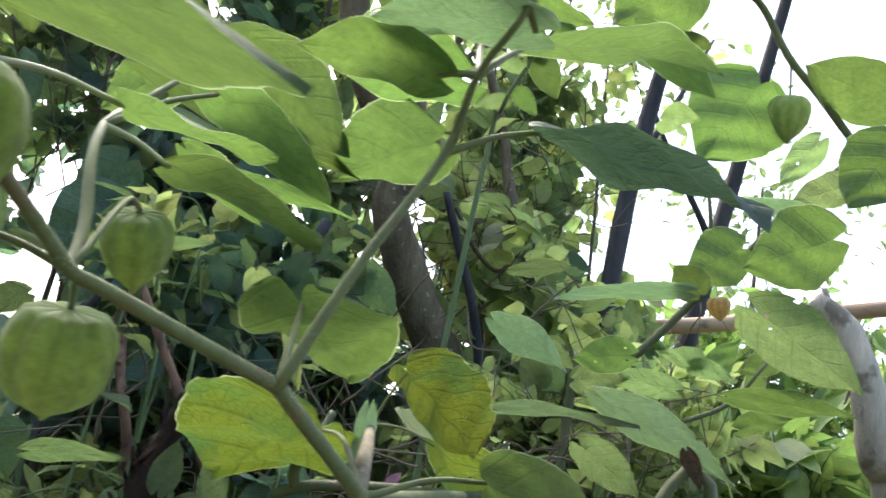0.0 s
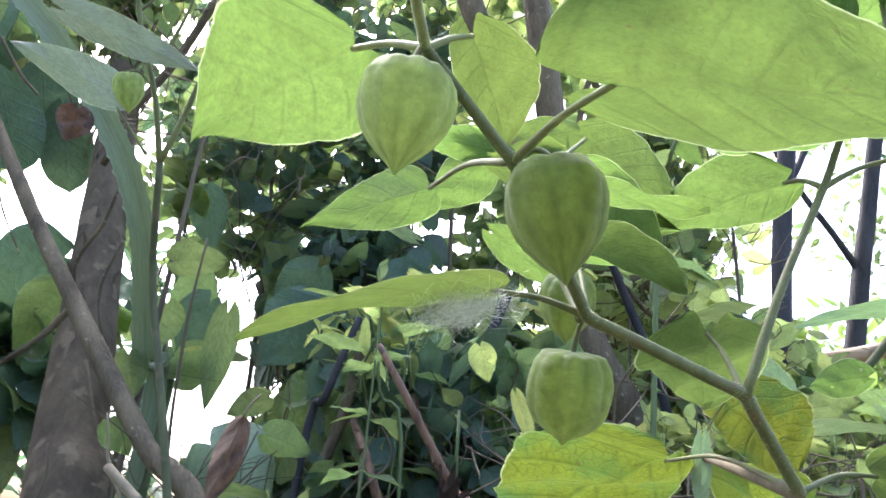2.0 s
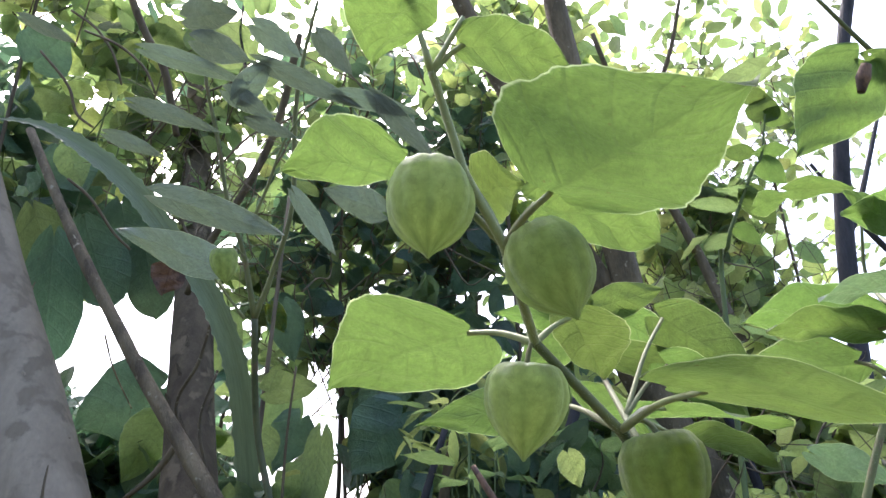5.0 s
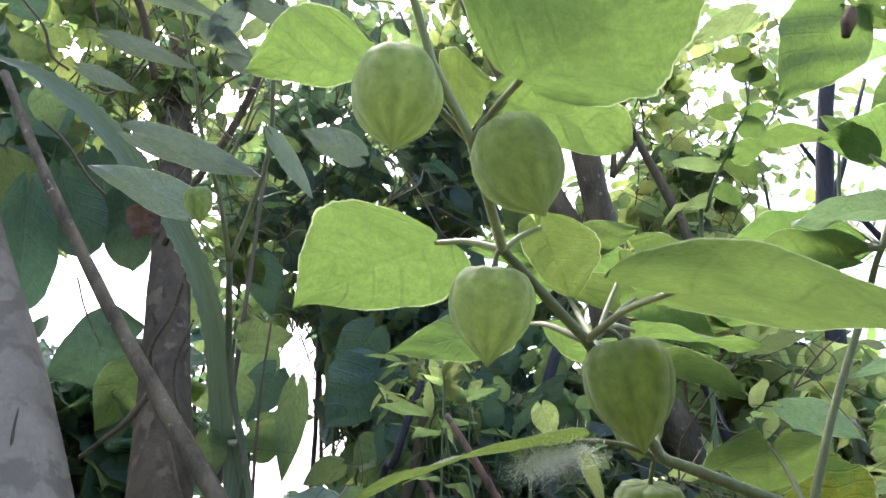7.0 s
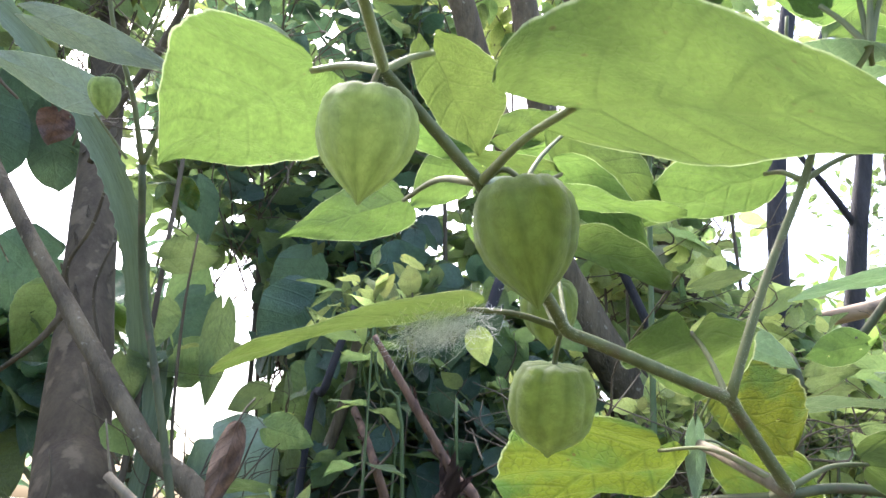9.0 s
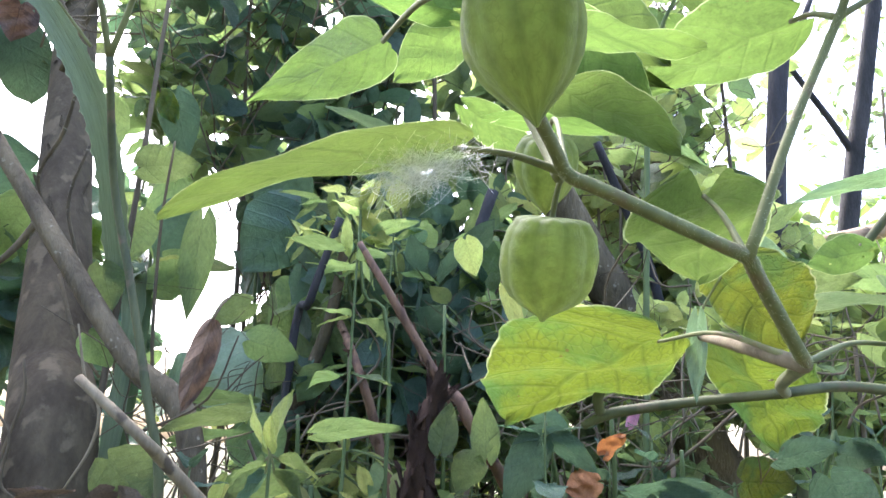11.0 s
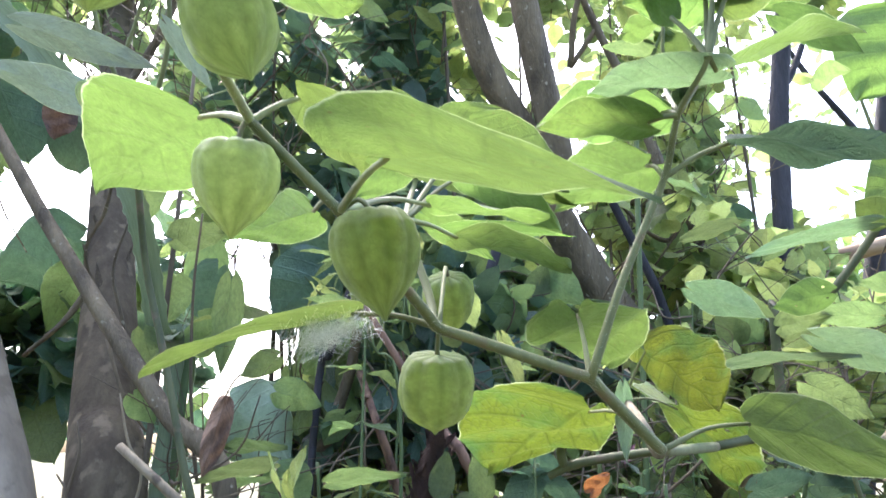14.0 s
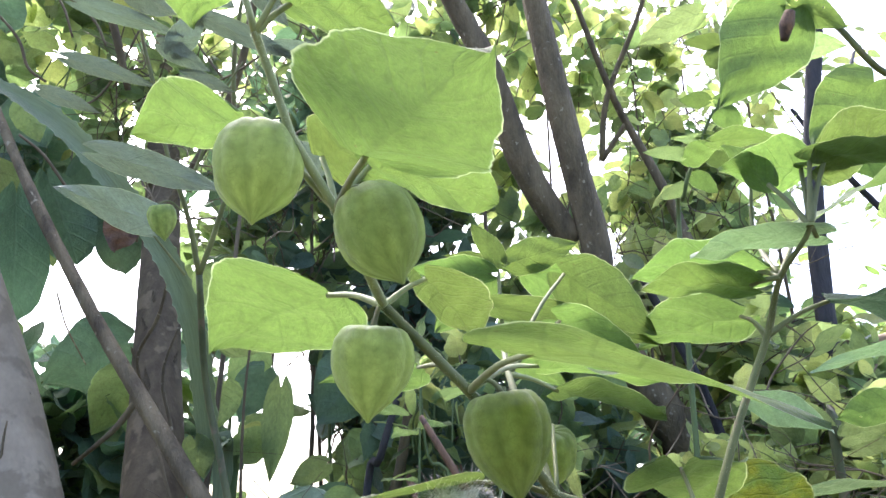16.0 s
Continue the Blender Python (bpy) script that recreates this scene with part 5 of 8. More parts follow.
leaf(plant_b, DUSKY, (-0.6214, 0.4429, 1.6168), (-0.5615, 0.4694, 1.5978), (-0.39, 0.52, 0.76), 0.0376, 164, fine=2)
leaf(plant_b, DUSKY, (-0.5521, 0.4538, 1.6351), (-0.5028, 0.4832, 1.6041), (-0.34, 0.53, 0.78), 0.0336, 165, fine=2)
leaf(plant_b, DUSKY, (-0.8172, 0.3791, 1.632), (-0.7571, 0.4087, 1.607), (-0.51, 0.44, 0.74), 0.0175, 166, fine=2)
leaf(plant_b, DUSKY, (-0.5775, 0.4842, 1.5584), (-0.5353, 0.4746, 1.6026), (-0.36, 0.55, 0.75), 0.0336, 167, fine=2)
leaf(plant_b, DUSKY, (-0.4815, 0.477, 1.6292), (-0.4459, 0.5072, 1.5886), (-0.29, 0.56, 0.78), 0.0296, 168, fine=2)
leaf(plant_b, DUSKY, (-0.4219, 0.5254, 1.5655), (-0.3561, 0.577, 1.499), (-0.23, 0.64, 0.73), 0.0268, 169, fine=2)
leaf(plant_b, DUSKY, (-0.6292, 0.4289, 1.6406), (-0.5704, 0.4415, 1.6493), (-0.38, 0.49, 0.78), 0.0403, 170, fine=2)
husk(plant_b, (-0.5913, 0.5286, 1.3853), (-0.5907, 0.5482, 1.3457), 0.0318, (-0.579, 0.5569, 1.3846), 171, spin=1.0)
strap_plant = thing("strap_leaved_plant", "long arching strap leaf with toothed edges", "plant", (-0.6794, 0.8577, 0))
strap(strap_plant, [(-0.6794, 0.8577, 0), (-0.7272, 0.975, 1.0673), (-0.7287, 0.9215, 1.1754), (-0.7308, 0.8564, 1.3067), (-0.7489, 0.8099, 1.3909), (-0.7808, 0.7673, 1.459), (-0.8254, 0.7232, 1.5226), (-0.8783, 0.6769, 1.5859), (-0.9486, 0.6317, 1.6368), (-1.0047, 0.6047, 1.6589), (-1.0869, 0.578, 1.6652)], 0.034, STRAP, (0.2, -0.9, 0.4), 5)
stalk_ = tube("stalk", [(-0.6794, 0.8577, 0), (-0.7229, 0.9998, 1.0689), (-0.721, 0.9462, 1.1792)], [0.00848, 0.00742, 0.0053], GREEN_TWIG, strap_plant)

# ---- plants on the right ----
plant_c = thing("cape_gooseberry", "broad-leaved downy plant with a dark slanting stem", "plant", (0.2363, 1.1657, 0))
stem_ = tube("stem", [(0.2363, 1.1657, 0), (0.1723, 1.0228, 1.1286), (0.1834, 1.0067, 1.1816), (0.2459, 0.9908, 1.2421), (0.3154, 0.9634, 1.3402), (0.3512, 0.9513, 1.384), (0.4027, 0.9299, 1.4602), (0.4737, 0.9048, 1.5514), (0.4912, 0.8873, 1.6093)], [0.00742, 0.00657, 0.00636, 0.00594, 0.0053, 0.00488, 0.00424, 0.00318, 0.00212], OLD_STEM, plant_c, sides=10, rough=0.06)
branch_ = tube("branch", [(0.3146, 0.9622, 1.3436), (0.3044, 0.9384, 1.4173), (0.2833, 0.9159, 1.485)], [0.00424, 0.00318, 0.00212], STEM, plant_c)
branch_ = tube("branch", [(0.315, 0.5885, 1.3638), (0.2724, 0.575, 1.3994), (0.2395, 0.5651, 1.4253), (0.2035, 0.5508, 1.4647), (0.1485, 0.4919, 1.427), (0.1095, 0.4657, 1.4646), (0.078, 0.4472, 1.4887), (0.0293, 0.4138, 1.5373)], [0.0036, 0.00339, 0.00339, 0.00318, 0.00297, 0.00276, 0.00233, 0.0017], STEM, plant_c)
branch_ = tube("branch", [(0.3, 0.9643, 1.1587), (0.3568, 0.9558, 1.1949), (0.394, 0.939, 1.2542)], [0.00318, 0.00297, 0.00212], OLD_STEM, plant_c)
leaf(plant_c, PALE, (0.2137, 0.7101, 1.2444), (0.0957, 0.7137, 1.2136), (0.08, 0.4, 0.91), 0.0301, 172, fine=2)
leaf(plant_c, PALE, (0.0501, 0.8255, 1.2046), (0.1343, 0.8405, 1.1711), (0.06, 0.63, 0.78), 0.0499, 173, fine=2)
leaf(plant_c, LEAF, (0.2013, 0.8345, 1.2008), (0.1378, 0.8365, 1.184), (0.15, 0.83, 0.54), 0.0449, 174, fine=2, holes=3)
leaf(plant_c, MID, (0.2696, 0.8984, 1.1861), (0.1852, 0.8947, 1.184), (0.17, 0.74, 0.65), 0.0399, 175, fine=2)
leaf(plant_c, MID, (0.3116, 0.9403, 1.2364), (0.2579, 0.9379, 1.2351), (0.2, 0.71, 0.67), 0.0316, 176, fine=2)
leaf(plant_c, MID, (0.3027, 0.9426, 1.2277), (0.3534, 0.9457, 1.2263), (0.23, 0.71, 0.67), 0.0316, 177, fine=2, holes=2)
leaf(plant_c, LEAF, (0.3321, 0.8967, 1.3778), (0.2707, 0.9085, 1.3303), (0.26, 0.84, 0.48), 0.0773, 178, fine=2)
leaf(plant_c, LEAF, (0.3111, 0.6124, 1.2875), (0.239, 0.6211, 1.2483), (0.32, 0.78, 0.54), 0.075, 179, fine=2)
leaf(plant_c, LEAF, (0.2208, 0.5729, 1.3977), (0.1845, 0.5935, 1.3266), (0.24, 0.76, 0.61), 0.0968, 180, fine=2, holes=1)
leaf(plant_c, LEAF, (0.3234, 0.5582, 1.3905), (0.2475, 0.5486, 1.4084), (0.32, 0.66, 0.68), 0.0562, 181, fine=2)
leaf(plant_c, LEAF, (0.2828, 0.4713, 1.3068), (0.2581, 0.4861, 1.2558), (0.38, 0.73, 0.57), 0.0546, 182, fine=2)
leaf(plant_c, MID, (0.2507, 0.6117, 1.2096), (0.3501, 0.6314, 1.1636), (0.37, 0.81, 0.46), 0.0608, 183, fine=2, holes=4)
leaf(plant_c, LEAF, (0.2462, 0.6338, 1.1388), (0.3505, 0.6375, 1.1445), (0.26, 0.59, 0.77), 0.029, 184, fine=2)
leaf(plant_c, LEAF, (0.297, 0.7495, 1.1335), (0.343, 0.7457, 1.1531), (0.24, 0.6, 0.76), 0.0328, 185, fine=2)
leaf(plant_c, PALE, (0.26, 0.6827, 1.3385), (0.3498, 0.687, 1.3398), (0.12, 0.29, 0.95), 0.0246, 186, fine=2, holes=3)
leaf(plant_c, MID, (0.3739, 0.7249, 1.3998), (0.3203, 0.7312, 1.3711), (0.3, 0.67, 0.68), 0.041, 187, fine=2)
leaf(plant_c, PALE, (0.0569, 0.5861, 1.0827), (0.162, 0.5885, 1.0924), (0.05, 0.3, 0.95), 0.0266, 188, fine=2)
leaf(plant_c, PALE, (0.1325, 0.5825, 1.1065), (0.2416, 0.6008, 1.0665), (0.18, 0.64, 0.75), 0.0387, 189, fine=2, holes=2)
leaf(plant_c, MID, (0.1317, 0.648, 1.0753), (0.1864, 0.6604, 1.0452), (0.19, 0.87, 0.45), 0.0374, 190, fine=2)
leaf(plant_c, PALE, (-0.0312, 0.4801, 1.0516), (-0.0302, 0.497, 0.9981), (-0.07, 0.69, 0.72), 0.0141, 191, fine=2)
leaf(plant_c, MID, (0.3994, 0.8544, 1.5224), (0.3629, 0.8723, 1.4597), (0.27, 0.66, 0.7), 0.0422, 192, fine=2, holes=1)
leaf(plant_c, LEAF, (0.3628, 1.0499, 1.2502), (0.3913, 1.035, 1.302), (0.24, 0.69, 0.68), 0.039, 193, fine=2)
leaf(plant_c, LEAF, (0.4648, 1.041, 1.2951), (0.3933, 1.0494, 1.2568), (0.27, 0.69, 0.68), 0.0469, 194, fine=2)
husk(plant_c, (0.2477, 0.5751, 1.395), (0.2536, 0.5882, 1.3548), 0.035, (0.2428, 0.5666, 1.4213), 195, spin=0.5)
husk(plant_c, (0.3288, 0.9563, 1.3296), (0.3392, 0.9663, 1.2996), 0.0297, (0.3225, 0.9609, 1.3489), 196, label="dry tan husk", spin=0.5, material=DRY_HUSK)

# ---- shoots behind the fruit ----
leaf(plant, LEAF, (-0.1752, 0.4057, 1.2422), (-0.196, 0.3891, 1.2687), (-0.18, 0.84, 0.51), 0.0187, 197, fine=2)
leaf(plant, LEAF, (-0.1667, 0.4085, 1.2412), (-0.1154, 0.4162, 1.2573), (-0.11, 0.86, 0.5), 0.0294, 198, fine=2)
leaf(plant, LEAF, (-0.1536, 0.4251, 1.2382), (-0.0939, 0.4547, 1.2065), (-0.08, 0.86, 0.51), 0.0363, 199, fine=2)
leaf(plant, LEAF, (-0.1857, 0.4067, 1.2323), (-0.2457, 0.3896, 1.2333), (-0.18, 0.66, 0.73), 0.0267, 200, fine=2)
leaf(plant, LEAF, (-0.19, 0.4185, 1.2295), (-0.2312, 0.4229, 1.1903), (-0.21, 0.84, 0.49), 0.0407, 201, fine=2)
leaf(plant, LEAF, (-0.1795, 0.4162, 1.2424), (-0.2218, 0.4018, 1.2486), (-0.13, 0.55, 0.82), 0.0154, 202, fine=2)
leaf(plant, LEAF, (-0.1658, 0.3484, 1.1858), (-0.0575, 0.3871, 1.165), (-0.06, 0.66, 0.75), 0.0293, 203, fine=2)
leaf(plant, LEAF, (-0.1578, 0.4194, 1.1622), (-0.0627, 0.4463, 1.1613), (-0.04, 0.49, 0.87), 0.0172, 204, fine=2)
leaf(plant, LEAF, (-0.1854, 0.4599, 1.1888), (-0.1313, 0.4884, 1.1558), (-0.11, 0.73, 0.67), 0.0281, 205, fine=2)
leaf(plant_c, LEAF, (0.0654, 0.4404, 1.4676), (0.006, 0.4545, 1.3880), (0.13, 0.77, 0.62), 0.0800, 206, fat=0.38, tip_power=1.15, heart=0.16, fine=2)
leaf(plant_c, MID, (0.001, 0.4959, 1.5194), (-0.0581, 0.4921, 1.4881), (0.04, 0.62, 0.78), 0.0284, 207, fine=2, holes=4)
leaf(plant_c, LEAF, (0.1274, 0.461, 1.4012), (0.0766, 0.4669, 1.3517), (0.19, 0.71, 0.68), 0.0632, 208, fine=2)
leaf(plant_c, MID, (0.0933, 0.533, 1.4915), (0.1373, 0.5437, 1.4954), (0.17, 0.63, 0.76), 0.0273, 209, fine=2)
leaf(plant_c, LEAF, (0.0704, 0.4399, 1.4722), (0.1159, 0.4593, 1.4557), (0.14, 0.53, 0.83), 0.029, 210, fine=2, holes=3)
leaf(plant_c, LEAF, (0.004, 0.5046, 1.3835), (0.0653, 0.52, 1.3879), (0.06, 0.4, 0.91), 0.0258, 211, fine=2)
leaf(plant_c, LEAF, (-0.0192, 0.5433, 1.3889), (0.0132, 0.5478, 1.4001), (0.06, 0.61, 0.79), 0.0273, 212, fine=2)
leaf(plant_c, LEAF, (0.1446, 0.4841, 1.3561), (0.094, 0.4751, 1.3436), (0.12, 0.4, 0.91), 0.0281, 213, fine=2, holes=2)
leaf(plant_c, MID, (0.1273, 0.5007, 1.3034), (0.1551, 0.5046, 1.3129), (0.13, 0.42, 0.9), 0.0281, 214, fine=2)
leaf(plant_c, LEAF, (0.0891, 0.4244, 1.3197), (0.1496, 0.4502, 1.2977), (0.16, 0.52, 0.84), 0.0301, 215, fine=2)
flower_ = tube("flower", [(0.0648, 0.4223, 1.4536), (0.0613, 0.4258, 1.4426), (0.0586, 0.4298, 1.4307)], [0.00424, 0.00636, 0.00318], RED_TWIG, plant_c, label="withered brown flower")
branch_ = tube("branch", [(0.0393, 0.555, 1.0147), (-0.0086, 0.6013, 1.0106), (-0.0644, 0.6142, 1.0007), (-0.0834, 0.6116, 0.9951), (-0.1, 0.6102, 0.9858)], [0.0036, 0.00382, 0.00424, 0.00445, 0.00318], OLD_STEM, plant, sides=10, rough=0.08)
branch_ = tube("branch", [(-0.0858, 0.6111, 0.995), (-0.0882, 0.6075, 1.01), (-0.0771, 0.6154, 1.0357), (-0.0729, 0.6229, 1.0569)], [0.00424, 0.00445, 0.00424, 0.00318], OLD_STEM, plant, sides=10, rough=0.08)
tendril_ = tube("tendril", [(0.1549, 0.6001, 1.0158), (0.1481, 0.5924, 0.993), (0.1612, 0.6021, 0.9593), (0.1732, 0.6066, 0.9492)], [0.00233, 0.00212, 0.00212, 0.00127], OLD_STEM, plant)

# ---- single leaves of the undergrowth ----
under_l = thing("undergrowth", "broad mid-green undergrowth around the broken stalks", "shrub", (-0.5125, 0.9372, 0), group="undergrowth plants")
stem_ = tube("stem", [(-0.5125, 0.9372, 0), (-0.4121, 0.8895, 0.8258), (-0.4194, 0.871, 0.908), (-0.4233, 0.853, 0.9904)], [0.0053, 0.00424, 0.00318, 0.00212], GREEN_TWIG, under_l)
stem_ = tube("stem", [(-0.2388, 0.8202, 0), (-0.239, 0.8126, 0.8329), (-0.2423, 0.7547, 1.1079)], [0.00318, 0.00265, 0.00159], GREEN_TWIG, under_l)
stem_ = tube("stem", [(-0.3233, 0.975, 0), (-0.3319, 0.922, 1.0125), (-0.369, 0.8862, 1.1488), (-0.3769, 0.8621, 1.2573)], [0.00318, 0.00265, 0.00212, 0.00106], GREEN_TWIG, under_l)
leaf(under_l, PALE, (-0.6437, 1.012, 1.074), (-0.5505, 1.0473, 0.9942), (-0.45, 0.87, 0.18), 0.1417, 216)
leaf(under_l, MID, (-0.4606, 0.7912, 0.9865), (-0.5536, 0.7779, 0.9602), (-0.34, 0.61, 0.72), 0.0318, 218)
leaf(under_l, MID, (-0.3653, 0.7588, 0.969), (-0.2808, 0.7734, 0.9808), (-0.23, 0.66, 0.72), 0.0313, 219)
leaf(under_l, MID, (-0.4634, 0.8084, 0.9006), (-0.3906, 0.8177, 0.9267), (-0.34, 0.77, 0.53), 0.0464, 220)
leaf(under_l, DARK, (-0.5825, 1.1879, 1.3485), (-0.6745, 1.192, 1.24), (-0.4, 0.85, 0.35), 0.142, 221)
leaf(under_l, MID, (-0.5398, 1.1722, 1.2003), (-0.6017, 1.1722, 1.1401), (-0.38, 0.88, 0.27), 0.1074, 222)
leaf(under_l, DARK, (-0.5792, 1.127, 1.114), (-0.6664, 1.1131, 1.0963), (-0.35, 0.7, 0.62), 0.0469, 223)
leaf(under_l, BRIGHT, (-0.5994, 1.3349, 1.1559), (-0.6957, 1.3231, 1.1194), (-0.38, 0.86, 0.35), 0.0765, 224)
leaf(under_l, MID, (-0.4289, 1.0506, 1.0964), (-0.3512, 1.0746, 1.0562), (-0.26, 0.84, 0.48), 0.0481, 225)
leaf(under_l, MID, (-0.4465, 1.1296, 1.2301), (-0.5107, 1.122, 1.2043), (-0.26, 0.7, 0.67), 0.0562, 226)
leaf(under_l, BRIGHT, (-0.3768, 0.8651, 1.2428), (-0.3403, 0.8797, 1.2082), (-0.26, 0.76, 0.59), 0.0223, 227)
leaf(under_l, BRIGHT, (-0.3696, 0.8665, 1.2431), (-0.3988, 0.8564, 1.2636), (-0.28, 0.74, 0.61), 0.0223, 228)
leaf(under_l, BRIGHT, (-0.3733, 0.8635, 1.2539), (-0.3516, 0.8609, 1.2875), (-0.26, 0.74, 0.62), 0.0208, 229)
leaf(under_l, MID, (-0.3549, 0.8739, 1.222), (-0.304, 0.8806, 1.2389), (-0.18, 0.57, 0.8), 0.0223, 230)
leaf(under_l, MID, (-0.4173, 0.9186, 1.2115), (-0.4863, 0.903, 1.2199), (-0.19, 0.45, 0.87), 0.0265, 231)
leaf(under_l, MID, (-0.2377, 0.7642, 0.9608), (-0.229, 0.7559, 1.0088), (-0.22, 0.93, 0.28), 0.0304, 233)
leaf(under_l, MID, (-0.206, 0.7935, 0.9567), (-0.2241, 0.7976, 0.9192), (-0.2, 0.95, 0.23), 0.0374, 234)
leaf(under_l, MID, (-0.1937, 0.7958, 0.9573), (-0.2002, 0.7819, 1.0181), (-0.18, 0.94, 0.29), 0.0313, 235)
leaf(under_l, MID, (-0.2547, 0.7943, 0.9056), (-0.2178, 0.8077, 0.8767), (-0.21, 0.92, 0.34), 0.0499, 236)
leaf(under_l, MID, (-0.6475, 1.0279, 0.994), (-0.6815, 1.0091, 1.0512), (-0.45, 0.78, 0.44), 0.0515, 237)
leaf(under_l, MID, (-0.7073, 0.9814, 1.1594), (-0.6486, 0.9839, 1.2041), (-0.48, 0.78, 0.41), 0.0601, 238)
leaf(under_l, MID, (-0.5847, 0.9278, 1.0052), (-0.5081, 0.9425, 1.0087), (-0.25, 0.48, 0.84), 0.039, 240)
leaf(under_l, MID, (-0.5863, 0.8838, 0.9501), (-0.4991, 0.8975, 0.9686), (-0.26, 0.49, 0.83), 0.0297, 241)
leaf(under_l, PALE, (-0.4018, 1.0924, 1.4523), (-0.5123, 1.0626, 1.4885), (-0.15, 0.41, 0.9), 0.0281, 242)
leaf(under_l, BRIGHT, (-0.3798, 1.0058, 1.3592), (-0.346, 1.0158, 1.344), (-0.13, 0.43, 0.89), 0.0206, 243)
leaf(under_l, BRIGHT, (-0.1945, 0.9182, 1.164), (-0.165, 0.939, 1.0927), (-0.11, 0.75, 0.65), 0.0223, 244)
leaf(under_l, BRIGHT, (-0.2457, 0.8963, 1.2197), (-0.2309, 0.9082, 1.1768), (-0.19, 0.92, 0.35), 0.0371, 245)
leaf(under_l, DARK, (-1.0429, 1.0945, 1.3842), (-1.2123, 1.0859, 1.3027), (-0.59, 0.75, 0.3), 0.1639, 246)
leaf(under_l, BRIGHT, (-1.0193, 1.0726, 1.3185), (-1.0937, 1.1041, 1.2108), (-0.56, 0.76, 0.32), 0.0949, 247)
leaf(under_l, MID, (-0.7192, 0.9134, 1.3217), (-0.6405, 0.9302, 1.3334), (-0.33, 0.65, 0.69), 0.0629, 248)
leaf(under_l, DARK, (-0.7413, 1.0915, 1.3185), (-0.7968, 1.1172, 1.2338), (-0.43, 0.86, 0.28), 0.0812, 249)
leaf(under_l, MID, (-0.7271, 1.0231, 1.2178), (-0.6936, 1.0485, 1.1856), (-0.41, 0.84, 0.36), 0.0562, 250)
leaf(under_l, DARK, (-1.3151, 0.8324, 2.0071), (-1.2431, 0.8256, 2.063), (-0.59, 0.51, 0.63), 0.1171, 251)
leaf(under_l, DARK, (-1.271, 0.9217, 1.851), (-1.2324, 0.9733, 1.7685), (-0.6, 0.6, 0.53), 0.1288, 252)
leaf(under_l, MID, (-1.1841, 0.8518, 1.7958), (-1.1632, 0.8912, 1.7279), (-0.56, 0.55, 0.62), 0.0656, 253)
leaf(under_l, MID, (-1.2768, 1.0108, 1.4178), (-1.3041, 1.0422, 1.3379), (-0.63, 0.65, 0.43), 0.0875, 254)
leaf(under_l, MID, (-0.8317, 0.8534, 1.9988), (-0.9298, 0.8467, 1.955), (-0.41, 0.55, 0.73), 0.0875, 255)
leaf(under_l, DARK, (-0.9458, 0.8837, 2.1188), (-0.9838, 0.8994, 2.0644), (-0.41, 0.52, 0.74), 0.0703, 256)
leaf(under_l, DARK, (-0.3703, 1.2106, 1.3255), (-0.4464, 1.235, 1.2361), (-0.31, 0.9, 0.31), 0.103, 258)
leaf(under_l, DARK, (-0.3415, 1.2984, 1.4044), (-0.425, 1.2936, 1.4062), (-0.27, 0.89, 0.38), 0.0914, 259)
leaf(under_l, MID, (-0.229, 1.1745, 1.287), (-0.2807, 1.203, 1.1883), (-0.21, 0.93, 0.29), 0.0988, 260)
leaf(under_l, DARK, (-0.4657, 1.2064, 1.3232), (-0.5467, 1.1962, 1.3422), (-0.36, 0.82, 0.45), 0.0749, 261)
leaf(under_l, MID, (-0.1703, 1.2189, 1.3322), (-0.1, 1.2408, 1.2744), (-0.11, 0.89, 0.44), 0.0656, 262)
leaf(under_l, DARK, (-0.5748, 1.3242, 1.2848), (-0.6255, 1.3531, 1.1849), (-0.4, 0.88, 0.25), 0.0914, 263)
leaf(under_l, DARK, (-0.513, 1.3775, 1.4781), (-0.4169, 1.376, 1.4989), (-0.3, 0.86, 0.4), 0.0875, 264)
leaf(under_l, DEAD, (-0.8046, 0.7277, 1.4653), (-0.8179, 0.7412, 1.4221), (-0.53, 0.62, 0.57), 0.0499, 265, curl=1.2, wave=0.2)
stem_ = tube("stem", [(-0.6747, 1.0176, 0), (-0.6747, 1.0176, 0.8589), (-0.676, 0.9882, 0.9642), (-0.6808, 0.9541, 1.0842), (-0.6734, 0.9136, 1.2353), (-0.6681, 0.9031, 1.3573)], [0.00424, 0.00318, 0.00286, 0.00265, 0.00212, 0.00159], TWIG, under_l)
stem_ = tube("stem", [(-0.5161, 1.0781, 0), (-0.52, 1.0623, 1.0392), (-0.4853, 1.0233, 1.1618), (-0.4484, 1.0087, 1.2825)], [0.00636, 0.00636, 0.00636, 0.0053], DARK_BARK, under_l)
leaf(under_l, DARK, (-1.2992, 0.9945, 1.6798), (-1.3427, 1.1043, 1.4366), (-0.5, 0.8, 0.33), 0.130, 801, fat=0.55, tip_power=0.55, heart=0.1, droop=0.05)
leaf(under_l, DARK, (-1.2645, 1.0275, 1.7332), (-1.2557, 1.1554, 1.5826), (-0.5, 0.8, 0.33), 0.130, 802, fat=0.55, tip_power=0.55, heart=0.1, droop=0.05)
leaf(under_l, DARK, (-1.2043, 1.1492, 1.7402), (-1.2111, 1.2555, 1.5907), (-0.5, 0.8, 0.33), 0.110, 803, fat=0.55, tip_power=0.55, heart=0.1, droop=0.05)
leaf(under_l, MID, (-1.4012, 1.0215, 1.7702), (-1.3888, 1.1636, 1.6135), (-0.5, 0.8, 0.33), 0.130, 804, fat=0.55, tip_power=0.55, heart=0.1, droop=0.05)
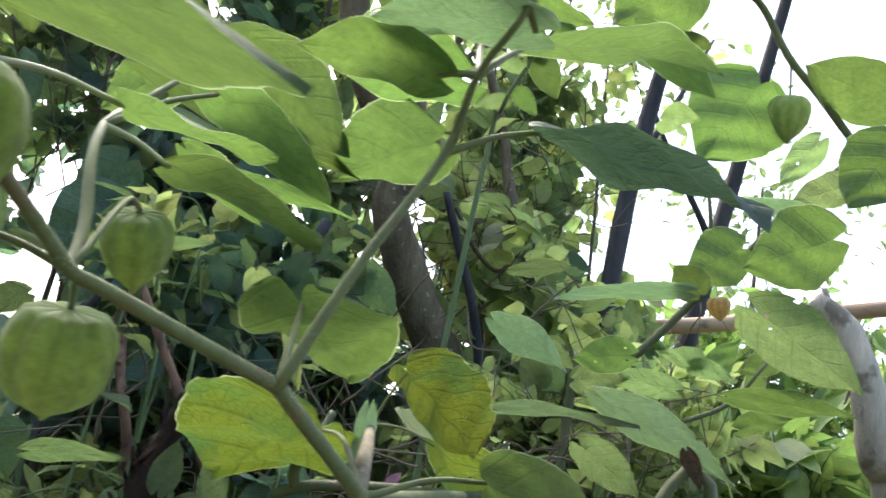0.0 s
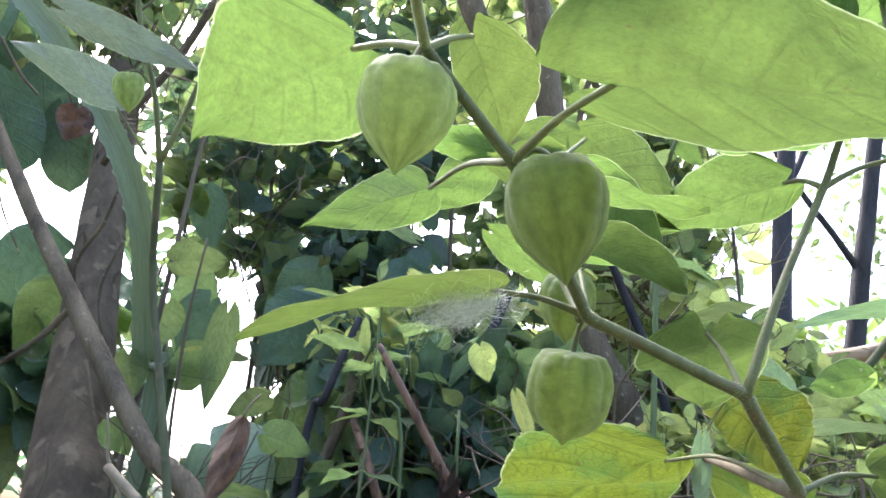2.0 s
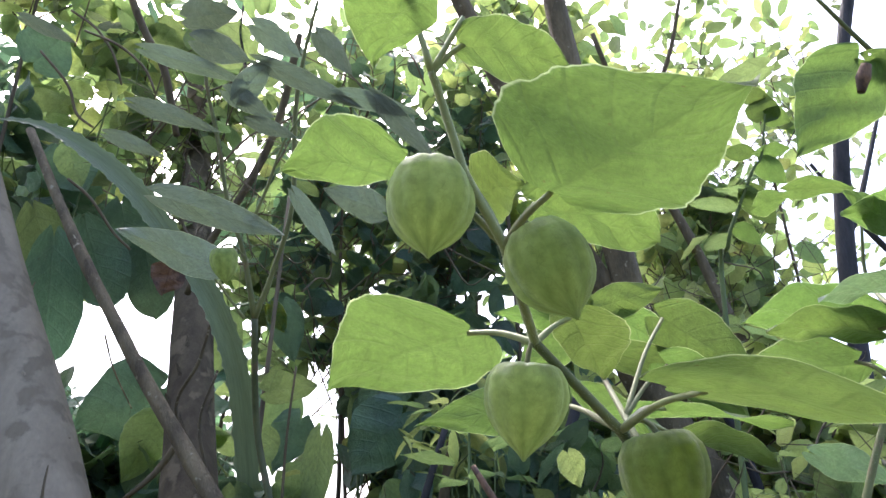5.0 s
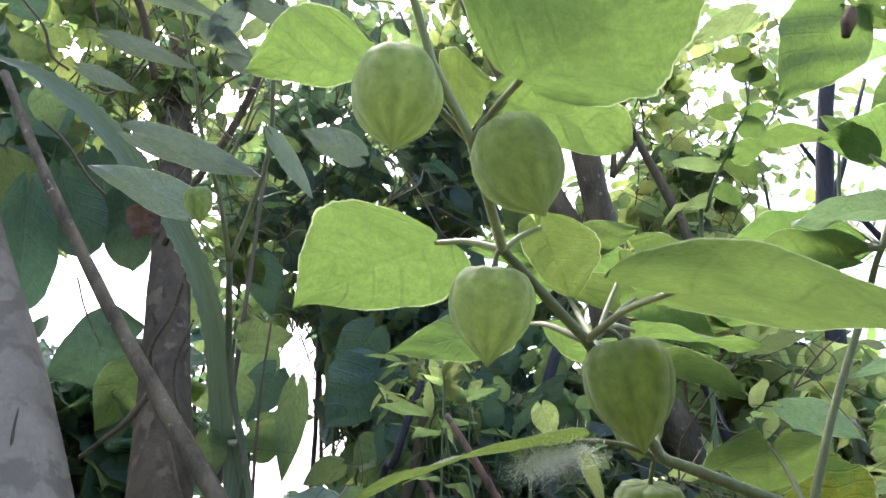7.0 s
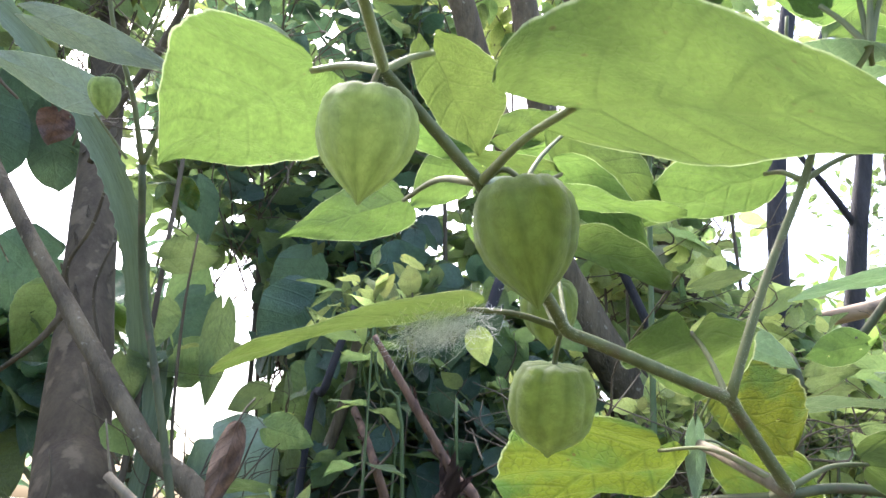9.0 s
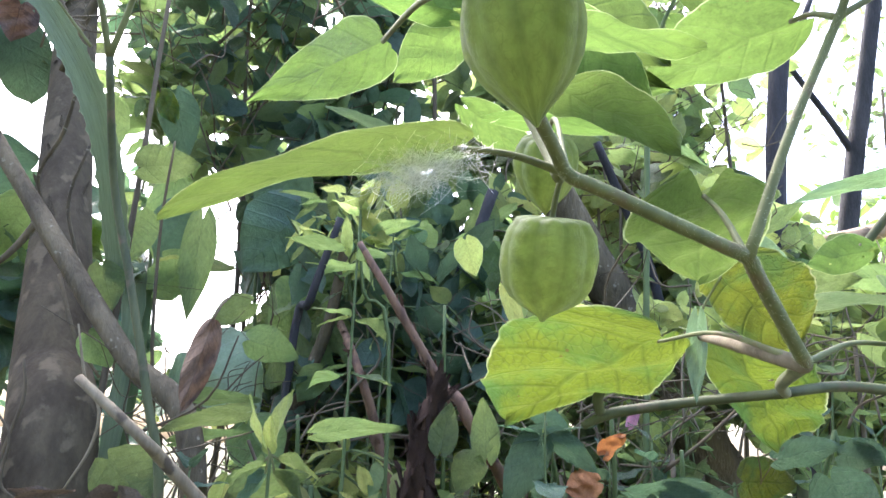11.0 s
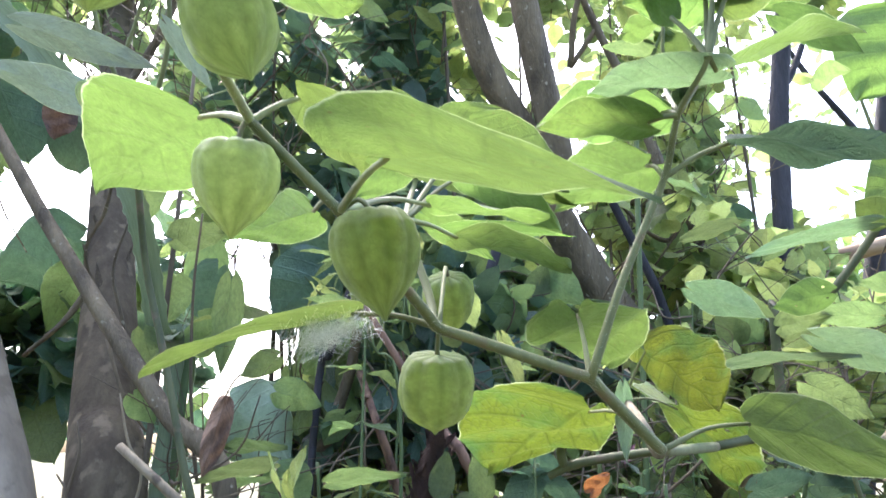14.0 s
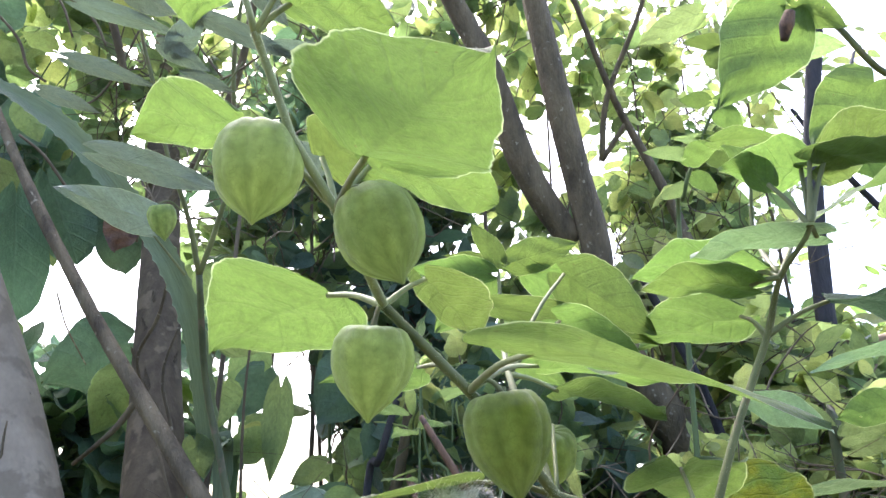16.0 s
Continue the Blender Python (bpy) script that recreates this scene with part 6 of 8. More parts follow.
leaf(under_l, DARK, (-1.2944, 1.1543, 1.8457), (-1.3067, 1.2696, 1.6939), (-0.5, 0.8, 0.33), 0.140, 805, fat=0.55, tip_power=0.55, heart=0.1, droop=0.05)
leaf(under_l, MID, (-0.8382, 1.2108, 1.4047), (-0.871, 1.2629, 1.2474), (-0.5, 0.8, 0.33), 0.085, 807)
leaf(under_l, MID, (-0.6386, 0.9615, 1.2615), (-0.6536, 0.9868, 1.1174), (-0.4, 0.85, 0.3), 0.05, 811)
leaf(under_l, MID, (-0.5186, 0.9363, 0.9771), (-0.4795, 0.9544, 0.9184), (-0.4, 0.85, 0.3), 0.080, 817)
leaf(under_l, MID, (-0.5767, 0.7301, 0.9276), (-0.5364, 0.7537, 0.88), (-0.4, 0.85, 0.3), 0.070, 819)
leaf(under_l, BRIGHT, (-0.3996, 0.7276, 0.9532), (-0.3846, 0.7209, 1.0086), (-0.3, -0.6, 0.7), 0.030, 821, teeth=0.06, heart=0.04, fat=0.5, fold=0.3, fine=2, stalk=(-0.4016, 0.7267, 0.9442))
leaf(under_l, BRIGHT, (-0.4049, 0.7251, 0.9529), (-0.4213, 0.7041, 1.0012), (-0.5, -0.5, 0.7), 0.028, 822, teeth=0.06, heart=0.04, fat=0.5, fold=0.3, fine=2, stalk=(-0.4016, 0.7267, 0.9442))
leaf(under_l, MID, (-0.4063, 0.7244, 0.9381), (-0.4295, 0.7013, 0.9156), (-0.2, 0.3, 0.9), 0.030, 823, teeth=0.06, heart=0.04, fat=0.5, fold=0.3, fine=2, stalk=(-0.4016, 0.7267, 0.9442))
leaf(under_l, MID, (-0.3932, 0.7305, 0.9405), (-0.3468, 0.7387, 0.9214), (-0.1, 0.3, 0.9), 0.034, 824, teeth=0.06, heart=0.04, fat=0.5, fold=0.3, fine=2, stalk=(-0.4016, 0.7267, 0.9442))
leaf(under_l, BRIGHT, (-0.4018, 0.7266, 0.9472), (-0.4013, 0.7149, 0.9824), (-0.2, -0.9, 0.3), 0.020, 825, teeth=0.06, heart=0.04, fat=0.5, fold=0.3, fine=2, stalk=(-0.4016, 0.7267, 0.9442))
leaf(under_l, MID, (-0.3957, 0.7291, 0.9268), (-0.3576, 0.7329, 0.8908), (-0.1, 0.4, 0.9), 0.036, 826, teeth=0.06, heart=0.04, fat=0.5, fold=0.3, fine=2, stalk=(-0.4016, 0.7267, 0.9442))
leaf(under_l, DARK, (-0.4042, 0.7252, 0.9264), (-0.4196, 0.7045, 0.8853), (-0.3, 0.4, 0.9), 0.036, 827, teeth=0.06, heart=0.04, fat=0.5, fold=0.3, fine=2, stalk=(-0.4016, 0.7267, 0.9442))
stem_ = tube("stem", [(-0.3816, 0.7567, 0), (-0.3916, 0.7467, 0.5), (-0.4016, 0.7267, 0.9442)], [0.004, 0.0032, 0.0016], GREEN_TWIG, under_l)
leaf(under_l, MID, (-0.7421, 0.9014, 1.1725), (-0.7326, 0.9285, 1.1164), (-0.4, 0.8, 0.45), 0.050, 831)
leaf(under_l, MID, (-0.5409, 0.9613, 1.0899), (-0.4828, 0.9955, 1.0739), (-0.4, 0.8, 0.45), 0.055, 832)
leaf(under_l, MID, (-0.5646, 0.9984, 1.148), (-0.6193, 0.9897, 1.1155), (-0.4, 0.8, 0.45), 0.045, 833)
leaf(under_l, BRIGHT, (-0.6787, 0.9912, 1.2003), (-0.7219, 0.9864, 1.1615), (-0.4, 0.8, 0.45), 0.045, 834)
leaf(under_l, MID, (-0.5178, 1.1128, 1.2139), (-0.5381, 1.1284, 1.1415), (-0.4, 0.8, 0.45), 0.060, 835)
leaf(under_l, MID, (-0.4826, 1.083, 1.1429), (-0.4412, 1.1118, 1.092), (-0.4, 0.8, 0.45), 0.060, 836)
leaf(under_l, MID, (-0.4627, 1.0452, 1.0635), (-0.4953, 1.0477, 1.0167), (-0.4, 0.8, 0.45), 0.050, 837)
leaf(under_l, MID, (-0.4545, 1.133, 1.2115), (-0.4229, 1.1608, 1.1581), (-0.4, 0.8, 0.45), 0.050, 838)
leaf(under_l, MID, (-0.757, 0.987, 1.278), (-0.7779, 1.0052, 1.1994), (-0.4, 0.8, 0.45), 0.070, 839)
leaf(under_l, MID, (-0.7207, 0.87, 1.0732), (-0.6994, 0.8979, 1.0352), (-0.4, 0.8, 0.45), 0.050, 840)
leaf(under_l, DARK, (-0.6011, 1.1936, 1.4273), (-0.6732, 1.2262, 1.3268), (-0.5, 0.8, 0.33), 0.100, 808)
leaf(under_l, DARK, (-0.8851, 1.2364, 1.5996), (-0.8796, 1.313, 1.4963), (-0.5, 0.8, 0.33), 0.080, 809)
leaf(under_l, MID, (-0.9892, 1.1907, 1.5621), (-1.0206, 1.2457, 1.4556), (-0.5, 0.8, 0.33), 0.080, 810)
shoot = thing("young_shrub", "slender young shrub with small round leaves", "shrub", (-0.007, 1.0663, 0))
stem_ = tube("stem", [(-0.007, 1.0663, 0), (-0.007, 1.0663, 1.427), (0.0035, 1.0036, 1.5608), (0.0244, 0.9818, 1.6175), (0.0504, 0.9617, 1.6736), (0.065, 0.9556, 1.6945), (0.0748, 0.9293, 1.7539)], [0.0053, 0.00424, 0.00318, 0.00276, 0.00233, 0.00191, 0.00127], GREEN_TWIG, shoot)
leaf(shoot, LEAF, (0.0487, 0.9501, 1.6962), (0.0029, 0.9372, 1.6957), (0.09, 0.66, 0.74), 0.0287, 266, fat=0.5)
leaf(shoot, LEAF, (0.0618, 0.9528, 1.6984), (0.1108, 0.9634, 1.7055), (0.09, 0.48, 0.87), 0.0287, 267, fat=0.5)
leaf(shoot, LEAF, (0.0607, 0.9593, 1.6846), (0.1, 0.9844, 1.6565), (0.14, 0.75, 0.65), 0.0395, 268, fat=0.5)
leaf(shoot, MID, (0.0486, 0.9779, 1.6396), (-0.0118, 0.9599, 1.6409), (0.05, 0.4, 0.91), 0.0233, 269, fat=0.5)
leaf(shoot, LEAF, (0.0359, 0.9725, 1.6431), (0.0815, 1.0084, 1.5967), (0.13, 0.8, 0.58), 0.0466, 270, fat=0.5)
leaf(shoot, MID, (0.021, 0.9805, 1.6182), (-0.0549, 0.9576, 1.6203), (0.06, 0.61, 0.79), 0.0269, 271, fat=0.5)
leaf(shoot, LEAF, (0.0698, 0.9319, 1.7456), (0.077, 0.916, 1.7823), (0.13, 0.7, 0.7), 0.0538, 272, fat=0.5)
leaf(shoot, LEAF, (0.0748, 0.9293, 1.7539), (0.1129, 0.9453, 1.7436), (0.13, 0.64, 0.76), 0.0359, 273, fat=0.5)
leaf(shoot, LEAF, (0.0724, 0.9167, 1.7781), (0.016, 0.9018, 1.7755), (0.07, 0.46, 0.89), 0.0305, 274, fat=0.5)
leaf(shoot, LEAF, (0.0188, 0.9938, 1.5898), (0.0559, 1.0155, 1.5672), (0.1, 0.72, 0.69), 0.0305, 275, fat=0.5)
leaf(shoot, MID, (0.0088, 0.9991, 1.5732), (-0.0358, 0.9952, 1.555), (0.06, 0.64, 0.77), 0.0269, 276, fat=0.5)
under_r = thing("undergrowth", "dark bluish-green undergrowth with pointed leaves", "shrub", (0.0254, 0.9266, 0), group="undergrowth plants")
stem_ = tube("stem", [(-0.1178, 0.8964, 0), (-0.1178, 0.8964, 0.8125), (-0.1174, 0.8658, 0.9071), (-0.1361, 0.832, 0.9986)], [0.00424, 0.00371, 0.00318, 0.00212], GREEN_TWIG, under_r)
stem_ = tube("stem", [(-0.0723, 0.9052, 0), (-0.0723, 0.9052, 0.8145), (-0.0596, 0.8756, 0.9161), (-0.0662, 0.8427, 1.0145)], [0.00424, 0.00371, 0.00318, 0.00212], GREEN_TWIG, under_r)
stem_ = tube("stem", [(-0.0007, 0.9189, 0), (-0.0007, 0.9189, 0.8178), (0.0145, 0.8938, 0.9003), (0.0102, 0.8653, 0.9799)], [0.00424, 0.00371, 0.00318, 0.00212], GREEN_TWIG, under_r)
stem_ = tube("stem", [(0.1165, 0.9414, 0), (0.1165, 0.9414, 0.8231), (0.156, 0.9183, 0.9196), (0.1754, 0.8918, 1.0128)], [0.00424, 0.00371, 0.00318, 0.00212], GREEN_TWIG, under_r)
stem_ = tube("stem", [(0.2011, 0.9576, 0), (0.2011, 0.9576, 0.827), (0.1978, 0.9263, 0.9215), (0.1754, 0.8918, 1.0128)], [0.00424, 0.00371, 0.00318, 0.00212], GREEN_TWIG, under_r)
leaf(under_r, DARK, (-0.1387, 0.8013, 0.9842), (-0.175, 0.8109, 0.9031), (-0.12, 0.91, 0.39), 0.0437, 277)
leaf(under_r, DARK, (-0.1295, 0.8031, 0.9846), (-0.0803, 0.8202, 0.9502), (-0.06, 0.82, 0.57), 0.0313, 278)
leaf(under_r, DARK, (-0.1515, 0.8481, 1.0123), (-0.1058, 0.8623, 0.9884), (-0.08, 0.8, 0.59), 0.0265, 279)
leaf(under_r, DARK, (-0.0461, 0.7752, 0.9342), (0.0459, 0.7952, 0.9269), (0.03, 0.71, 0.7), 0.0351, 280)
leaf(under_r, DARK, (-0.0231, 0.7808, 0.9295), (-0.0056, 0.7949, 0.8787), (0.03, 0.98, 0.2), 0.041, 281)
leaf(under_r, DARK, (-0.0117, 0.7806, 0.9415), (0.0862, 0.8066, 0.9115), (0.07, 0.71, 0.7), 0.0351, 282)
leaf(under_r, DARK, (-0.0648, 0.8308, 0.9142), (-0.04, 0.847, 0.8603), (-0.01, 0.94, 0.34), 0.0437, 283)
leaf(under_r, DARK, (0.1065, 0.8522, 0.9771), (0.1738, 0.862, 0.9954), (0.16, 0.8, 0.58), 0.0412, 284)
leaf(under_r, DARK, (0.1738, 0.8639, 0.9862), (0.2351, 0.8769, 0.9829), (0.21, 0.79, 0.58), 0.0412, 285)
leaf(under_r, DARK, (0.1433, 0.808, 0.96), (0.1954, 0.8335, 0.8879), (0.23, 0.96, 0.15), 0.0644, 286)
leaf(under_r, YELLOW, (0.0832, 0.908, 0.9515), (0.1418, 0.9193, 0.9542), (0.14, 0.91, 0.4), 0.0597, 288)
leaf(under_r, YELLOW, (0.1619, 0.652, 0.9322), (0.2035, 0.6686, 0.8928), (0.3, 0.95, 0.13), 0.0608, 290)
leaf(under_r, YELLOW, (-0.0728, 0.8834, 0.9184), (-0.0662, 0.8915, 0.8863), (-0.03, 0.93, 0.36), 0.0332, 291)
leaf(under_r, ORANGE, (-0.0743, 0.8175, 0.9688), (-0.0529, 0.8171, 0.9912), (-0.03, 0.96, 0.28), 0.0275, 292, curl=2.5, wave=0.25, fold=0.5, teeth=0.1)
leaf(under_r, ORANGE, (-0.0802, 0.8221, 0.941), (-0.1139, 0.8175, 0.9303), (-0.06, 0.97, 0.23), 0.0275, 293, curl=2.5, wave=0.25, fold=0.5, teeth=0.1)
leaf(under_r, MID, (0.096, 0.9113, 1.2135), (0.1582, 0.9289, 1.1888), (0.1, 0.6, 0.79), 0.0351, 294)
leaf(under_r, MID, (0.1537, 0.877, 1.1691), (0.2122, 0.8855, 1.1848), (0.17, 0.71, 0.68), 0.0399, 295)
leaf(under_r, MID, (0.1721, 0.9373, 1.162), (0.2272, 0.9465, 1.1713), (0.17, 0.72, 0.67), 0.0351, 296)
leaf(under_r, LEAF, (0.2314, 0.7109, 1.2472), (0.2018, 0.7007, 1.2672), (0.28, 0.82, 0.5), 0.0383, 297)
leaf(under_r, MID, (0.0766, 1.2033, 1.3824), (0.1775, 1.217, 1.4145), (0.08, 0.57, 0.82), 0.0374, 298)
leaf(under_r, MID, (0.2259, 1.3432, 1.3854), (0.2954, 1.3462, 1.4382), (0.12, 0.57, 0.81), 0.0406, 299)
stem_ = tube("stem", [(-0.2069, 0.9974, 0), (-0.2069, 0.9974, 0.7713), (-0.2036, 0.9844, 0.8368), (-0.1858, 0.9742, 0.903)], [0.0053, 0.00477, 0.00424, 0.00265], GREEN_TWIG, under_r)
stem_ = tube("stem", [(-0.1836, 1.0474, 0), (-0.1836, 1.0474, 0.7654), (-0.201, 1.0315, 0.8251), (-0.2032, 1.0185, 0.8856)], [0.0053, 0.00477, 0.00424, 0.00265], TWIG, under_r)
stem_ = tube("stem", [(-0.1539, 1.0987, 0), (-0.1539, 1.0987, 0.7597), (-0.1523, 1.0851, 0.8267), (-0.1349, 1.0746, 0.8944)], [0.0053, 0.00477, 0.00424, 0.00265], TWIG, under_r)
stem_ = tube("stem", [(-0.1173, 1.1514, 0), (-0.1173, 1.1514, 0.7544), (-0.1464, 1.1288, 0.8348), (-0.1592, 1.1093, 0.916)], [0.0053, 0.00477, 0.00424, 0.00265], GREEN_TWIG, under_r)
stem_ = tube("stem", [(-0.0905, 1.0197, 0), (-0.0905, 1.0197, 0.7767), (-0.0908, 1.0076, 0.8347), (-0.0766, 0.9982, 0.8935)], [0.0053, 0.00477, 0.00424, 0.00265], TWIG, under_r)
stem_ = tube("stem", [(-0.0471, 1.0736, 0), (-0.0471, 1.0736, 0.7716), (-0.0663, 1.0597, 0.8199), (-0.0704, 1.0487, 0.8689)], [0.0053, 0.00477, 0.00424, 0.00265], TWIG, under_r)
stem_ = tube("stem", [(-0.1815, 1.0934, 0), (-0.1815, 1.0934, 0.7585), (-0.1543, 1.0823, 0.8384), (-0.1113, 1.0742, 0.9191)], [0.0053, 0.00477, 0.00424, 0.00265], GREEN_TWIG, under_r)
stem_ = tube("stem", [(-0.0231, 1.1695, 0), (-0.0231, 1.1695, 0.7587), (0.0008, 1.1468, 0.8906), (0.0411, 1.1274, 1.0233)], [0.0053, 0.00477, 0.00424, 0.00265], TWIG, under_r)
stem_ = tube("stem", [(-0.2505, 0.989, 0), (-0.2505, 0.989, 0.7694), (-0.2438, 0.9707, 0.8641), (-0.2225, 0.9551, 0.9594)], [0.0053, 0.00477, 0.00424, 0.00265], TWIG, under_r)
stem_ = tube("stem", [(-0.3504, 1.0154, 0), (-0.3504, 1.0154, 0.7578), (-0.3886, 0.9955, 0.8166), (-0.4117, 0.9785, 0.8761)], [0.0053, 0.00477, 0.00424, 0.00265], GREEN_TWIG, under_r)
stem_ = tube("stem", [(0.0946, 1.1465, 0), (0.0946, 1.1465, 0.771), (0.0744, 1.1229, 0.8646), (0.0699, 1.1024, 0.9588)], [0.0053, 0.00477, 0.00424, 0.00265], TWIG, under_r)
stem_ = tube("stem", [(0.19, 1.2104, 0), (0.19, 1.2104, 0.7684), (0.2427, 1.1984, 0.8771), (0.3117, 1.1895, 0.9865)], [0.0053, 0.00477, 0.00424, 0.00265], TWIG, under_r)
leaf(plant_c, DEAD, (0.1973, 0.5827, 1.0815), (0.2135, 0.5912, 1.057), (0.29, 0.9, 0.33), 0.0143, 300, curl=1.0, fine=2, holes=1)
leaf(under_r, PINK, (-0.0372, 0.9824, 1.0078), (-0.0227, 0.9806, 1.0302), (0.01, 0.8, 0.59), 0.0178, 301, curl=1.0)
leaf(under_r, PINK, (0.1964, 1.0552, 0.8841), (0.2109, 1.0557, 0.8957), (0.21, 0.96, 0.2), 0.0163, 302, curl=1.0)

def sprig(top, root, pairs, length, material, seed, label, young=None):
    """An upright shoot with crossed pairs of toothed pointed leaves, larger towards the foot."""
    rnd = random.Random(seed)
    top, root = Vector(top), Vector(root)
    ob = thing("undergrowth_plant", label, "plant", root, group="undergrowth shoots")
    mid = root.lerp(top, 0.55) + Vector((rnd.uniform(-0.03, 0.03), rnd.uniform(-0.03, 0.03), 0))
    tube("stem", [root, mid, top], [0.004, 0.003, 0.0012], GREEN_TWIG, ob, 8, 6)
    path = smooth_path([root, mid, top], 40)
    turn = rnd.uniform(0, 3)
    for k in range(pairs):
        at = path[-1 - int(k * (2.2 + 0.5 * k))]
        turn += 1.57 + rnd.uniform(-0.25, 0.25)
        size = length * (0.42 + 0.75 * min(1.0, k / 2.6)) * rnd.uniform(0.85, 1.15)
        for side in (0, math.pi):
            way = Vector((math.cos(turn + side), math.sin(turn + side), rnd.uniform(-0.25, 0.1) + (0.9 if k == 0 else 0.25 if k == 1 else -0.1))).normalized()
            base = at + way * size * 0.16
            up = Vector((-0.25 * way.x, -0.25 * way.y, 1))
            leaf(ob, young if young and k < 2 else material, base, base + way * size, up, size * rnd.uniform(0.44, 0.56), seed * 31 + k * 2 + int(side > 0), droop=rnd.uniform(0.08, 0.28), fold=rnd.uniform(0.1, 0.3), wave=0.07, heart=0.03, teeth=0.06, fat=0.5, tip_power=1.0, fine=2)
            tube("petiole", [at, (at + base) / 2 + Vector((0, 0, 0.002)), base], [0.0011, 0.0009, 0.0009], GREEN_TWIG, ob, 3, 5)
    return ob


sprig((-0.1359, 0.8024, 1.0048), (-0.1359, 0.8624, 0), 4, 0.070, DARK, 701, "bluish green undergrowth shoot with pointed leaves", None)
sprig((-0.0659, 0.8685, 0.9625), (-0.0659, 0.9285, 0), 4, 0.070, DARK, 702, "bluish green undergrowth shoot with pointed leaves", None)
sprig((-0.0058, 0.9278, 0.9423), (-0.0058, 0.9878, 0), 4, 0.075, DARK, 703, "upright dark green shoot with toothed paired leaves", None)
sprig((0.1802, 0.9693, 1.0256), (0.1802, 1.0293, 0), 4, 0.075, DARK, 704, "upright dark green shoot with toothed paired leaves", None)
sprig((0.215, 0.8893, 1.0076), (0.215, 0.9493, 0), 4, 0.070, DARK, 705, "bluish green undergrowth shoot with pointed leaves", None)
sprig((0.0432, 0.8421, 0.8841), (0.0432, 0.9021, 0), 4, 0.070, DARK, 706, "bluish green undergrowth shoot with pointed leaves", None)
sprig((-0.5331, 0.8255, 0.9211), (-0.5331, 0.8855, 0), 4, 0.075, DARK, 707, "upright dark green shoot with toothed paired leaves", None)
sprig((-0.3137, 0.7564, 0.8942), (-0.3137, 0.8164, 0), 4, 0.075, MID, 708, "bright young shoot above darker toothed leaves", BRIGHT)
sprig((-0.2415, 1.0829, 0.9657), (-0.2415, 1.1429, 0), 4, 0.065, DARK, 709, "upright dark green shoot with toothed paired leaves", None)
sprig((-0.1295, 1.0044, 1.0131), (-0.1295, 1.0644, 0), 4, 0.060, MID, 710, "upright dark green shoot with toothed paired leaves", BRIGHT)
sprig((-0.0167, 0.9102, 0.9883), (-0.0167, 0.9702, 0), 4, 0.065, DARK, 711, "bluish green undergrowth shoot with pointed leaves", None)
sprig((0.2489, 1.1114, 1.1953), (0.2489, 1.1714, 0), 5, 0.075, MID, 712, "upright dark green shoot with toothed paired leaves", BRIGHT)
sprig((0.0866, 1.3153, 1.3212), (0.0866, 1.3753, 0), 5, 0.070, MID, 713, "bright young shoot above darker toothed leaves", BRIGHT)
sprig((-0.3773, 0.8657, 1.2643), (-0.3773, 0.9257, 0), 5, 0.060, MID, 714, "bright young shoot above darker toothed leaves", BRIGHT)
sprig((-0.3745, 1.0399, 1.2992), (-0.3745, 1.0999, 0), 5, 0.060, MID, 715, "upright dark green shoot with toothed paired leaves", BRIGHT)

def brushwood(seed, centre, size, count, material, label):
    """A tangle of thin dry twigs, each crooked and forked once."""
    rnd = random.Random(seed)
    ob = thing("dead_brushwood", label, "twigs", (centre[0], centre[1], 0), group="dry brushwood")
    v, f = [], []
    for _ in range(count):
        a = Vector([c + rnd.uniform(-1, 1) * d for c, d in zip(centre, size)])
        way = Vector((rnd.gauss(0, 0.7), rnd.gauss(0, 0.5), rnd.gauss(0.5, 0.6))).normalized()
        long = rnd.uniform(0.08, 0.26)
        bend = [a + way * long * k / 3 + Vector((rnd.gauss(0, 1), rnd.gauss(0, 1), rnd.gauss(0, 1))) * 0.009 * k for k in range(4)]
        r = rnd.uniform(0.0008, 0.0023)
        fork = [bend[1], bend[1] + (way + Vector((rnd.gauss(0, 0.6), rnd.gauss(0, 0.6), rnd.gauss(0, 0.4)))) * long * 0.3, bend[1] + (way + Vector((rnd.gauss(0, 0.9), rnd.gauss(0, 0.9), 0.2))) * long * 0.5]
        for path, radii in ((bend, [r, r * 0.9, r * 0.7, r * 0.4]), (fork, [r * 0.6, r * 0.5, r * 0.3])):
            tv, tf = tube_lists(path, radii, 4, 5)
            f += [tuple(i + len(v) for i in face) for face in tf]
            v += tv
    tagged(put("brushwood", from_lists("brushwood", v, f, material), ob), kind="stuff")
    tube("stem", [(centre[0], centre[1], 0), (centre[0] + 0.01, centre[1], centre[2] * 0.6), centre], [0.006, 0.005, 0.003], material, ob, 5, 6)


brushwood(731, (0.02, 1.02, 0.98), (0.20, 0.12, 0.12), 28, TWIG, "tangle of thin dry brown twigs among the undergrowth")
brushwood(732, (-0.12, 1.05, 0.95), (0.16, 0.12, 0.12), 18, TWIG, "tangle of thin dry brown twigs among the undergrowth")
brushwood(733, (0.28, 1.12, 1.15), (0.20, 0.14, 0.14), 22, TWIG, "tangle of thin dry brown twigs among the undergrowth")
brushwood(734, (-0.55, 1.02, 0.92), (0.16, 0.12, 0.10), 30, TWIG, "tangle of thin dry brown twigs beside the trunks")
brushwood(735, (-0.02, 1.5, 1.55), (0.26, 0.12, 0.16), 40, TWIG, "tangle of bare brown twigs beside the forked trunk")
brushwood(736, (-0.75, 0.95, 1.7), (0.26, 0.14, 0.20), 40, TWIG, "tangle of bare brown twigs in the upper thicket")

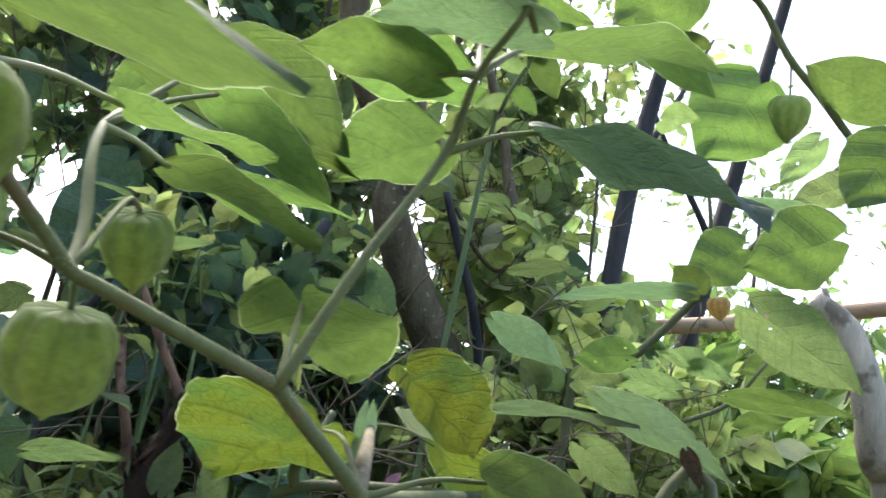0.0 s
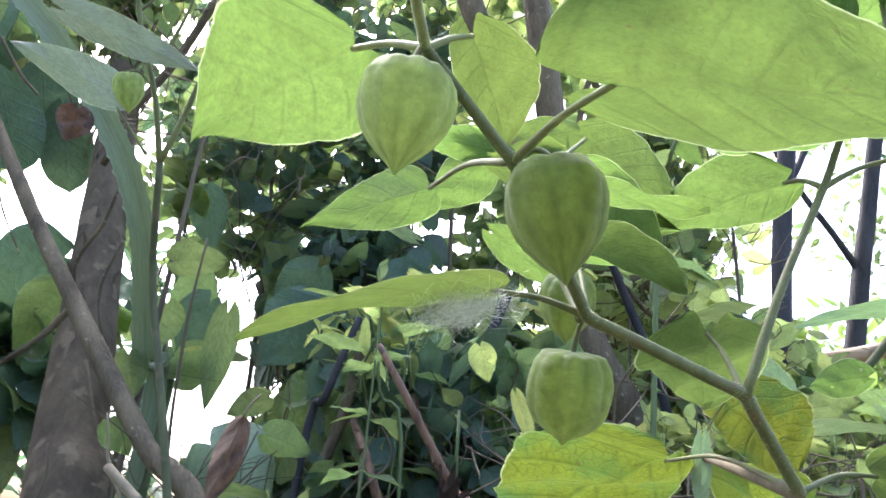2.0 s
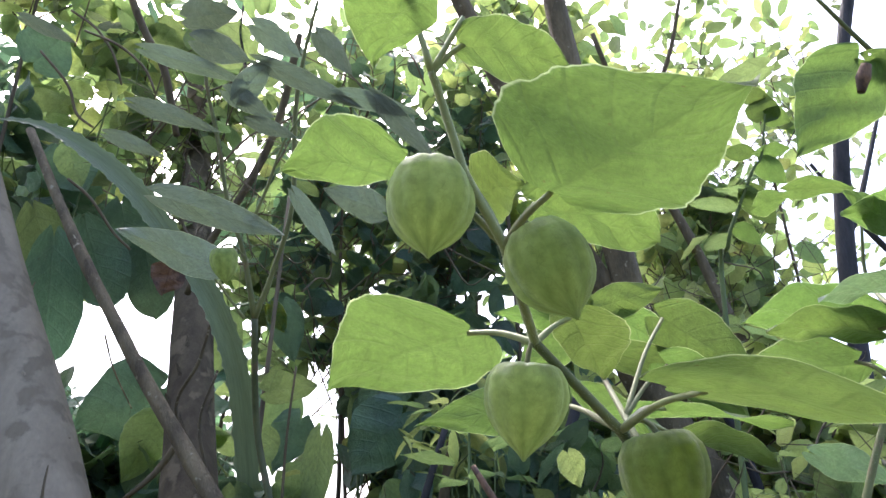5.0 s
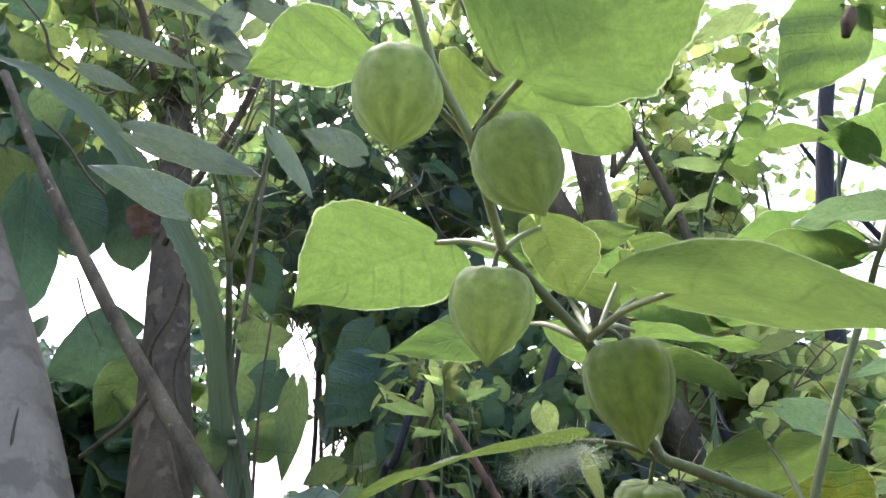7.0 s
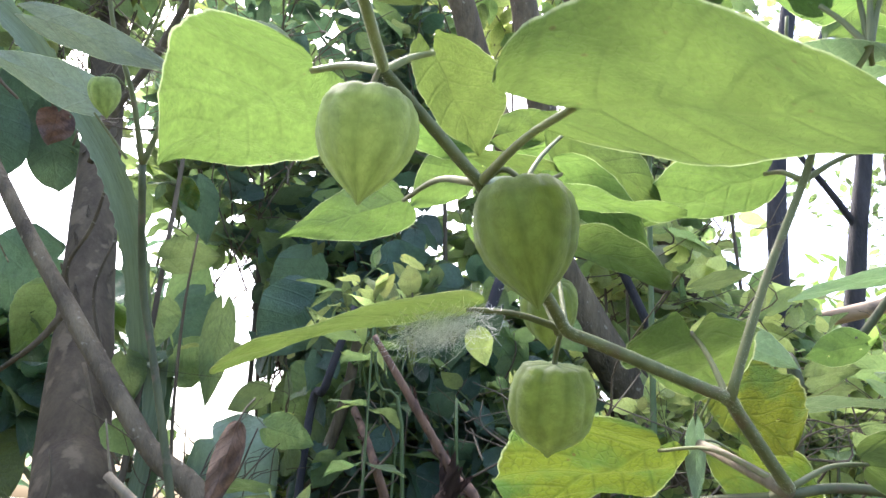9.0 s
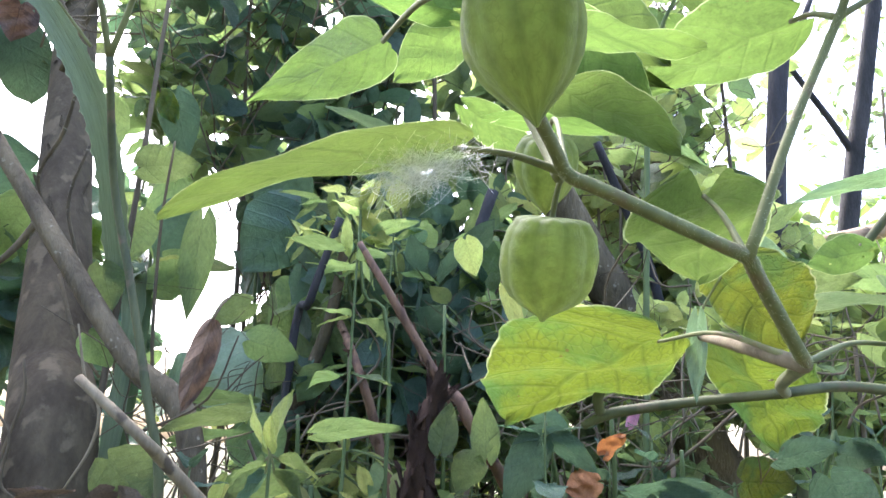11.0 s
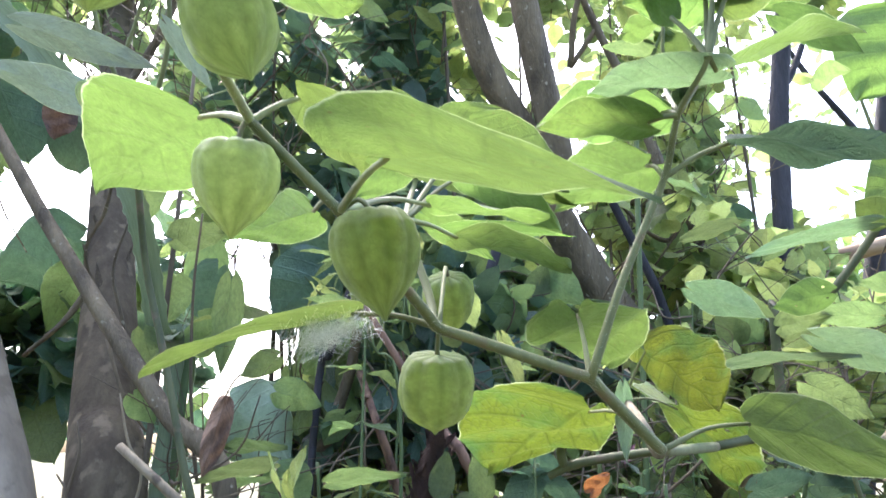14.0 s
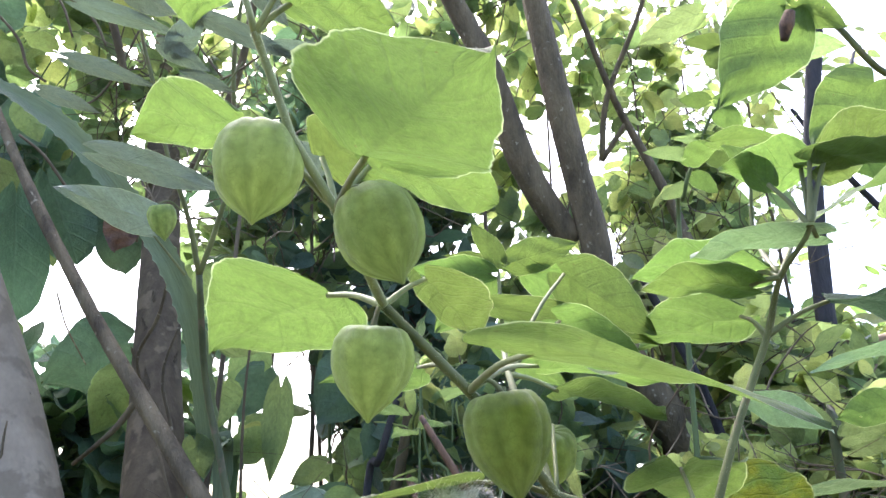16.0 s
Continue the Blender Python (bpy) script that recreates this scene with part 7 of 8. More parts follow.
# ---- dead hanging leaf ----
dead = thing("dead_leaf", "curled dry purple-brown leaf hanging from a twig", "leaf", (-0.3880, 0.5600, 1.0700))
leaf(dead, DEAD, (-0.3946, 0.5480, 1.0480), (-0.4080, 0.5440, 0.9740), (-0.35, 0.93, 0.10), 0.026, 303, curl=1.2, fold=0.8, wave=0.2, droop=0.15, heart=0.0, fat=0.5, tip_power=0.75, fine=2)
tube("petiole", [(-0.3880, 0.5600, 1.0700), (-0.3915, 0.5520, 1.0600), (-0.3946, 0.5480, 1.0480)], [0.0009, 0.0009, 0.0010], TWIG, dead, 4, 6)
leaf(dead, YELLOW, (-0.9051, 1.2193, 1.5953), (-0.8745, 1.2402, 1.5395), (-0.43, 0.7, 0.57), 0.0481, 304, curl=1.0, wave=0.2)

# ---- thicket behind ----
vine_0 = thing("climbing_vine", "dark broad-leaved vine behind the trunks", "shrub", (-1.3318, 1.2483, 0), group="dark broad-leaved vine clumps")
stem_ = tube("stem", [(-1.3318, 1.2483, 0), (-1.2568, 1.2533, 0.6407), (-1.2818, 1.1983, 1.1688), (-1.2618, 1.1983, 1.3378)], [0.00827, 0.00636, 0.00382, 0.00191], GREEN_TWIG, vine_0, sides=7)
spray(vine_0, 305, (-1.2818, 1.1983, 1.2814), (0.3093, 0.25, 0.1878), 26, 6, 0.13, DARK, "heart", GREEN_TWIG, False, second=MID)
vine_1 = thing("climbing_vine", "dark broad-leaved vine behind the trunks", "shrub", (-1.6551, 1.2874, 0), group="dark broad-leaved vine clumps")
stem_ = tube("stem", [(-1.6551, 1.2874, 0), (-1.6051, 1.2924, 0.9883), (-1.6551, 1.2374, 1.792), (-1.6351, 1.2374, 2.069)], [0.00827, 0.00636, 0.00382, 0.00191], GREEN_TWIG, vine_1, sides=7)
spray(vine_1, 306, (-1.6551, 1.2374, 1.9767), (0.2798, 0.25, 0.3078), 17, 6, 0.12, DARK, "heart", GREEN_TWIG, False, second=MID)
vine_2 = thing("climbing_vine", "dark broad-leaved vine behind the trunks", "shrub", (-0.704, 1.4886, 0), group="dark broad-leaved vine clumps")
stem_ = tube("stem", [(-0.704, 1.4886, 0), (-0.679, 1.4936, 0.6746), (-0.754, 1.4386, 1.2433), (-0.734, 1.4386, 1.4023)], [0.00827, 0.00636, 0.00382, 0.00191], GREEN_TWIG, vine_2, sides=7)
spray(vine_2, 307, (-0.754, 1.4386, 1.3493), (0.1767, 0.25, 0.1767), 14, 6, 0.12, MID, "heart", GREEN_TWIG, False, second=DARK)
vine_3 = thing("climbing_vine", "dark broad-leaved vine behind the trunks", "shrub", (-1.5655, 1.3194, 0), group="dark broad-leaved vine clumps")
stem_ = tube("stem", [(-1.5531, 1.2787, 0), (-1.5531, 1.2787, 1.3335), (-1.5531, 1.2787, 1.5835), (-1.5155, 1.2694, 2.45)], [0.00827, 0.00636, 0.00382, 0.00191], GREEN_TWIG, vine_3, sides=7)
spray(vine_3, 308, (-1.5155, 1.2694, 2.4899), (0.3712, 0.25, 0.2784), 18, 6, 0.1, MID, "heart", GREEN_TWIG, False, second=BRIGHT)
vine_4 = thing("climbing_vine", "dark broad-leaved vine behind the trunks", "shrub", (-1.9468, 1.5121, 0), group="dark broad-leaved vine clumps")
stem_ = tube("stem", [(-1.9468, 1.5121, 0), (-1.8968, 1.5171, 1.171), (-1.9468, 1.4621, 2.1082), (-1.9268, 1.4621, 2.4588)], [0.00827, 0.00636, 0.00382, 0.00191], GREEN_TWIG, vine_4, sides=7)
spray(vine_4, 309, (-1.9468, 1.4621, 2.3419), (0.4404, 0.25, 0.3896), 20, 7, 0.12, MID, "heart", GREEN_TWIG, True)
vine_5 = thing("climbing_vine", "dark broad-leaved vine behind the trunks", "shrub", (-1.9729, 1.7908, 0), group="dark broad-leaved vine clumps")
stem_ = tube("stem", [(-1.9729, 1.7908, 0), (-1.9479, 1.7958, 0.9891), (-2.0229, 1.7408, 1.851), (-2.0029, 1.7408, 2.0418)], [0.00827, 0.00636, 0.00382, 0.00191], GREEN_TWIG, vine_5, sides=7)
spray(vine_5, 310, (-2.0229, 1.7408, 1.9782), (0.3888, 0.25, 0.2121), 10, 7, 0.12, MID, "heart", GREEN_TWIG, True)
vine_6 = thing("climbing_vine", "dark broad-leaved vine behind the trunks", "shrub", (-1.3607, 1.9381, 0), group="dark broad-leaved vine clumps")
stem_ = tube("stem", [(-1.3607, 1.9381, 0), (-1.2857, 1.9431, 1.0475), (-1.3107, 1.8881, 1.883), (-1.2907, 1.8881, 2.2011)], [0.00827, 0.00636, 0.00382, 0.00191], GREEN_TWIG, vine_6, sides=7)
spray(vine_6, 311, (-1.3107, 1.8881, 2.0951), (0.3535, 0.25, 0.3535), 20, 7, 0.1, MID, "heart", GREEN_TWIG, True)
vine_7 = thing("climbing_vine", "dark broad-leaved vine behind the trunks", "shrub", (-0.3121, 1.2424, 0), group="dark broad-leaved vine clumps")
stem_ = tube("stem", [(-0.3121, 1.2424, 0), (-0.2621, 1.2474, 0.5947), (-0.3121, 1.1924, 1.1287), (-0.2921, 1.1924, 1.2199)], [0.00827, 0.00636, 0.00382, 0.00191], GREEN_TWIG, vine_7, sides=7)
spray(vine_7, 312, (-0.3121, 1.1924, 1.1895), (0.2117, 0.25, 0.1013), 16, 6, 0.09, DARK, "oval", GREEN_TWIG, True)
vine_8 = thing("climbing_vine", "dark broad-leaved vine behind the trunks", "shrub", (-0.5735, 1.7718, 0), group="dark broad-leaved vine clumps")
stem_ = tube("stem", [(-0.5735, 1.7718, 0), (-0.5485, 1.7768, 1.1095), (-0.6235, 1.7218, 2.0335), (-0.6035, 1.7218, 2.3119)], [0.00827, 0.00636, 0.00382, 0.00191], GREEN_TWIG, vine_8, sides=7)
spray(vine_8, 313, (-0.6235, 1.7218, 2.2191), (0.232, 0.25, 0.3093), 34, 9, 0.08, DARK, "oval", GREEN_TWIG, True)
vine_9 = thing("climbing_vine", "dark broad-leaved vine behind the trunks", "shrub", (-0.368, 1.8801, 0), group="dark broad-leaved vine clumps")
stem_ = tube("stem", [(-0.368, 1.8801, 0), (-0.293, 1.8851, 0.8988), (-0.318, 1.8301, 1.6915), (-0.298, 1.8301, 1.8506)], [0.00827, 0.00636, 0.00382, 0.00191], GREEN_TWIG, vine_9, sides=7)
spray(vine_9, 314, (-0.318, 1.8301, 1.7976), (0.2504, 0.25, 0.1767), 22, 9, 0.08, MID, "oval", GREEN_TWIG, True)
vine_10 = thing("climbing_vine", "dark broad-leaved vine behind the trunks", "shrub", (-0.3189, 1.5984, 0), group="dark broad-leaved vine clumps")
stem_ = tube("stem", [(-0.3189, 1.5984, 0), (-0.2689, 1.6034, 0.6902), (-0.3189, 1.5484, 1.2956), (-0.2989, 1.5484, 1.4229)], [0.00827, 0.00636, 0.00382, 0.00191], GREEN_TWIG, vine_10, sides=7)
spray(vine_10, 315, (-0.3189, 1.5484, 1.3804), (0.2357, 0.25, 0.1414), 22, 9, 0.08, DARK, "oval", GREEN_TWIG, True)
canopy_0 = thing("tree_canopy", "dense green leaves of the upper thicket", "shrub", (-1.3596, 1.357, 0), group="dense green leaves clumps")
stem_ = tube("stem", [(-1.2277, 1.4481, 0), (-1.2277, 1.4481, 1.2416), (-1.2277, 1.4481, 1.4916), (-1.3096, 1.307, 2.25)], [0.00827, 0.00636, 0.00382, 0.00191], TWIG, canopy_0, sides=7)
spray(canopy_0, 316, (-1.3096, 1.307, 2.2856), (0.4418, 0.25, 0.3829), 50, 9, 0.075, MID, "oval", TWIG, False, second=BRIGHT)
canopy_1 = thing("tree_canopy", "dense green leaves of the upper thicket", "shrub", (-0.8824, 1.5323, 0), group="dense green leaves clumps")
stem_ = tube("stem", [(-0.8824, 1.5323, 0), (-0.8324, 1.5373, 1.0893), (-0.8824, 1.4823, 1.9313), (-0.8624, 1.4823, 2.3024)], [0.00827, 0.00636, 0.00382, 0.00191], TWIG, canopy_1, sides=7)
spray(canopy_1, 317, (-0.8824, 1.4823, 2.1787), (0.4124, 0.25, 0.4124), 50, 9, 0.08, DARK, "oval", TWIG, False, second=MID)
canopy_2 = thing("tree_canopy", "dense green leaves of the upper thicket", "shrub", (-0.4524, 1.6662, 0), group="dense green leaves clumps")
stem_ = tube("stem", [(-0.4524, 1.6662, 0), (-0.4274, 1.6712, 1.3125), (-0.5024, 1.6162, 2.4111), (-0.4824, 1.6162, 2.7319)], [0.00827, 0.00636, 0.00382, 0.00191], TWIG, canopy_2, sides=7)
spray(canopy_2, 318, (-0.5024, 1.6162, 2.6249), (0.4536, 0.25, 0.3564), 36, 9, 0.08, MID, "oval", TWIG, False, second=BRIGHT)
canopy_3 = thing("tree_canopy", "dense green leaves of the upper thicket", "shrub", (-1.6777, 1.0933, 0), group="dense green leaves clumps")
stem_ = tube("stem", [(-1.6777, 1.0933, 0), (-1.6027, 1.0983, 1.3182), (-1.6277, 1.0433, 2.4861), (-1.6077, 1.0433, 2.7115)], [0.00827, 0.00636, 0.00382, 0.00191], TWIG, canopy_3, sides=7)
spray(canopy_3, 319, (-1.6277, 1.0433, 2.6364), (0.5597, 0.25, 0.2504), 28, 9, 0.08, MID, "oval", TWIG, False, second=BRIGHT)
canopy_4 = thing("tree_canopy", "dense green leaves of the upper thicket", "shrub", (-0.8729, 1.6192, 0), group="dense green leaves clumps")
stem_ = tube("stem", [(-0.8729, 1.6192, 0), (-0.8229, 1.6242, 0.8794), (-0.8729, 1.5692, 1.5574), (-0.8529, 1.5692, 1.8596)], [0.00827, 0.00636, 0.00382, 0.00191], TWIG, canopy_4, sides=7)
spray(canopy_4, 320, (-0.8729, 1.5692, 1.7588), (0.3358, 0.25, 0.3358), 30, 9, 0.09, MID, "oval", TWIG, False, second=DARK)
sunny_0 = thing("sunlit_shrub", "sunlit yellow-green small-leaved shrub", "shrub", (-0.0746, 2.4808, 0), group="sunlit yellow-green small-leaved shrub clumps")
stem_ = tube("stem", [(-0.0746, 2.4808, 0), (0.0004, 2.4858, 1.1331), (-0.0246, 2.4308, 1.9215), (-0.0046, 2.4308, 2.4385)], [0.00827, 0.00636, 0.00382, 0.00191], TWIG, sunny_0, sides=7)
spray(sunny_0, 321, (-0.0246, 2.4308, 2.2661), (0.6318, 0.25, 0.5744), 28, 9, 0.085, MID, "oval", TWIG, False, second=BRIGHT)
sunny_1 = thing("sunlit_shrub", "sunlit yellow-green small-leaved shrub", "shrub", (0.1067, 2.2821, 0), group="sunlit yellow-green small-leaved shrub clumps")
stem_ = tube("stem", [(0.1067, 2.2821, 0), (0.1567, 2.2871, 0.8408), (0.1067, 2.2321, 1.5067), (0.1267, 2.2321, 1.7691)], [0.00827, 0.00636, 0.00382, 0.00191], TWIG, sunny_1, sides=7)
spray(sunny_1, 322, (0.1067, 2.2321, 1.6816), (0.5346, 0.25, 0.2916), 40, 9, 0.08, MID, "heart", TWIG, False, second=BRIGHT)
sunny_2 = thing("sunlit_shrub", "sunlit yellow-green small-leaved shrub", "shrub", (0.202, 2.6627, 0), group="sunlit yellow-green small-leaved shrub clumps")
stem_ = tube("stem", [(0.202, 2.6627, 0), (0.227, 2.6677, 1.0537), (0.152, 2.6127, 1.8548), (0.172, 2.6127, 2.2339)], [0.00827, 0.00636, 0.00382, 0.00191], TWIG, sunny_2, sides=7)
spray(sunny_2, 323, (0.152, 2.6127, 2.1075), (0.5744, 0.25, 0.4212), 28, 9, 0.085, MID, "heart", TWIG, False, second=BRIGHT)
sunny_3 = thing("sunlit_shrub", "sunlit yellow-green small-leaved shrub", "shrub", (-0.0426, 2.2309, 0), group="sunlit yellow-green small-leaved shrub clumps")
stem_ = tube("stem", [(-0.0426, 2.2309, 0), (0.0324, 2.2359, 0.9195), (0.0074, 2.1809, 1.5474), (0.0274, 2.1809, 1.9848)], [0.00827, 0.00636, 0.00382, 0.00191], TWIG, sunny_3, sides=7)
spray(sunny_3, 324, (0.0074, 2.1809, 1.839), (0.4536, 0.25, 0.486), 28, 9, 0.07, MID, "heart", TWIG, False, second=BRIGHT)
sunny_4 = thing("sunlit_shrub", "sunlit yellow-green small-leaved shrub", "shrub", (0.1228, 2.4953, 0), group="sunlit yellow-green small-leaved shrub clumps")
stem_ = tube("stem", [(0.1228, 2.4953, 0), (0.1728, 2.5003, 1.457), (0.1228, 2.4453, 2.6665), (0.1428, 2.4453, 3.0377)], [0.00827, 0.00636, 0.00382, 0.00191], TWIG, sunny_4, sides=7)
spray(sunny_4, 325, (0.1228, 2.4453, 2.914), (0.8248, 0.25, 0.4124), 34, 9, 0.075, MID, "oval", TWIG, False, second=BRIGHT)
sunny_5 = thing("sunlit_shrub", "sunlit yellow-green small-leaved shrub", "shrub", (0.3347, 2.1921, 0), group="sunlit yellow-green small-leaved shrub clumps")
stem_ = tube("stem", [(0.3347, 2.1921, 0), (0.3597, 2.1971, 1.3799), (0.2847, 2.1421, 2.5168), (0.3047, 2.1421, 2.8813)], [0.00827, 0.00636, 0.00382, 0.00191], TWIG, sunny_5, sides=7)
spray(sunny_5, 326, (0.2847, 2.1421, 2.7598), (0.5523, 0.25, 0.405), 30, 9, 0.07, MID, "oval", TWIG, False, second=BRIGHT)
sunny_6 = thing("sunlit_shrub", "sunlit yellow-green small-leaved shrub", "shrub", (0.0162, 2.0977, 0), group="sunlit yellow-green small-leaved shrub clumps")
stem_ = tube("stem", [(0.0162, 2.0977, 0), (0.0912, 2.1027, 1.0395), (0.0662, 2.0477, 1.8847), (0.0862, 2.0477, 2.1763)], [0.00827, 0.00636, 0.00382, 0.00191], TWIG, sunny_6, sides=7)
spray(sunny_6, 327, (0.0662, 2.0477, 2.0791), (0.324, 0.25, 0.324), 24, 9, 0.07, MID, "heart", TWIG, False, second=BRIGHT)
thicket_0 = thing("thicket_shrub", "shaded thicket of mixed green leaves", "shrub", (-0.9485, 1.5895, 0), group="shaded thicket clumps")
stem_ = tube("stem", [(-0.9485, 1.5895, 0), (-0.8735, 1.5945, 0.4718), (-0.8985, 1.5395, 0.7457), (-0.8785, 1.5395, 1.0426)], [0.00827, 0.00636, 0.00382, 0.00191], TWIG, thicket_0, sides=7)
spray(thicket_0, 328, (-0.8985, 1.5395, 0.9436), (0.4713, 0.25, 0.3299), 34, 8, 0.1, MID, "oval", TWIG, False, second=BRIGHT)
thicket_1 = thing("thicket_shrub", "shaded thicket of mixed green leaves", "shrub", (-0.3516, 1.5608, 0), group="shaded thicket clumps")
stem_ = tube("stem", [(-0.3516, 1.5608, 0), (-0.3016, 1.5658, 0.5404), (-0.3516, 1.5108, 0.8953), (-0.3316, 1.5108, 1.1737)], [0.00827, 0.00636, 0.00382, 0.00191], TWIG, thicket_1, sides=7)
spray(thicket_1, 329, (-0.3516, 1.5108, 1.0809), (0.3535, 0.25, 0.3093), 36, 8, 0.09, MID, "lance", TWIG, False, second=BRIGHT)
thicket_2 = thing("thicket_shrub", "shaded thicket of mixed green leaves", "shrub", (0.124, 1.6616, 0), group="shaded thicket clumps")
stem_ = tube("stem", [(0.124, 1.6616, 0), (0.149, 1.6666, 0.5043), (0.074, 1.6116, 0.8495), (0.094, 1.6116, 1.0881)], [0.00827, 0.00636, 0.00382, 0.00191], TWIG, thicket_2, sides=7)
spray(thicket_2, 330, (0.074, 1.6116, 1.0086), (0.3535, 0.25, 0.2651), 42, 8, 0.09, MID, "oval", TWIG, False, second=BRIGHT)
thicket_3 = thing("thicket_shrub", "shaded thicket of mixed green leaves", "shrub", (0.4599, 1.8345, 0), group="shaded thicket clumps")
stem_ = tube("stem", [(0.4599, 1.8345, 0), (0.5349, 1.8395, 0.565), (0.5099, 1.7845, 0.9604), (0.5299, 1.7845, 1.2149)], [0.00827, 0.00636, 0.00382, 0.00191], TWIG, thicket_3, sides=7)
spray(thicket_3, 331, (0.5099, 1.7845, 1.1301), (0.3299, 0.25, 0.2828), 29, 8, 0.09, MID, "oval", TWIG, False, second=BRIGHT)
thicket_4 = thing("thicket_shrub", "shaded thicket of mixed green leaves", "shrub", (-0.6638, 1.7542, 0), group="shaded thicket clumps")
stem_ = tube("stem", [(-0.6638, 1.7542, 0), (-0.6138, 1.7592, 0.7202), (-0.6638, 1.7042, 1.2495), (-0.6438, 1.7042, 1.5359)], [0.00827, 0.00636, 0.00382, 0.00191], TWIG, thicket_4, sides=7)
spray(thicket_4, 332, (-0.6638, 1.7042, 1.4404), (0.3977, 0.25, 0.3181), 32, 8, 0.09, MID, "oval", TWIG, False, second=BRIGHT)
thicket_5 = thing("thicket_shrub", "shaded thicket of mixed green leaves", "shrub", (-0.6659, 1.5904, 0), group="shaded thicket clumps")
stem_ = tube("stem", [(-0.6659, 1.5904, 0), (-0.6409, 1.5954, 0.6409), (-0.7159, 1.5404, 1.0698), (-0.6959, 1.5404, 1.3879)], [0.00827, 0.00636, 0.00382, 0.00191], TWIG, thicket_5, sides=7)
spray(thicket_5, 333, (-0.7159, 1.5404, 1.2819), (0.3756, 0.25, 0.3535), 40, 8, 0.1, MID, "oval", TWIG, False, second=BRIGHT)
thicket_6 = thing("thicket_shrub", "shaded thicket of mixed green leaves", "shrub", (-0.1245, 1.5652, 0), group="shaded thicket clumps")
stem_ = tube("stem", [(-0.1245, 1.5652, 0), (-0.0495, 1.5702, 0.5575), (-0.0745, 1.5152, 0.9789), (-0.0545, 1.5152, 1.183)], [0.00827, 0.00636, 0.00382, 0.00191], TWIG, thicket_6, sides=7)
spray(thicket_6, 334, (-0.0745, 1.5152, 1.115), (0.3299, 0.25, 0.2268), 34, 8, 0.09, MID, "oval", TWIG, False)
thicket_7 = thing("thicket_shrub", "shaded thicket of mixed green leaves", "shrub", (-0.3087, 1.4041, 0), group="shaded thicket clumps")
stem_ = tube("stem", [(-0.3087, 1.4041, 0), (-0.2587, 1.4091, 0.4073), (-0.3087, 1.3541, 0.7456), (-0.2887, 1.3541, 0.849)], [0.00827, 0.00636, 0.00382, 0.00191], TWIG, thicket_7, sides=7)
spray(thicket_7, 335, (-0.3087, 1.3541, 0.8145), (0.7659, 0.25, 0.1149), 36, 8, 0.09, MID, "oval", TWIG, False, second=BRIGHT)
thicket_8 = thing("thicket_shrub", "shaded thicket of mixed green leaves", "shrub", (0.1688, 2.0392, 0), group="shaded thicket clumps")
stem_ = tube("stem", [(0.1688, 2.0392, 0), (0.1938, 2.0442, 0.7419), (0.1188, 1.9892, 1.3411), (0.1388, 1.9892, 1.5552)], [0.00827, 0.00636, 0.00382, 0.00191], TWIG, thicket_8, sides=7)
spray(thicket_8, 336, (0.1188, 1.9892, 1.4838), (0.4617, 0.25, 0.2379), 40, 8, 0.09, MID, "oval", TWIG, False, second=DARK)
thicket_9 = thing("thicket_shrub", "shaded thicket of mixed green leaves", "shrub", (0.17, 1.8612, 0), group="shaded thicket clumps")
stem_ = tube("stem", [(0.17, 1.8612, 0), (0.245, 1.8662, 0.6706), (0.22, 1.8112, 1.2285), (0.24, 1.8112, 1.3975)], [0.00827, 0.00636, 0.00382, 0.00191], TWIG, thicket_9, sides=7)
spray(thicket_9, 337, (0.22, 1.8112, 1.3412), (0.3255, 0.25, 0.1878), 30, 8, 0.08, MID, "heart", TWIG, False, second=BRIGHT)
thicket_10 = thing("thicket_shrub", "shaded thicket of mixed green leaves", "shrub", (-0.6515, 1.7521, 0), group="shaded thicket clumps")
stem_ = tube("stem", [(-0.6515, 1.7521, 0), (-0.6015, 1.7571, 0.933), (-0.6515, 1.7021, 1.6982), (-0.6315, 1.7021, 1.95)], [0.00827, 0.00636, 0.00382, 0.00191], TWIG, thicket_10, sides=7)
spray(thicket_10, 338, (-0.6515, 1.7021, 1.8661), (0.2209, 0.25, 0.2798), 26, 8, 0.09, DARK, "oval", TWIG, False, second=MID)
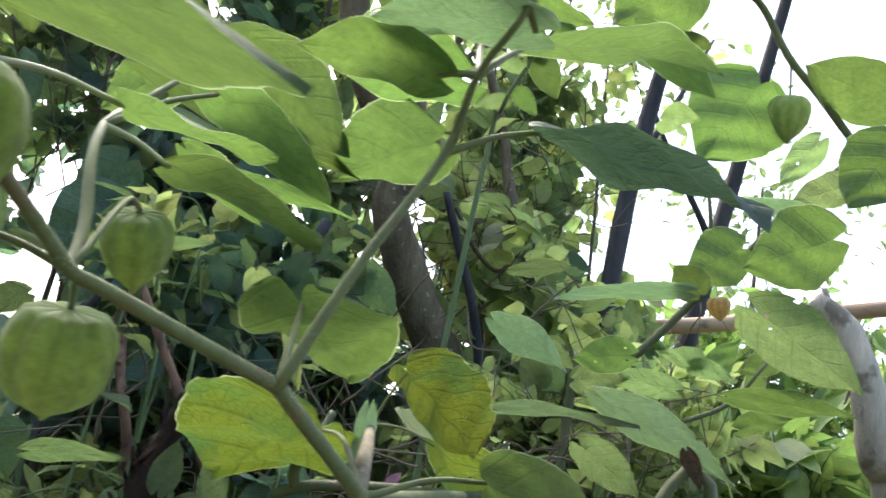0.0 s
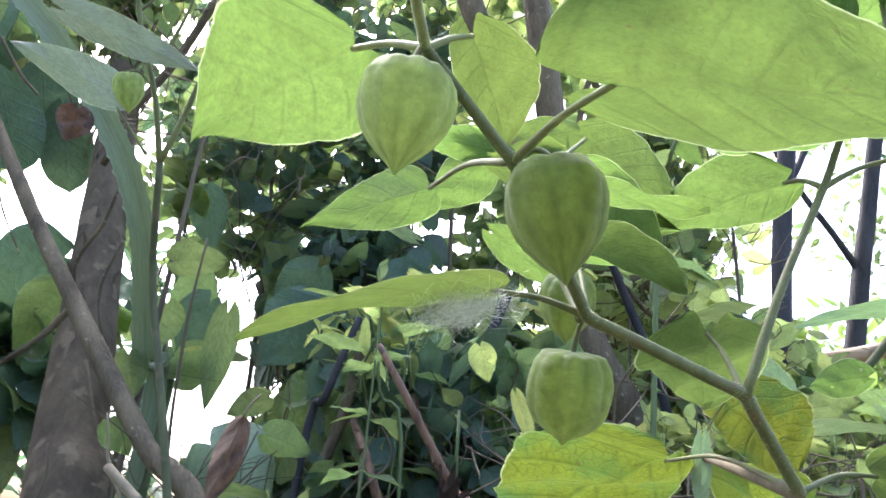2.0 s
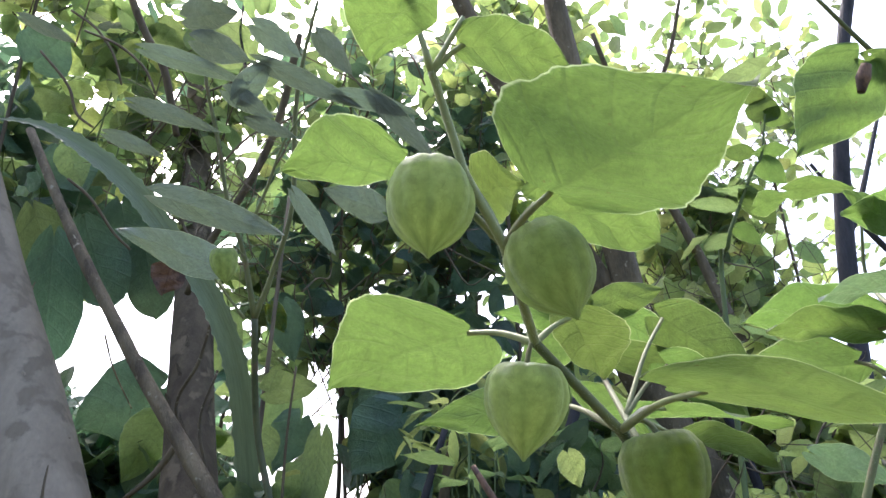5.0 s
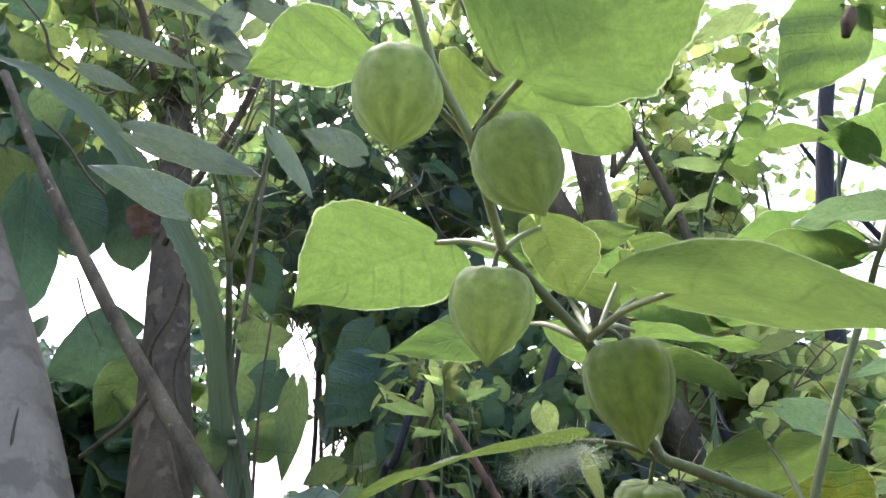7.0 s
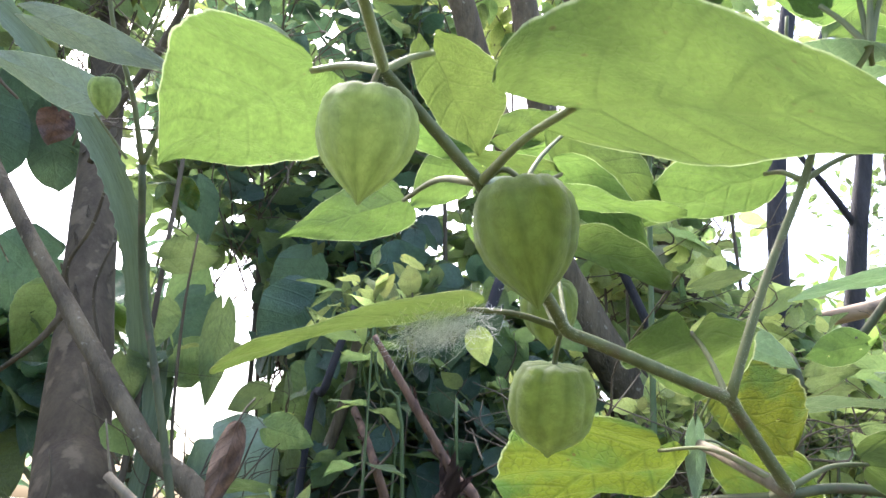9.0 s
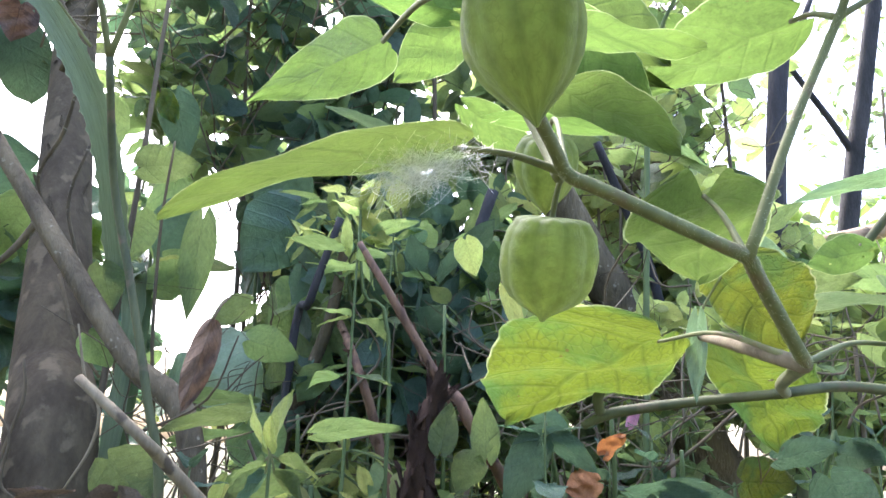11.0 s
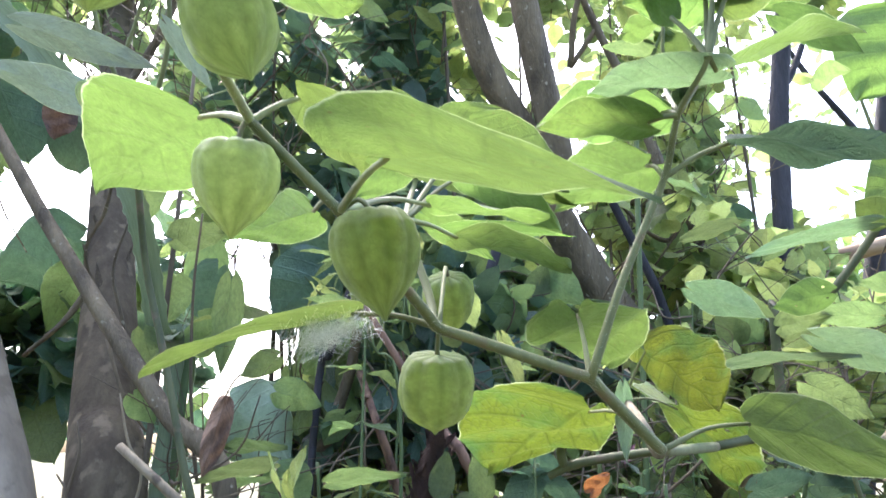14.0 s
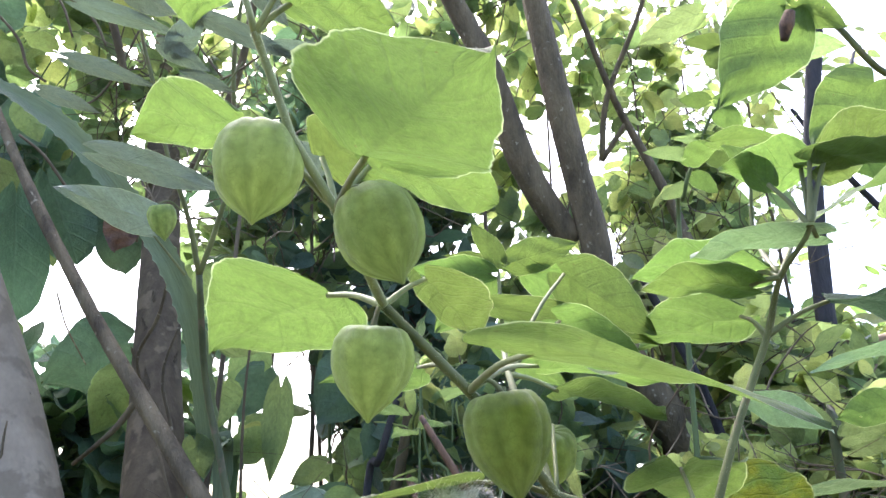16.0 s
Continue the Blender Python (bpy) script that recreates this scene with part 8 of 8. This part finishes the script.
# BRIGHT clumps get their sunlit look from leaf colour, under the canopy's shade
FILL = (
    ((0.0571, 1.738, 1.493), (0.36, 0.3, 0.26), 20, 8, 0.080, BRIGHT, MID),
    ((-0.2644, 1.4186, 1.242), (0.3, 0.25, 0.2), 46, 9, 0.060, MID, DARK),
    ((-0.5023, 1.2715, 1.117), (0.3, 0.25, 0.2), 44, 9, 0.060, DARK, MID),
    ((-0.0446, 1.8199, 1.6454), (0.34, 0.3, 0.25), 18, 8, 0.080, BRIGHT, MID),
    ((0.0014, 1.8896, 1.8482), (0.34, 0.3, 0.24), 14, 8, 0.075, BRIGHT, MID),
    ((-0.3955, 1.2738, 1.1887), (0.28, 0.2, 0.22), 40, 9, 0.055, MID, BRIGHT),
    ((-0.6831, 1.5286, 1.5212), (0.32, 0.25, 0.22), 46, 9, 0.070, DARK, MID),
    ((-0.0226, 1.9314, 1.8216), (0.34, 0.3, 0.3), 18, 8, 0.080, BRIGHT, MID),
    ((0.2874, 1.4555, 1.2564), (0.34, 0.3, 0.14), 46, 9, 0.060, BRIGHT, MID),
    ((-0.6266, 1.907, 2.3333), (0.3, 0.25, 0.34), 18, 8, 0.080, BRIGHT, MID),
    ((-0.0592, 2.0223, 2.4563), (0.28, 0.25, 0.34), 16, 8, 0.070, BRIGHT, MID),
    ((-0.339, 1.9665, 2.682), (0.4, 0.25, 0.25), 16, 8, 0.070, BRIGHT, MID),
    ((0.2288, 2.188, 2.1253), (0.3, 0.25, 0.25), 14, 8, 0.060, BRIGHT, MID),
    ((-0.064, 1.554, 1.5526), (0.3, 0.25, 0.2), 16, 8, 0.080, BRIGHT, MID),
)
for number, (centre, size, twigs, per_twig, length, first, second) in enumerate(FILL):
    fill = thing("thicket_shrub", "shaded thicket of small mixed green leaves", "shrub", (centre[0], centre[1], 0), group="shaded thicket clumps")
    tube("stem", [(centre[0], centre[1], 0), (centre[0] + 0.03, centre[1], centre[2] * 0.5), centre], [0.007, 0.005, 0.003], TWIG, fill, sides=7)
    spray(fill, 400 + number, centre, size, twigs, per_twig, length, first, "leaflet", TWIG, True, gaps=number < 9 or number == 13)
    spray(fill, 440 + number, centre, size, twigs // 2, per_twig, length, second, "leaflet", TWIG, True, gaps=number < 9 or number == 13)
WEEDS = (
    ((0.06, 1.22, 1.13), (0.22, 0.14, 0.12), 26, 9, 0.036, BRIGHT),
    ((-0.20, 1.18, 1.08), (0.20, 0.12, 0.12), 24, 9, 0.034, MID),
    ((0.30, 1.22, 1.20), (0.20, 0.14, 0.12), 24, 9, 0.036, BRIGHT),
    ((-0.42, 1.22, 0.98), (0.20, 0.14, 0.12), 22, 9, 0.036, BRIGHT),
    ((0.10, 1.05, 0.95), (0.22, 0.12, 0.09), 24, 9, 0.032, MID),
)
for number, (centre, size, twigs, per_twig, length, material) in enumerate(WEEDS):
    weed = thing("weed", "small-leaved green weed among the taller undergrowth", "plant", (centre[0], centre[1], 0), group="small-leaved weeds")
    tube("stem", [(centre[0], centre[1], 0), (centre[0] + 0.02, centre[1], centre[2] * 0.5), centre], [0.004, 0.003, 0.002], GREEN_TWIG, weed, sides=7)
    spray(weed, 480 + number, centre, size, twigs, per_twig, length, material, "leaflet", GREEN_TWIG, True, thick=0.0012)
bind_0 = thing("twining_plant", "bright twining plant with small pointed leaves", "shrub", (-0.4671, 1.134, 0), group="bright twining plant with small pointed leaves clumps")
stem_ = tube("stem", [(-0.4671, 1.134, 0), (-0.3921, 1.139, 0.6335), (-0.4171, 1.084, 1.2027), (-0.3971, 1.084, 1.2992)], [0.00413, 0.00318, 0.00191, 0.00095], GREEN_TWIG, bind_0, sides=7)
spray(bind_0, 339, (-0.4171, 1.084, 1.267), (0.1237, 0.25, 0.1072), 12, 7, 0.055, BRIGHT, "lance", GREEN_TWIG, False, second=MID)
bind_1 = thing("twining_plant", "bright twining plant with small pointed leaves", "shrub", (-0.37, 1.0967, 0), group="bright twining plant with small pointed leaves clumps")
stem_ = tube("stem", [(-0.37, 1.0967, 0), (-0.32, 1.1017, 0.4534), (-0.37, 1.0467, 0.8651), (-0.35, 1.0467, 0.9277)], [0.00413, 0.00318, 0.00191, 0.00095], GREEN_TWIG, bind_1, sides=7)
spray(bind_1, 340, (-0.37, 1.0467, 0.9068), (0.2552, 0.25, 0.0696), 14, 7, 0.06, BRIGHT, "lance", GREEN_TWIG, False, second=MID)
bind_2 = thing("twining_plant", "bright twining plant with small pointed leaves", "shrub", (-0.2274, 1.286, 0), group="bright twining plant with small pointed leaves clumps")
stem_ = tube("stem", [(-0.2274, 1.286, 0), (-0.2024, 1.291, 0.5647), (-0.2774, 1.236, 1.0551), (-0.2574, 1.236, 1.1665)], [0.00413, 0.00318, 0.00191, 0.00095], GREEN_TWIG, bind_2, sides=7)
spray(bind_2, 341, (-0.2774, 1.236, 1.1294), (0.1767, 0.25, 0.1237), 12, 7, 0.06, MID, "lance", GREEN_TWIG, False, second=BRIGHT)
far_0 = thing("far_thicket", "dense shaded trees at the back of the thicket", "shrub", (-2.9182, 2.3007, 0), group="dense shaded trees clumps")
stem_ = tube("stem", [(-2.9182, 2.3007, 0), (-2.8432, 2.3057, 1.7126), (-2.8682, 2.2507, 2.7571), (-2.8482, 2.2507, 3.7593)], [0.02756, 0.0212, 0.01272, 0.00636], TWIG, far_0, sides=7)
spray(far_0, 342, (-2.8682, 2.2507, 3.4252), (1.1135, 0.25, 1.1135), 40, 12, 0.12, DARK, "oval", TWIG, True)
far_1 = thing("far_thicket", "dense shaded trees at the back of the thicket", "shrub", (-1.4769, 2.7935, 0), group="dense shaded trees clumps")
stem_ = tube("stem", [(-1.1172, 2.8897, 0), (-1.1172, 2.8897, 1.5775), (-1.1172, 2.8897, 1.8275), (-1.4769, 2.7435, 3.2)], [0.02756, 0.0212, 0.01272, 0.00636], TWIG, far_1, sides=7)
spray(far_1, 343, (-1.4769, 2.7435, 3.2359), (1.0604, 0.25, 1.193), 44, 12, 0.12, MID, "oval", TWIG, True)
far_2 = thing("far_thicket", "dense shaded trees at the back of the thicket", "shrub", (-2.0098, 3.044, 0), group="dense shaded trees clumps")
stem_ = tube("stem", [(-2.0098, 3.044, 0), (-1.9848, 3.049, 0.9441), (-2.0598, 2.994, 1.4375), (-2.0398, 2.994, 2.1135)], [0.02756, 0.0212, 0.01272, 0.00636], TWIG, far_2, sides=7)
spray(far_2, 344, (-2.0598, 2.994, 1.8882), (1.5023, 0.25, 0.7511), 44, 12, 0.13, DARK, "heart", TWIG, True)
far_3 = thing("far_thicket", "dense shaded trees at the back of the thicket", "shrub", (-0.2439, 3.7107, 0), group="dense shaded trees clumps")
stem_ = tube("stem", [(-0.2439, 3.7107, 0), (-0.1689, 3.7157, 1.0156), (-0.1939, 3.6607, 1.554), (-0.1739, 3.6607, 2.2698)], [0.02756, 0.0212, 0.01272, 0.00636], TWIG, far_3, sides=7)
spray(far_3, 345, (-0.1939, 3.6607, 2.0312), (1.193, 0.25, 0.7953), 40, 12, 0.11, MID, "oval", TWIG, True)
far_4 = thing("far_thicket", "dense shaded trees at the back of the thicket", "shrub", (-0.3687, 3.7324, 0), group="dense shaded trees clumps")
stem_ = tube("stem", [(-0.3687, 3.7324, 0), (-0.3187, 3.7374, 0.9786), (-0.3687, 3.6824, 1.2414), (-0.3487, 3.6824, 2.3151)], [0.02756, 0.0212, 0.01272, 0.00636], TWIG, far_4, sides=7)
spray(far_4, 346, (-0.3687, 3.6824, 1.9572), (1.193, 0.25, 1.193), 40, 12, 0.11, MID, "oval", TWIG, True)
far_5 = thing("far_thicket", "dense shaded trees at the back of the thicket", "shrub", (-0.604, 3.3944, 0), group="dense shaded trees clumps")
stem_ = tube("stem", [(-0.604, 3.3944, 0), (-0.579, 3.3994, 0.4959), (-0.654, 3.3444, 0.6382), (-0.634, 3.3444, 1.1684)], [0.02756, 0.0212, 0.01272, 0.00636], TWIG, far_5, sides=7)
spray(far_5, 347, (-0.654, 3.3444, 0.9917), (2.1209, 0.25, 0.5891), 60, 12, 0.11, MID, "oval", TWIG, True)
grass = thing("grass", "narrow-leaved grass tussock in the light", "grass", (0.8561, 1.8502, 0))
spray(grass, 77, (0.8588, 1.8542, 1.2525), (0.4, 0.3, 0.12), 40, 6, 0.16, GRASS, "lance", GREEN_TWIG, True)

# ---- unseen trees added behind the camera to block front sky light ----
SKY_BLOCKERS = ((-3.2, -0.6, 1.4, 1.2), (-2.4, -2.2, 1.2, 1.2), (-0.9, -2.8, 1.1, 1.1), (0.7, -2.8, 1.1, 1.1), (2.3, -2.3, 1.2, 1.2))
for number, (x, y, z, size) in enumerate(SKY_BLOCKERS):
    back = thing("unseen_back_trees", "unseen trees added on the near side to block sky light", "shrub", (x, y, 0), group="shaded trees closing the clearing")
    tube("stem", [(x, y, 0), (x + 0.06, y, z * 0.5), (x, y + 0.04, z * 0.8), (x + 0.02, y, z + 0.3)], [0.045, 0.034, 0.02, 0.01], TWIG, back, sides=7)
    spray(back, 348 + number, (x, y, z), (size, 0.6, size * 0.85), 30, 14, 0.26, DARK, "coarse", TWIG, True, gaps=False)
haze = thing("sparse_shrub", "thin sunlit far shrub against the white sky", "shrub", (1.9381, 4.5652, 0))
stem_ = tube("stem", [(1.6435, 4.3859, 0), (1.6435, 4.3859, 1.9385), (1.6435, 4.3859, 3.2309)], [0.0212, 0.0159, 0.00848], TWIG, haze)
spray(haze, 901, (1.6435, 4.3859, 3.2309), (1.3, .4, .9), 46, 8, 0.07, MID, "oval", TWIG, True, gaps=False)
spray(haze, 902, (0.5565, 4.2257, 3.7749), (1.5, .4, .9), 40, 8, 0.08, MID, "oval", TWIG, True, gaps=False)
bank = thing("sunlit_bank", "sunlit grassy bank of narrow leaves behind the rail", "bushes", (1.5525, 3.7724, 0))
spray(bank, 911, (1.5525, 3.7724, 1.9888), (1.1, .4, .38), 90, 9, 0.13, GRASS, "lance", GREEN_TWIG, True, gaps=False)
spray(bank, 912, (1.5525, 3.9724, 1.8888), (1.2, .4, .4), 60, 8, 0.11, BRIGHT, "oval", GREEN_TWIG, True, gaps=False)
